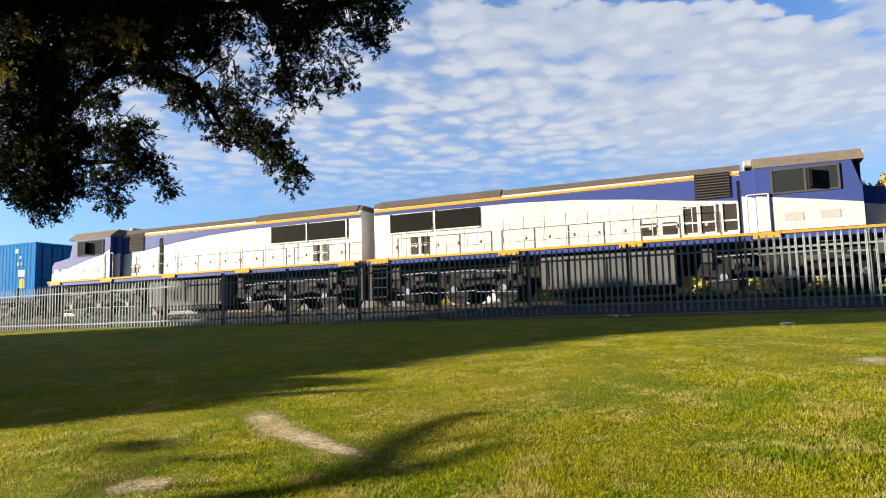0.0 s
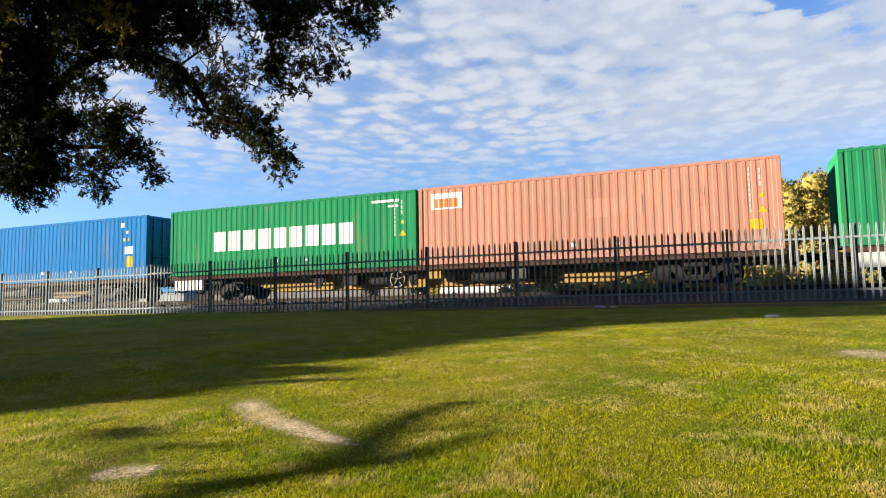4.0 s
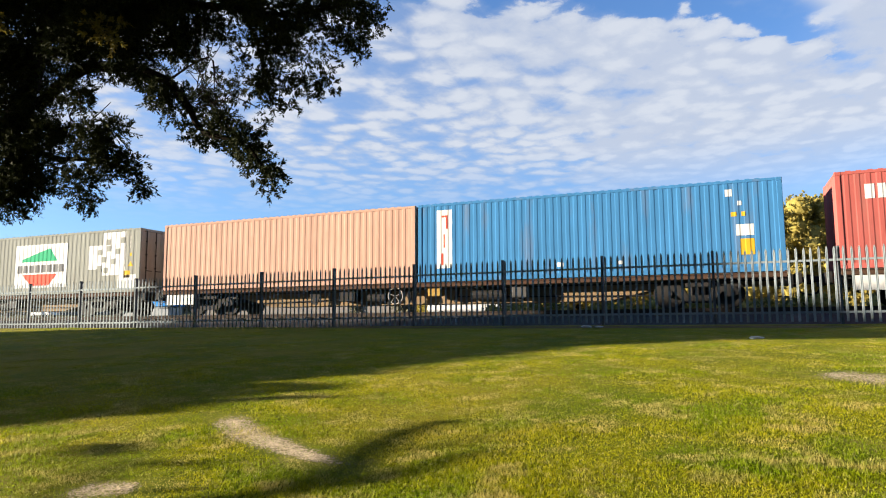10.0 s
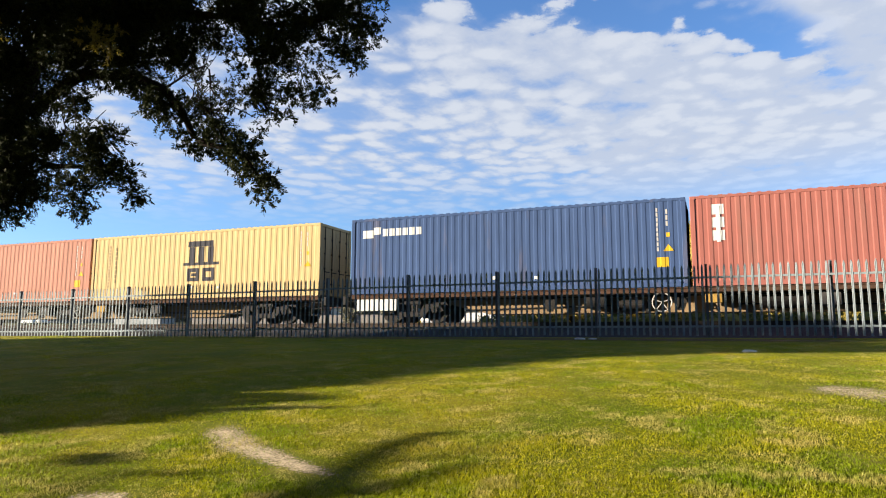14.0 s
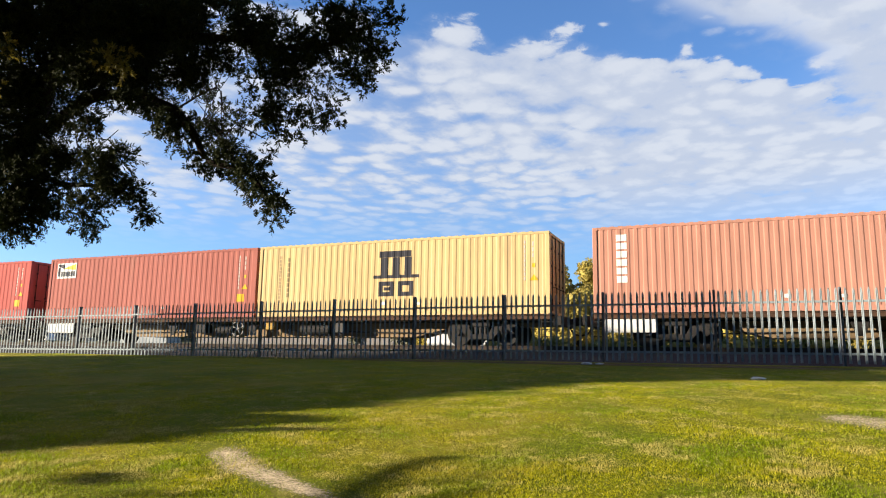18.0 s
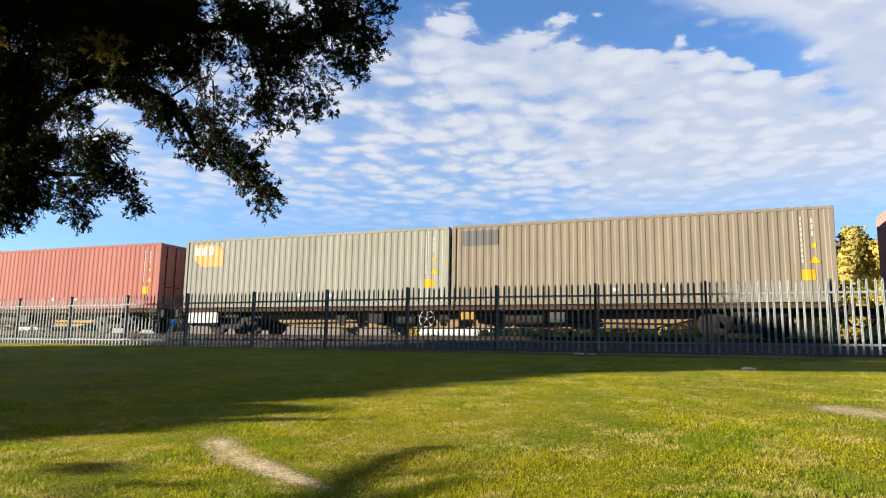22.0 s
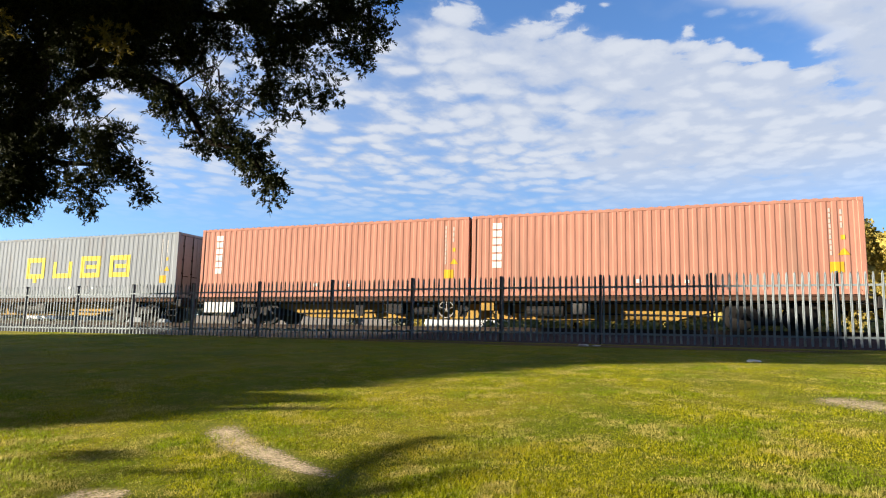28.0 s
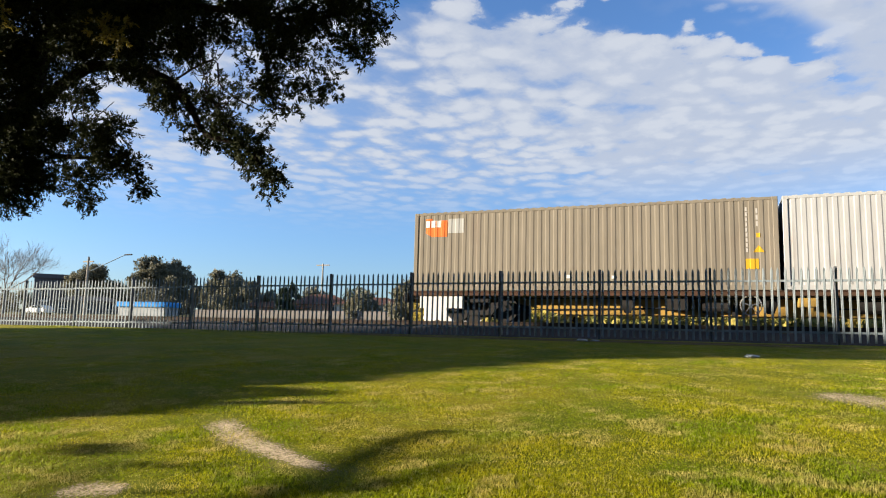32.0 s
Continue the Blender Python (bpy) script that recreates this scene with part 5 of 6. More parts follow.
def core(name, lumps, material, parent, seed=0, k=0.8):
    """The dense inside of a bush or crown as an added opaque fill: merged lumpy balls."""
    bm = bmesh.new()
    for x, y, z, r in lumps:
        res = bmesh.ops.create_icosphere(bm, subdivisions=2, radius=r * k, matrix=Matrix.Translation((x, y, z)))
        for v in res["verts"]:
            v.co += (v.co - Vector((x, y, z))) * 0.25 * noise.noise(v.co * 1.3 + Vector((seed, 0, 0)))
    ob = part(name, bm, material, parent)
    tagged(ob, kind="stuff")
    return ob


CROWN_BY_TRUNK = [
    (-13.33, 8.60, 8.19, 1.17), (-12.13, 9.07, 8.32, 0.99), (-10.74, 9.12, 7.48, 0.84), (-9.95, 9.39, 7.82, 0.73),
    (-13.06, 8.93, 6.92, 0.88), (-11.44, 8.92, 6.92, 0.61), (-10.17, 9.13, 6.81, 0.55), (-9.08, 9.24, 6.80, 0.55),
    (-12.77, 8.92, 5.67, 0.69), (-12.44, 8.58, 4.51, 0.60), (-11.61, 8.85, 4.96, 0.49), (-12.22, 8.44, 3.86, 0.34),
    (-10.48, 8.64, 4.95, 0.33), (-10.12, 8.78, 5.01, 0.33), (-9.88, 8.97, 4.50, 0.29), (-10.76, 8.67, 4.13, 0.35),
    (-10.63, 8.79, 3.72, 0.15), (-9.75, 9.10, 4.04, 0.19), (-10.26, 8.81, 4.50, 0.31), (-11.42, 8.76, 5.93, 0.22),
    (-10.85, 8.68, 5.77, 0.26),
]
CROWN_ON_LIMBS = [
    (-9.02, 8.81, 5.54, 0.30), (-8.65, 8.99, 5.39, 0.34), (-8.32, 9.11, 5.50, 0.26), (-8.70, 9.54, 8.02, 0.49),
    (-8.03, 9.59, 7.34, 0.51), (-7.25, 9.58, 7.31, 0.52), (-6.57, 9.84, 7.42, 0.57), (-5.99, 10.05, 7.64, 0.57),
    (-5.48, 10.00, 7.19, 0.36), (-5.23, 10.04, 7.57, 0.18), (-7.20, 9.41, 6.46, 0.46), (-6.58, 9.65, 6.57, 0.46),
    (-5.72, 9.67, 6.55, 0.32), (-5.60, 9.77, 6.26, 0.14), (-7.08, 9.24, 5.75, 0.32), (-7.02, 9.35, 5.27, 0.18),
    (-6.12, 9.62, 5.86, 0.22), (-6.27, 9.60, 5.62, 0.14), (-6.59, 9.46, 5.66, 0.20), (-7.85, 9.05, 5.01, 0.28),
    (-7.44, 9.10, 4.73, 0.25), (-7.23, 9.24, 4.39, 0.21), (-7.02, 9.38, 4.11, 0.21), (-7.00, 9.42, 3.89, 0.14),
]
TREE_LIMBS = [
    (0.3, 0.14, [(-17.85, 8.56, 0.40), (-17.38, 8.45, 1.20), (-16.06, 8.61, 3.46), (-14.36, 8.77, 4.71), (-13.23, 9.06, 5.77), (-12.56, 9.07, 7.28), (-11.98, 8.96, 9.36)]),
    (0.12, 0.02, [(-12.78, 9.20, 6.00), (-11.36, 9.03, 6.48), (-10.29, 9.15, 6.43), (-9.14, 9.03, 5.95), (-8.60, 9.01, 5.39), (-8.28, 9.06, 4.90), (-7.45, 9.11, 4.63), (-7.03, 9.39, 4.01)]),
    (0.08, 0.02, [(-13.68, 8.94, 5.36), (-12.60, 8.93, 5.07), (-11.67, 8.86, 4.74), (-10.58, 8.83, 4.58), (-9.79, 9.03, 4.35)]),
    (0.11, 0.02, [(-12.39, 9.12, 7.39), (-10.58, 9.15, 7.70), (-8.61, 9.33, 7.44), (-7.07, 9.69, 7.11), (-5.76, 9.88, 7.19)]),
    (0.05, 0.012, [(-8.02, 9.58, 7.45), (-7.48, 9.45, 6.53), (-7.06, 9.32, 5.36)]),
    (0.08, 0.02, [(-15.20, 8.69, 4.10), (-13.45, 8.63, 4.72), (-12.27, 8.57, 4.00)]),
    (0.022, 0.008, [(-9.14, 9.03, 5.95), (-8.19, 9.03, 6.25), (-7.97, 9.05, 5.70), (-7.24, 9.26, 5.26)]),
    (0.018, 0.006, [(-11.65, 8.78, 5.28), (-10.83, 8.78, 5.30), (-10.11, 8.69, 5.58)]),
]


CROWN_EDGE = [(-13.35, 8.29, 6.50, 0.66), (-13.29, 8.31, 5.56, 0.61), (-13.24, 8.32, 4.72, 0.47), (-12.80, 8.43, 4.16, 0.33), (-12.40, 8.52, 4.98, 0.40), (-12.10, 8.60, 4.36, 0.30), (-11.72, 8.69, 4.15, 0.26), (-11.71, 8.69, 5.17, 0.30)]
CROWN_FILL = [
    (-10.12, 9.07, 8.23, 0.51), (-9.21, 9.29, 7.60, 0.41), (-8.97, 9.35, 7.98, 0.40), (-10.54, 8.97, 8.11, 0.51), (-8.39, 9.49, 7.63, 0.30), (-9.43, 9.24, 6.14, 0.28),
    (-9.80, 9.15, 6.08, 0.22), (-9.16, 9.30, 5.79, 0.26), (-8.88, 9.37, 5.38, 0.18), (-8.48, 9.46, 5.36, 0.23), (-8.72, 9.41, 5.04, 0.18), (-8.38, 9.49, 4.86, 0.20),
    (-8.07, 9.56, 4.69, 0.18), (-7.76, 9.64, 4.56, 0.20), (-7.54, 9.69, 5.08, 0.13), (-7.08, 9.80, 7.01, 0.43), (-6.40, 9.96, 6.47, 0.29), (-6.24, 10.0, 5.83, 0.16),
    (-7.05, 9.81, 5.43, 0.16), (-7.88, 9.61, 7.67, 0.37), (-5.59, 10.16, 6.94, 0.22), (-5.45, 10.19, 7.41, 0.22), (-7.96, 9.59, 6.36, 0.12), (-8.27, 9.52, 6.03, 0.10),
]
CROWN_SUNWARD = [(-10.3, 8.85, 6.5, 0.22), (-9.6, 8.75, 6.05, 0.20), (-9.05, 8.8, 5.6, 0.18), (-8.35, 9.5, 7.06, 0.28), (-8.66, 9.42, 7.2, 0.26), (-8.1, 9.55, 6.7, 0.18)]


def leafy_twigs(name, blobs, material, parent, per_m2, seed, leaf=(0.078, 0.0125), leaves=13, droop=0.0, gap=-0.9):
    """Twigs that start inside the lumps and run outwards, narrow leaves alternating along each; thin places let the sky through."""
    rng = np.random.default_rng(seed)
    st, dr, ln = [], [], []
    for x, y, z, r in blobs:
        n = max(10, int(per_m2 * r * r))
        d = rng.normal(size=(n, 3))
        d /= np.linalg.norm(d, axis=1)[:, None]
        p = np.array((x, y, z)) + d * (r * 0.95 * rng.random(n) ** 0.45)[:, None]
        p += rng.normal(size=p.shape) * 0.05
        w = d * 0.5 + rng.normal(size=d.shape) * 0.6
        w[:, 2] -= droop
        st.append(p)
        dr.append(w / np.linalg.norm(w, axis=1)[:, None])
        ln.append(rng.uniform(0.10, 0.22, n) * min(1.0, 0.55 + r))
    p, d, ln = np.concatenate(st), np.concatenate(dr), np.concatenate(ln)
    x, y, z = p.T
    g = np.sin(4.1 * x + 2.3 * z + y) + np.sin(5.3 * z - 2.9 * x + 1.0) + np.sin(7.1 * x + 6.3 * z - 3 * y + 2.0)
    keep = (g > gap) | (rng.random(len(g)) < 0.12)
    p, d, ln = p[keep], d[keep], ln[keep]
    n = len(p)
    t = np.tile(np.linspace(0.08, 1.0, leaves), n)
    base = np.repeat(p, leaves, 0) + np.repeat(d * ln[:, None], leaves, 0) * t[:, None]
    base[:, 2] -= 0.02 * t * t
    dd = np.repeat(d, leaves, 0)
    rad = np.cross(dd, rng.normal(size=dd.shape))
    rad /= np.linalg.norm(rad, axis=1)[:, None] + 1e-9
    ld = dd * 0.72 + rad * 0.68
    ld /= np.linalg.norm(ld, axis=1)[:, None]
    side = np.cross(ld, rng.normal(size=ld.shape))
    side /= np.linalg.norm(side, axis=1)[:, None] + 1e-9
    L = leaf[0] * (0.55 + 0.7 * rng.random(len(ld)))[:, None]
    W = leaf[1] * (0.75 + 0.5 * rng.random(len(ld)))[:, None]
    v = np.stack([base, base + ld * L * 0.45 + side * W, base + ld * L, base + ld * L * 0.5 - side * W], 1).reshape(-1, 3)
    me = bpy.data.meshes.new(name)
    k = len(v) // 4
    me.vertices.add(len(v))
    me.vertices.foreach_set("co", v.ravel())
    me.loops.add(len(v))
    me.loops.foreach_set("vertex_index", np.arange(len(v), dtype=np.int32))
    me.polygons.add(k)
    me.polygons.foreach_set("loop_start", np.arange(0, len(v), 4, dtype=np.int32))
    me.polygons.foreach_set("loop_total", np.full(k, 4, dtype=np.int32))
    me.update(calc_edges=True)
    me.materials.append(material)
    ob = new(name, me)
    ob.parent = parent
    return ob


def build_near_tree():
    root = tagged(new("tree"), "large dark evergreen tree with drooping leafy limbs on the lawn", "tree")
    for i, (r0, r1, pts) in enumerate(TREE_LIMBS):
        tube("trunk" if i == 0 else "limb", pts, r0, r1, M_BARK, root, 10 if i < 4 else 6)
    # fine twigs round the bare part of the crown
    rnd = random.Random(3)
    for a in ((-8.6, 9.0, 5.5), (-8.4, 9.05, 6.0), (-8.0, 9.05, 5.3), (-11.0, 8.8, 5.3), (-11.3, 8.8, 5.5)):
        for k in range(9):
            p = Vector(a)
            d = Vector((rnd.uniform(-0.2, 1), rnd.uniform(-0.3, 0.3), rnd.uniform(-0.7, 0.9))).normalized()
            q = p + d * rnd.uniform(0.25, 0.5)
            s = q + (d + Vector((rnd.uniform(-0.5, 0.5), 0, rnd.uniform(-0.2, 0.6)))).normalized() * rnd.uniform(0.25, 0.5)
            tube("twig", [p, q, s], 0.010, 0.004, M_BARK, root, 4)
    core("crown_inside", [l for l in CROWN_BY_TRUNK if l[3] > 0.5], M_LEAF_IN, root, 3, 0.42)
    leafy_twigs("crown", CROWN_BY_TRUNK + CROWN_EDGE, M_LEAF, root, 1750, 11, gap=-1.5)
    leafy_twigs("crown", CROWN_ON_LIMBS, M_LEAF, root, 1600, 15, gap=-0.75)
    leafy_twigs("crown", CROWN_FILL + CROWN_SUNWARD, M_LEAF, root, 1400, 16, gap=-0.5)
    # unseen crown added above and beyond the limbs to cut the sky light
    rng = random.Random(5)
    sky_screen = []
    for _ in range(420):
        x, y = rng.uniform(-21, 6.0), rng.uniform(-15.0, 17.0)
        base = 13.6 if y > 11.5 else 11.6 if y > 6 else 9.8
        if y > 5 and x > -5:
            continue
        sky_screen.append((x, y, base + rng.random() ** 1.5 * 4.2, rng.uniform(1.2, 1.8)))
    core("crown_inside", sky_screen, M_LEAF_IN, root, 4, 0.75)
    # thin sprays along the bare limbs
    sprays = []
    for k, side in ((1, 0.25), (3, 0.2), (4, 0.2), (6, 0.25)):
        pts = TREE_LIMBS[k][2]
        for u, v in zip(pts[1:], pts[2:]):
            for _ in range(4):
                q = Vector(u).lerp(Vector(v), rng.random())
                sprays.append((q.x + rng.uniform(-side, side), q.y + rng.uniform(-0.2, 0.2), q.z + rng.uniform(-0.28, 0.12), rng.uniform(0.10, 0.2)))
    leafy_twigs("crown", sprays, M_LEAF, root, 650, 13, droop=0.2, gap=-0.4)
    # a few sprays coloured as if they catch the sun
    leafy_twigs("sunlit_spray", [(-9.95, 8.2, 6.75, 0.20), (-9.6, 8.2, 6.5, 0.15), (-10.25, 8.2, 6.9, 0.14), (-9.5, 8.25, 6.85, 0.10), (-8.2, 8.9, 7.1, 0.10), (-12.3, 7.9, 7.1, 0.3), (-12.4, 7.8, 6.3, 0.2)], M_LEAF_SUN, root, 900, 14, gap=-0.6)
    leaf_cloud("crown", sky_screen, M_LEAF, root, 26, (0.62, 0.19), 12, 0.2, 0.1, 7)


build_near_tree()


def shade_tree(x, y, lumps, trunk_r, label, leaf=(0.42, 0.12), per=80, seed=1, dense=0.0):
    root = tagged(new("tree"), label, "tree")
    z = ground_z(x, y)
    top = max(l[2] for l in lumps)
    tube("trunk", [(x, y, z - 0.2), (x + 0.1, y, z + 1.5), (x - 0.1, y + 0.2, (z + top) / 2), (x, y, top - 2.6)], trunk_r, trunk_r * 0.3, M_BARK, root, 10)
    for i, l in enumerate(lumps[::4]):
        tube("limb", [(x, y, z + 1.6 + 0.2 * min(i, 16)), ((x + l[0]) / 2, (y + l[1]) / 2, (z + 2 + l[2]) / 2), l[:3]], trunk_r * 0.35, 0.03, M_BARK, root, 6)
    # added solid fill, so that no sun leaks through this crown
    if dense:
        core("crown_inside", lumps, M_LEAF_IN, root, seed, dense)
    leaf_cloud("crown", lumps, M_LEAF, root, per, leaf, seed, 0.1, 0.1, 6)
    return root


def shade_trees():
    """Trees to the left of the place whose long shadows lie over the lawn and the fence."""
    rng = random.Random(21)
    d, p = Vector((math.sin(radians(SUN_AZ)), math.cos(radians(SUN_AZ)))), Vector((math.cos(radians(SUN_AZ)), -math.sin(radians(SUN_AZ))))
    tan = math.tan(radians(SUN_EL))
    for n, (across, half) in enumerate(((-18.2, 1.6), (-21.55, 1.5))):
        lumps = []
        for _ in range(190):
            a = across + rng.uniform(-half, half)
            qc = -31.5 + rng.uniform(-1.8, 1.8)
            qf = math.sin(radians(SUN_AZ)) * (a + p.y * -FENCE_Y) / p.x + math.cos(radians(SUN_AZ)) * FENCE_Y
            r = rng.uniform(0.7, 0.95)
            top = min(4.45 - r + 0.25 * math.sin(a * 3.1), 3.0 - 2.54 * (a + 16.93)) + tan * (qf - qc)
            c = d * qc + p * a
            lumps.append((c.x, c.y, rng.uniform(0.8 + tan * (-13.0 - qc), top), r))
        c = d * -31.5 + p * across
        shade_tree(c.x, c.y, lumps, 0.35, "tall leafy evergreen tree standing on the lawn", seed=30 + n, dense=0.8)
    # a lower tree nearer by; its boughs reach out over the grass
    def spot(q, a):
        return d * q + p * a
    edge_at = ((-9.0, -6.5), (-4.84, -8.0), (-3.87, -9.4), (-1.3, -11.6), (0.4, -12.7), (2.7, -13.0), (5.0, -13.4), (7.7, -14.9), (9.5, -16.6))

    def edge(q):
        for (q0, e0), (q1, e1) in zip(edge_at, edge_at[1:]):
            if q < q1:
                return e0 + (e1 - e0) * (q - q0) / (q1 - q0)
        return e1
    lumps = []
    for _ in range(330):
        qt = rng.uniform(-9.0, 9.3)
        r = rng.uniform(0.45, 0.7)
        at = rng.uniform(-19.5, edge(qt) - r + 0.5)
        qc = -20 + rng.uniform(-1.8, 1.8)
        c, g = spot(qc, at), spot(qt, at)
        lumps.append((c.x, c.y, ground_z(g.x, min(g.y, 17.5)) + tan * (qt - qc), r))
    for _ in range(110):
        qt = rng.uniform(-6.5, 0.5)
        r = rng.uniform(0.3, 0.5)
        at = edge(qt) - r + 0.12 - rng.uniform(0.0, 1.2)
        qc = -20 + rng.uniform(-1.8, 1.8)
        c, g = spot(qc, at), spot(qt, at)
        lumps.append((c.x, c.y, ground_z(g.x, min(g.y, 17.5)) + tan * (qt - qc), r))
    c = spot(-20, -13)
    t = shade_tree(c.x, c.y, lumps, 0.25, "spreading evergreen tree with low boughs on the lawn", seed=40, dense=0.85)
    t2 = tagged(new("tree"), "young thinly leaved tree with arching boughs on the lawn", "tree")
    # boughs, laid out by where their shadows lie on the lawn
    def over(x, y, q):
        g = Vector((x, y))
        c = g - d * q
        return (c.x, c.y, ground_z(x, y) + tan * q)
    tip = over(-3.9, 2.0, 13)
    tube("trunk", [(tip[0] - 0.5, tip[1] - 0.3, ground_z(tip[0], tip[1]) - 0.2), (tip[0] - 0.3, tip[1] - 0.2, tip[2] * 0.5), tip], 0.10, 0.06, M_BARK, t2, 8)
    b1 = [tip, over(-3.4, 3.3, 12.5), over(-2.75, 3.93, 12.5), over(-2.63, 4.5, 12.4), over(-2.72, 4.94, 12.2), over(-2.66, 5.56, 12), over(-2.48, 6.12, 12)]
    tube("limb", b1, 0.10, 0.045, M_BARK, t2, 6)
    tube("limb", [over(-2.75, 3.93, 12.5), over(-2.58, 4.14, 12.4), over(-2.23, 4.35, 12.3), over(-2.02, 4.71, 12), over(-1.79, 5.19, 12)], 0.06, 0.035, M_BARK, t2, 6)
    tube("limb", [over(-2.72, 4.94, 12.2), over(-2.2, 5.2, 12.1), over(-1.9, 5.6, 12)], 0.03, 0.015, M_BARK, t2, 6)
    tube("limb", [tip, over(-4.6, 4.0, 13), over(-5.28, 4.3, 13), over(-4.85, 4.58, 13)], 0.016, 0.01, M_BARK, t2, 6)
    tube("limb", [tip, over(-4.4, 4.1, 13), over(-4.28, 4.29, 13), over(-3.7, 4.35, 12.8)], 0.014, 0.008, M_BARK, t2, 6)
    tufts = [over(-2.66, 5.56, 12) + (0.042,), over(-2.48, 6.05, 12) + (0.038,), over(-2.7, 5.1, 12.2) + (0.034,), over(-2.63, 4.5, 12.4) + (0.042,), over(-2.3, 4.3, 12.4) + (0.034,), over(-3.0, 3.8, 12.5) + (0.055,), over(-3.3, 3.6, 12.5) + (0.059,), over(-3.6, 3.78, 12.5) + (0.038,), over(-5.05, 4.48, 13) + (0.06,), over(-5.01, 4.39, 13) + (0.06,), over(-5.09, 4.57, 13) + (0.055,), over(-4.97, 4.31, 13) + (0.05,), over(-5.03, 4.44, 13) + (0.06,), over(-5.07, 4.53, 13) + (0.06,), over(-4.2, 4.25, 13) + (0.029,), over(-3.9, 4.3, 12.9) + (0.029,)]
    leaf_cloud("crown", tufts, M_LEAF, t2, 5000, (0.05, 0.016), 41, 0.1, 0.1, 6)


shade_trees()


def sky_blocking_trees():
    """Dark trees added out of view behind and beside the camera to block sky light."""
    rng = random.Random(15)
    spots = [(-11 + k * 6.5, -11.5 - (k % 2) * 2.5) for k in range(7)] + [(24.0 + (k % 2) * 3.0, -6 + k * 7.5) for k in range(3)] + [(-34 + k * 9.0, -38.0 - (k % 2) * 3.0) for k in range(4)]
    for k, (x, y) in enumerate(spots):
        z = ground_z(x, y)
        lumps = [(x + rng.uniform(-4.0, 4.0), y + rng.uniform(-2.8, 2.8), z + 2.0 + 15.0 * rng.random(), rng.uniform(1.4, 2.2)) for _ in range(46)]
        shade_tree(x, y, lumps, 0.3, "tall dark evergreen tree added out of view to block sky light", (0.9, 0.3), 16, 300 + k)


sky_blocking_trees()

# ---- beyond the track ----


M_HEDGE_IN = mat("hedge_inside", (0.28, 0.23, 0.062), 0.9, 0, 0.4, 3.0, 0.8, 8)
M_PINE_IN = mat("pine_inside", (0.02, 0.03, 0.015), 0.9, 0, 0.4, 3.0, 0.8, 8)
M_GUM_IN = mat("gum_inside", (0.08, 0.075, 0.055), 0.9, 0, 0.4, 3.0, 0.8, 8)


def hedge_tree(x, y, h, w, seed):
    rng = random.Random(seed)
    z = ground_z(x, y)
    root = tagged(new("tree"), "yellow-green rounded cypress tree in a dense row", "tree", "row of cypress trees")
    tube("trunk", [(x, y, z - 0.2), (x, y, z + h * 0.5)], 0.22, 0.1, M_BARK, root, 8)
    lumps = []
    for k in range(78):
        f = rng.random()
        rr = w * (1.0 - 0.45 * max(0, f - 0.45) / 0.55)
        a = rng.uniform(0, 2 * math.pi)
        lumps.append((x + rr * math.cos(a) * 0.8, y + rr * math.sin(a) * 0.8, z + 0.4 + f * (h - 0.9), rng.uniform(0.5, 0.8)))
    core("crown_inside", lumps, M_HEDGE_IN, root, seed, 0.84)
    leaf_cloud("crown", lumps, M_HEDGE, root, 190, (0.15, 0.065), seed, 0.84, 0.0, 5, 0.25)


for i, (hx, hh) in enumerate(((-16.4, 3.6), (-13.4, 3.9), (-10.6, 4.8), (-8.4, 6.1), (-5.6, 6.4), (-2.6, 6.5), (0.4, 6.7), (3.4, 7.0), (6.4, 7.4), (9.6, 7.2), (12.8, 7.6), (16.2, 7.3), (20, 7.6))):
    hedge_tree(hx, 42 + (i % 3) * 0.5, hh - 0.5, 2.5, 60 + i)


def low_shrubs():
    rng = random.Random(9)
    for i in range(13):
        x = -9.5 + i * 2.3 + rng.uniform(-0.5, 0.5)
        y = 31.5 + rng.uniform(-0.6, 0.6)
        root = tagged(new("shrub"), "low yellow-green shrub on the verge behind the track", "shrub", "shrubs behind the track")
        z = ground_z(x, y)
        lumps = [(x + rng.uniform(-0.9, 0.9), y + rng.uniform(-0.4, 0.4), z + rng.uniform(0.2, 0.75), rng.uniform(0.35, 0.55)) for _ in range(8)]
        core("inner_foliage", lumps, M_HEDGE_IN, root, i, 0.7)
        leaf_cloud("foliage", lumps, M_BUSH, root, 330, (0.15, 0.05), 200 + i, 0.6, 0.0, 5)


low_shrubs()


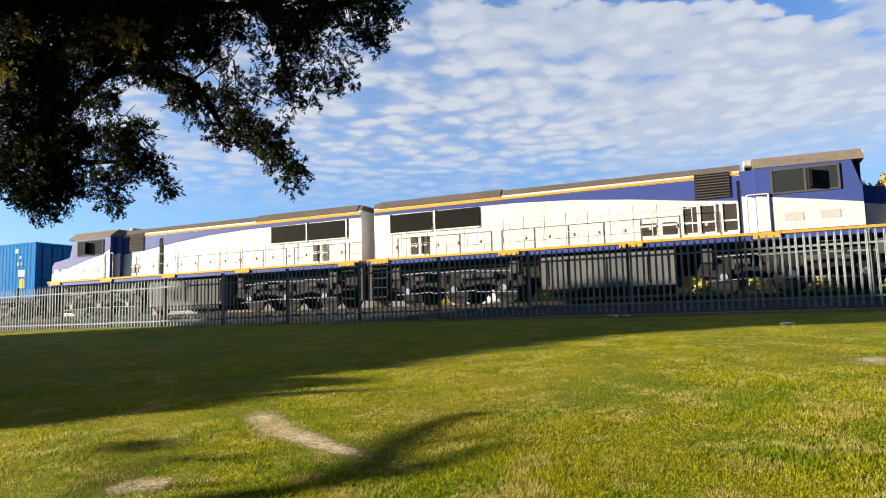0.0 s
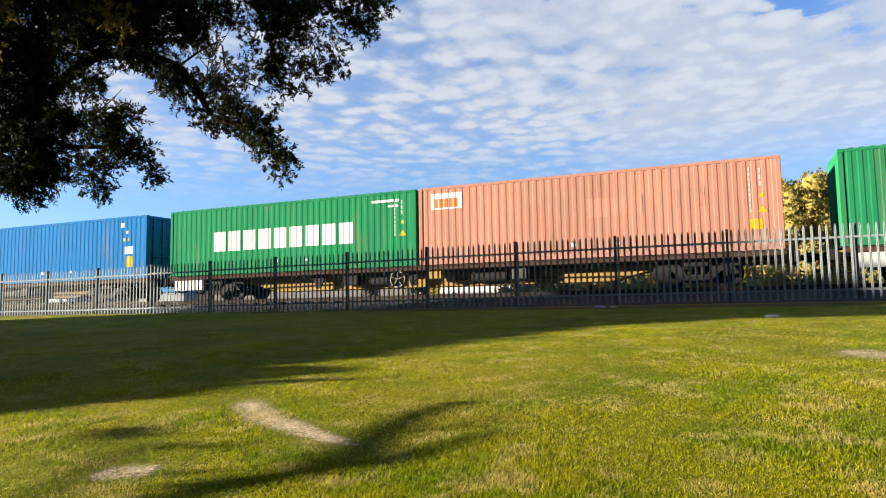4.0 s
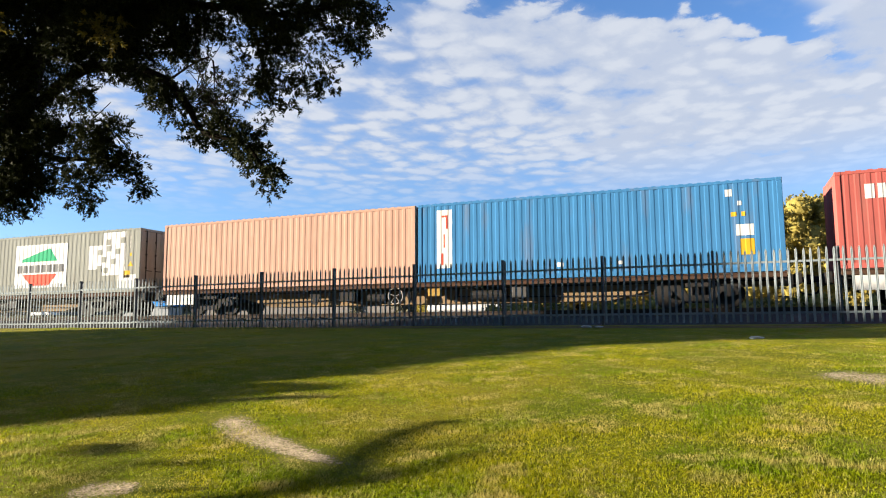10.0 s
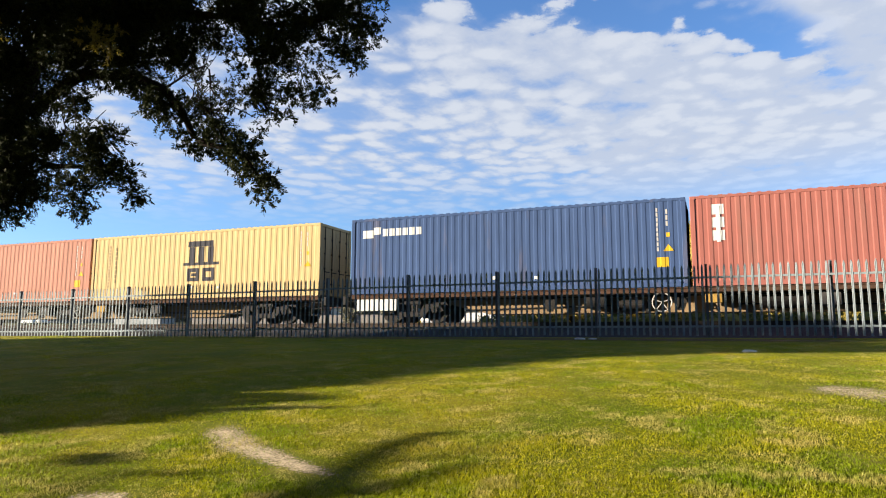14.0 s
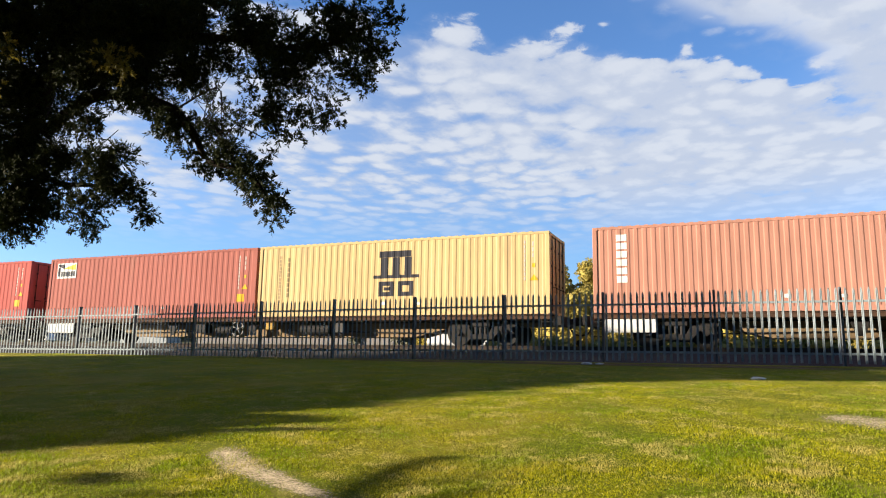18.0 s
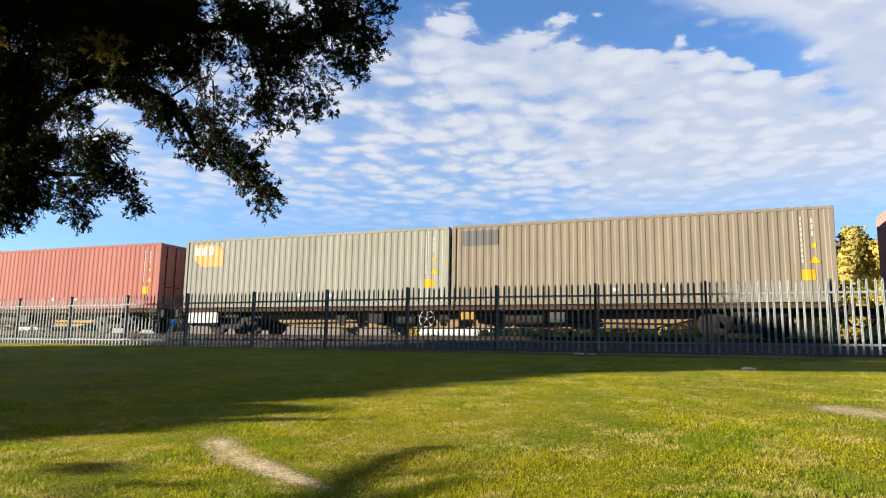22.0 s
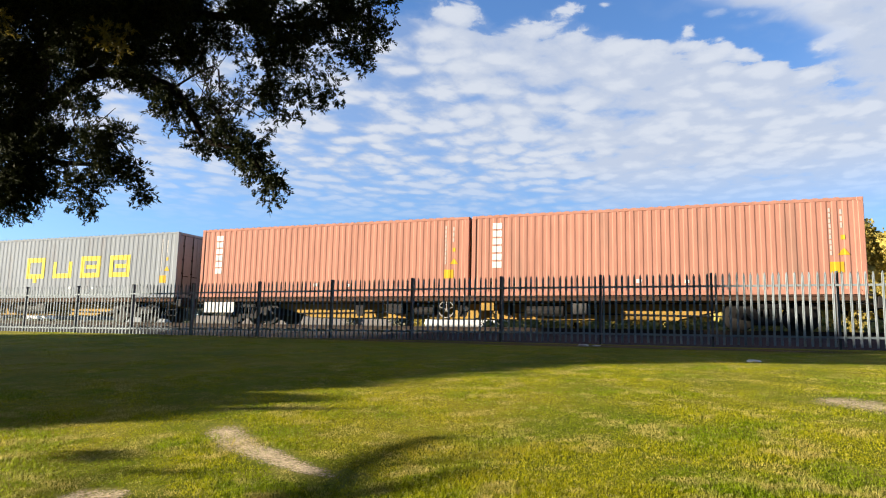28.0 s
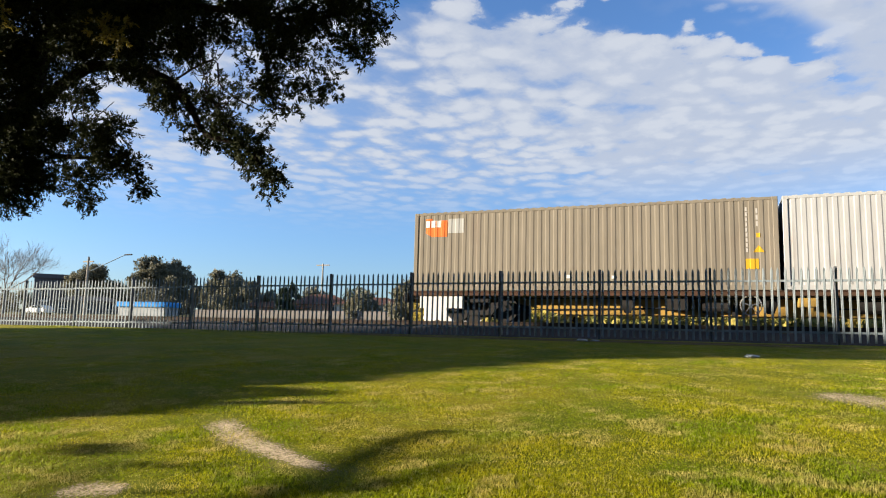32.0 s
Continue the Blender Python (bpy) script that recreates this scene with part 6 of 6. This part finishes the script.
def parked_car(x, y, label, van=False):
    root = tagged(new("van" if van else "car"), label, "van" if van else "car")
    root.location = (x, y, ground_z(x, y))
    body = [(-2.1, 0.30), (-2.15, 0.75), (-2.0, 0.92), (-1.2, 1.0), (-0.55, 1.42), (1.2, 1.45), (1.95, 1.02), (2.12, 0.95), (2.15, 0.35)]
    panes = ([(-0.95, 1.02), (-0.5, 1.36), (0.3, 1.38), (0.3, 1.02)], [(0.38, 1.02), (0.38, 1.38), (1.15, 1.38), (1.6, 1.02)])
    if van:
        body = [(-2.1, 0.30), (-2.12, 1.46), (-2.0, 1.56), (1.05, 1.56), (1.55, 1.05), (2.05, 0.92), (2.15, 0.35)]
        panes = ([(0.35, 1.08), (0.35, 1.42), (0.95, 1.42), (1.3, 1.08)],)
    bm = prism(bmesh.new(), body, -0.85, 0.85)
    bmesh.ops.bevel(bm, geom=bm.edges[:], offset=0.05, segments=2, affect="EDGES")
    part("body", bm, M_LOCO_WHITE, root, "white painted body")
    for q in panes:
        for s in (-1, 1):
            part("side_window", prism(bmesh.new(), q, s * 0.86 - 0.01, s * 0.86 + 0.01), M_GLASS, root)
    for wx in (-1.3, 1.3):
        for s in (-1, 1):
            w = part("wheel", cyl(bmesh.new(), (wx, s * 0.66, 0.31), (wx, s * 0.86, 0.31), 0.31, seg=20), M_STEEL, root)
            part("rim", cyl(bmesh.new(), (wx, s * 0.85, 0.31), (wx, s * 0.875, 0.31), 0.2, seg=16), M_GALV, w)
    for zx in (-2.14, 2.12):
        for s in (-1, 1):
            part("lamp", box(bmesh.new(), zx - 0.03, zx + 0.03, s * 0.6 - 0.15, s * 0.6 + 0.15, 0.66, 0.80, 0.01), M_MARK_RED if zx > 0 else M_MARK_WHITE, root)
    return root


parked_car(-12.5, 34.0, "white panel van parked on the verge behind the track", True)

M_ROOF = mat("roof_tiles", (0.16, 0.085, 0.06), 0.85, 0, 0.25, 2.0, 0.5, 6)
M_ROOF2 = mat("grey_roof", (0.10, 0.10, 0.11), 0.7, 0, 0.2, 2.0, 0.2, 6)
M_WALL = mat("pale_wall", (0.52, 0.48, 0.42), 0.85, 0, 0.12, 1.0, 0.1, 20)
M_BRICK = mat("brick_wall", (0.34, 0.19, 0.13), 0.85, 0, 0.2, 2.0, 0.2, 20)
M_FENCE = mat("timber_fence", (0.13, 0.12, 0.11), 0.9, 0, 0.25, 2.0, 0.2, 12)
M_BLUEWALL = mat("blue_cladding", (0.06, 0.30, 0.70), 0.6, 0, 0.1, 1.0)
M_POLE = mat("timber_pole", (0.30, 0.26, 0.21), 0.9, 0, 0.25, 4.0, 0.2, 20)


def house(x, y, w, d, h, rh, wall, roof, label, turn=0.0, flat=False, windows=True):
    root = tagged(new("house"), label, "house")
    root.matrix_basis = pose(x, y, ground_z(x, y) - 0.05, 0, 0, turn)
    part("wall", box(bmesh.new(), -w / 2, w / 2, -d / 2, d / 2, 0, h), wall, root)
    bm = bmesh.new()
    if flat:
        box(bm, -w / 2 - 0.3, w / 2 + 0.3, -d / 2 - 0.3, d / 2 + 0.3, h, h + rh, 0.05)
    else:
        e = 0.45
        b = [bm.verts.new(v) for v in ((-w / 2 - e, -d / 2 - e, h), (w / 2 + e, -d / 2 - e, h), (w / 2 + e, d / 2 + e, h), (-w / 2 - e, d / 2 + e, h))]
        t = [bm.verts.new((-w / 2 + d * 0.42, 0, h + rh)), bm.verts.new((w / 2 - d * 0.42, 0, h + rh))]
        for f in ((b[0], b[1], t[1], t[0]), (b[1], b[2], t[1]), (b[2], b[3], t[0], t[1]), (b[3], b[0], t[0]), (b[3], b[2], b[1], b[0])):
            bm.faces.new(f)
    part("roof", bm, roof, root)
    n = max(2, int(w / 3.5)) if windows else 0
    for k in range(n):
        cx = -w / 2 + (k + 0.5) * w / n
        wn = part("window", box(bmesh.new(), cx - 0.65, cx + 0.65, -d / 2 - 0.03, -d / 2 + 0.05, h * 0.38, h * 0.82), M_GLASS, root)
        fb = bmesh.new()
        for a, b_ in ((-0.72, -0.65), (0.65, 0.72), (-0.03, 0.03)):
            box(fb, cx + a, cx + b_, -d / 2 - 0.06, -d / 2 + 0.02, h * 0.36, h * 0.84)
        part("window_frame", fb, M_MARK_WHITE, wn)
        part("sill", box(bmesh.new(), cx - 0.78, cx + 0.78, -d / 2 - 0.10, -d / 2 + 0.02, h * 0.32, h * 0.36), M_MARK_WHITE, wn)
    return root


def crown_tree(x, y, h, w, leafm, inner, label, seed, squash=0.75, leaf=(0.32, 0.10), per=110, count=34):
    rng = random.Random(seed)
    root = tagged(new("tree"), label, "tree")
    z = ground_z(x, y)
    tube("trunk", [(x, y, z - 0.3), (x + 0.3, y, z + h * 0.35), (x - 0.2, y, z + h * 0.75)], 0.035 * h, 0.012 * h, M_BARK, root, 8)
    lumps = []
    for k in range(count):
        a, f = rng.uniform(0, 2 * math.pi), rng.random()
        rr = w * math.sqrt(rng.random()) * (1 - 0.5 * abs(2 * f - 0.9))
        lumps.append((x + rr * math.cos(a), y + rr * math.sin(a), z + h * (1 - squash) + f * h * squash - 0.1 * h, rng.uniform(0.12, 0.2) * w + 0.3))
    for l in lumps[:6]:
        tube("limb", [(x, y, z + h * 0.35), ((x + l[0]) / 2, (y + l[1]) / 2, (z + h * 0.3 + l[2]) / 2), l[:3]], 0.014 * h, 0.03, M_BARK, root, 5)
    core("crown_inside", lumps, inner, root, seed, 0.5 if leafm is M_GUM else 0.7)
    leaf_cloud("crown", lumps, leafm, root, per, leaf, seed, 0.6, 0.05, 5)
    return root


M_TWIG = mat("grey_bark", (0.16, 0.135, 0.12), 0.9, 0, 0.25, 4.0, 0.2, 20)


def bare_tree(x, y, h, seed):
    rng = random.Random(seed)
    root = tagged(new("tree"), "bare leafless winter tree with fine grey branches", "tree")
    z = ground_z(x, y)
    tube("trunk", [(x, y, z - 0.3), (x + 0.2, y, z + h * 0.22)], 0.26, 0.18, M_TWIG, root, 8)
    tv, tf = [], []

    def spike(a, b, w):
        e = Vector((w, w * 0.3, 0.0))
        i = len(tv)
        tv.extend((tuple(a - e), tuple(a + e), tuple(b)))
        tf.append((i, i + 1, i + 2))

    def turned(d, k, up):
        return (d + Vector((rng.uniform(-k, k), rng.uniform(-k, k), rng.uniform(-k * 0.5, k * 0.6) + up))).normalized()

    def grow(p, d, ln, r, depth):
        q = p + d * ln
        if depth >= 2:
            tube("branch", [p, (p + q) / 2 + Vector((rng.uniform(-1, 1), 0, rng.uniform(-0.5, 0.5))) * ln * 0.1, q], r, r * 0.55, M_TWIG, root, 5)
        else:
            spike(p, q, r)
        if depth == 0:
            for _ in range(5):
                a = p.lerp(q, rng.uniform(0.1, 1.0))
                spike(a, a + turned(d, 0.9, 0.05) * ln * rng.uniform(0.4, 0.9), 0.014)
            return
        for k in range(4 if depth > 1 else 5):
            grow(p.lerp(q, rng.uniform(0.45, 1.0)) if k else q, turned(d, 0.75, 0.08), ln * rng.uniform(0.6, 0.85), r * 0.5, depth - 1)

    for k in range(7):
        a = k * 2 * math.pi / 7 + rng.uniform(-0.3, 0.3)
        grow(Vector((x + 0.2, y, z + h * 0.22)), Vector((math.cos(a) * 0.75, math.sin(a) * 0.75, rng.uniform(0.5, 1.2))).normalized(), h * 0.24, 0.10, 3)
    tagged(raw("fine_growth", tv, tf, M_TWIG, root), kind="stuff")


def far_place():
    bare_tree(-95.0, 66, 14.0, 5)
    bare_tree(-108, 70, 14.0, 6)
    house(-127.5, 100, 8, 6, 7.0, 0.9, M_ROOF2, M_ROOF2, "dark brick building with a flat roof beyond the road", 45, True)
    house(-113, 96, 12, 8, 2.4, 1.0, M_FENCE, M_ROOF2, "low grey house behind a bare tree", 40)
    house(-79.9, 78, 8.4, 3, 1.35, 0.75, M_OFFWHITE, M_BLUEWALL, "long low white stall with a blue top", 5, True, False)
    crown_tree(-117, 100, 9.6, 6.0, M_GUM, M_GUM_IN, "dark round gum tree beyond the road", 71, 0.7, count=44)
    crown_tree(-104.8, 105, 11.6, 6.6, M_GUM, M_GUM_IN, "tall spreading gum tree beyond the road", 72, 0.72, count=60)
    crown_tree(-85.6, 100, 8.2, 5.6, M_GUM, M_GUM_IN, "broad dark tree beside brown roofs", 73, 0.9)
    crown_tree(-95, 96, 5.0, 4.5, M_GUM, M_GUM_IN, "low dull green tree behind a stall", 78, 0.95)
    crown_tree(-70.5, 88, 5.7, 5.2, M_GUM, M_GUM_IN, "broad dull shrub tree beside a house", 76, 0.95)
    crown_tree(-58.9, 84, 5.0, 1.6, M_PINE, M_PINE_IN, "dark conical conifer by a house", 74, 0.9)
    crown_tree(-26.7, 58, 3.7, 2.2, M_GUM, M_GUM_IN, "large rounded olive-brown bush by a house", 75, 0.97)
    crown_tree(-34, 61, 2.4, 2.2, M_GUM, M_GUM_IN, "dull green bush by a fence", 77, 0.97)
    house(-66.5, 92, 11, 8, 1.5, 1.3, M_BRICK, M_ROOF, "brick house with a brown tiled roof", 30)
    house(-60.5, 96, 10, 8, 2.0, 1.8, M_BRICK, M_ROOF, "brown brick house with a tiled hip roof", 25)
    house(-46, 86, 10, 7, 1.9, 1.2, M_WALL, M_ROOF, "pale house with a tiled hip roof", 25)
    # a low belt of scrub along the far road
    rng = random.Random(52)
    for k in range(19):
        crown_tree(-206 + k * 8.2, 118 + rng.uniform(-4, 4), rng.uniform(4.4, 6.4), rng.uniform(4.2, 5.6), M_GUM, M_GUM_IN, "low dull green scrub tree along the far road", 400 + k, 0.97, (0.5, 0.16), 26, 22)
    # palm
    root = tagged(new("palm_tree"), "small palm tree with arching fronds by a pale house", "tree")
    px, py = -40.8, 72
    z = ground_z(px, py)
    tube("trunk", [(px, py, z - 0.2), (px + 0.1, py, z + 1.6), (px, py, z + 2.9)], 0.22, 0.16, M_POLE, root, 8)
    for k in range(14):
        a = k * 2.4
        d = Vector((math.cos(a), math.sin(a), 0))
        up = 0.9 - 0.09 * k
        pts = [Vector((px, py, z + 2.9)), Vector((px, py, z + 2.9)) + d * 0.9 + Vector((0, 0, up)), Vector((px, py, z + 2.9)) + d * 2.0 + Vector((0, 0, up - 0.7))]
        tube("frond", pts, 0.12, 0.03, M_PINE, root, 4)
    # utility poles, a street lamp
    root = tagged(new("utility_pole"), "weathered timber utility pole with a street lamp on a long arm", "utility pole")
    x, y = -74.1, 62
    z = ground_z(x, y)
    part("pole", cyl(bmesh.new(), (x, y, z - 0.3), (x, y, z + 7.6), 0.17, 0.13), M_POLE, root)
    part("lamp_arm", cyl(bmesh.new(), (x, y, z + 5.6), (x + 5.2, y + 1, z + 7.9), 0.05), M_GALV, root)
    part("lamp_head", box(bmesh.new(), x + 5.0, x + 6.2, y + 0.9, y + 1.1, z + 7.78, z + 7.94, 0.03), M_STEEL, root)
    part("crossarm", box(bmesh.new(), x - 0.9, x + 0.9, y - 0.06, y + 0.06, z + 6.9, z + 7.05), M_POLE, root)
    root = tagged(new("utility_pole"), "slim timber power pole with one crossarm", "utility pole")
    x, y = -63.4, 100
    z = ground_z(x, y)
    part("pole", cyl(bmesh.new(), (x, y, z - 0.3), (x, y, z + 9.2), 0.16, 0.12), M_POLE, root)
    part("crossarm", box(bmesh.new(), x - 1.3, x + 1.3, y - 0.07, y + 0.07, z + 8.85, z + 9.02), M_POLE, root)
    # a paling fence along the far road
    f = tagged(new("paling_fence"), "long weathered timber paling fence before the houses", "fence")
    pal = None
    for k in range(130):
        m = pose(-60 + k * 0.27, 66 - k * 0.07, ground_z(0, 66 - k * 0.07) - 0.1, 0, 0, -14.5)
        if pal is None:
            pal = boxed("paling", (-0.13, 0.13, -0.012, 0.012, 0, 1.15), M_FENCE, f)
            pal.matrix_basis = m
        else:
            clone(pal, f, m)
    parked_car(-99.3, 75, "small white car parked along the far road")


far_place()

# ---- lawn details ----


def patch(name, label, pts, w0, w1, material, worn=1.0):
    """A worn strip of turf lying on the lawn, ragged at the edge."""
    rng = random.Random(len(name) + len(pts))
    verts, faces = [], []
    P = [Vector(p) for p in pts]
    line = []
    for a, b in zip(P, P[1:]):
        for k in range(8):
            line.append(a.lerp(b, k / 8))
    line.append(P[-1])
    n = len(line)
    for i, p in enumerate(line):
        t = (line[min(i + 1, n - 1)] - line[max(i - 1, 0)]).normalized()
        s = Vector((-t.y, t.x))
        w = (w0 + (w1 - w0) * i / (n - 1)) * (0.25 + 0.75 * math.sin(math.pi * (i + 0.6) / (n + 0.2)) ** 0.5)
        for side in (-1, -0.5, 0, 0.5, 1):
            q = p + s * side * w * rng.uniform(0.75, 1.15)
            verts.append((q.x, q.y, ground_z(q.x, q.y) + 0.006))
    for i in range(n - 1):
        for k in range(4):
            faces.append((i * 5 + k, i * 5 + k + 1, (i + 1) * 5 + k + 1, (i + 1) * 5 + k))
    ob = raw(name, verts, faces, material)
    wear = ob.data.attributes.new("wear", "FLOAT", "POINT")
    wear.data.foreach_set("value", [worn * (0.0, 0.55, 0.75, 0.55, 0.0)[k] * min(1.0, 6.0 * min(i, n - 1 - i) / n) for i in range(n) for k in range(5)])
    tagged(ob, label, "bare patch", kind="structure")


PATCHES = [([(-4.86, 5.86), (-4.52, 5.50), (-4.10, 5.18), (-3.52, 4.90), (-3.05, 4.70), (-2.60, 4.56)], 0.36, 0.13), ([(-4.35, 3.50), (-4.10, 3.62), (-3.85, 3.75)], 0.24, 0.24), ([(1.0, 9.5), (1.5, 9.1), (2.2, 8.5)], 0.45, 0.6),
           ([(-19.0, 17.65), (-7.0, 17.45), (-3.0, 17.3), (0.5, 17.2), (4.2, 17.1)], 0.45, 0.8)]
for (pts, a, b), worn in zip(PATCHES, (0.92, 0.85, 0.72)):
    patch("bare_patch", "dry bare strip worn into the lawn", pts, a, b, M_BARE, worn)
patch("bare_patch", "brown bare soil along the foot of the fence", *PATCHES[3], M_SOIL)


def grass():
    """Short mown blades, denser and finer near the camera."""
    rng = np.random.default_rng(77)
    n = 800000
    u = rng.random(n)
    dist = 3.4 + 25.5 * u ** 1.75
    az = np.radians(22.3) + np.radians(rng.uniform(-37, 37, n))
    x, y = -np.sin(az) * dist, np.cos(az) * dist
    # the turf underfoot, outside that fan
    m2 = 170000
    r2, a2 = 0.25 + 6.0 * rng.random(m2) ** 0.6, rng.uniform(0, 2 * np.pi, m2)
    x2, y2 = -np.sin(a2) * r2, np.cos(a2) * r2
    off = np.abs((np.degrees(a2) - 22.3 + 180) % 360 - 180) > 37
    out = off | (r2 < 3.4)
    x, y, dist = np.concatenate([x, x2[out]]), np.concatenate([y, y2[out]]), np.concatenate([dist, r2[out] + 3])
    keep = y < 17.95
    x, y, dist = x[keep], y[keep], dist[keep]
    # thin out over the bare strips
    bare = np.zeros(len(x), bool)
    for pts, w0, w1 in PATCHES:
        for (ax, ay), (bx, by) in zip(pts, pts[1:]):
            t = np.clip(((x - ax) * (bx - ax) + (y - ay) * (by - ay)) / ((bx - ax) ** 2 + (by - ay) ** 2), 0, 1)
            bare |= np.hypot(x - ax - t * (bx - ax), y - ay - t * (by - ay)) < rng.uniform(0.7, 1.1, len(x)) * (w0 + w1) / 2
    keep = ~bare | (rng.random(len(x)) < 0.26)
    x, y, dist = x[keep], y[keep], dist[keep]
    k = np.clip(y / 18.05, 0, 1)
    z = 1.5 * np.maximum(y, -6) / 18.05 + 0.10 * np.sin(np.pi * k)
    z = z + np.array([0.05 * noise.noise((a * 0.13, b * 0.13, 0.3)) for a, b in zip(x.tolist(), y.tolist())])
    m = len(x)
    a = rng.uniform(0, 2 * np.pi, m)
    lean = rng.uniform(0.2, 1.1, m)
    clump = 0.75 + 0.5 * np.sin(x * 2.1 + np.sin(y * 1.7) * 2) * np.sin(y * 2.6 + x * 0.6)
    h = (0.017 + 0.022 * rng.random(m)) * np.clip(clump, 0.55, 1.3) * np.clip(1.2 - dist / 22, 0.45, 1.0)
    w = 0.0021 + 0.00040 * dist
    base = np.stack([x, y, z - 0.004], 1)
    side = np.stack([-np.sin(a), np.cos(a), np.zeros(m)], 1) * w[:, None]
    tip = base + np.stack([np.cos(a) * lean * h, np.sin(a) * lean * h, h], 1)
    v = np.stack([base - side, base + side, tip], 1).reshape(-1, 3)
    me = bpy.data.meshes.new("grass")
    me.vertices.add(3 * m)
    me.vertices.foreach_set("co", v.ravel())
    me.loops.add(3 * m)
    me.loops.foreach_set("vertex_index", np.arange(3 * m, dtype=np.int32))
    me.polygons.add(m)
    me.polygons.foreach_set("loop_start", np.arange(0, 3 * m, 3, dtype=np.int32))
    me.polygons.foreach_set("loop_total", np.full(m, 3, dtype=np.int32))
    me.update(calc_edges=True)
    me.materials.append(M_GRASS)
    tagged(new("grass", me), "short yellow-green mown grass blades", "grass", kind="stuff")


grass()


def litter(x, y, s, label, seed):
    rng = random.Random(seed)
    bm = bmesh.new()
    r = bmesh.ops.create_icosphere(bm, subdivisions=2, radius=s)
    for v in r["verts"]:
        v.co = Vector((v.co.x * 1.5, v.co.y, v.co.z * 0.35)) * rng.uniform(0.7, 1.2)
    ob = part("litter", bm, M_MARK_WHITE)
    ob.location = (x, y, ground_z(x, y) + s * 0.2)
    tagged(ob, label, "litter")


litter(0.54, 13.94, 0.09, "crumpled white paper lying on the lawn", 1)
litter(-3.2, 17.2, 0.10, "crumpled pale plastic lying at the fence foot", 2)
litter(-2.9, 17.3, 0.07, "crumpled pale plastic lying at the fence foot", 3)

motions()
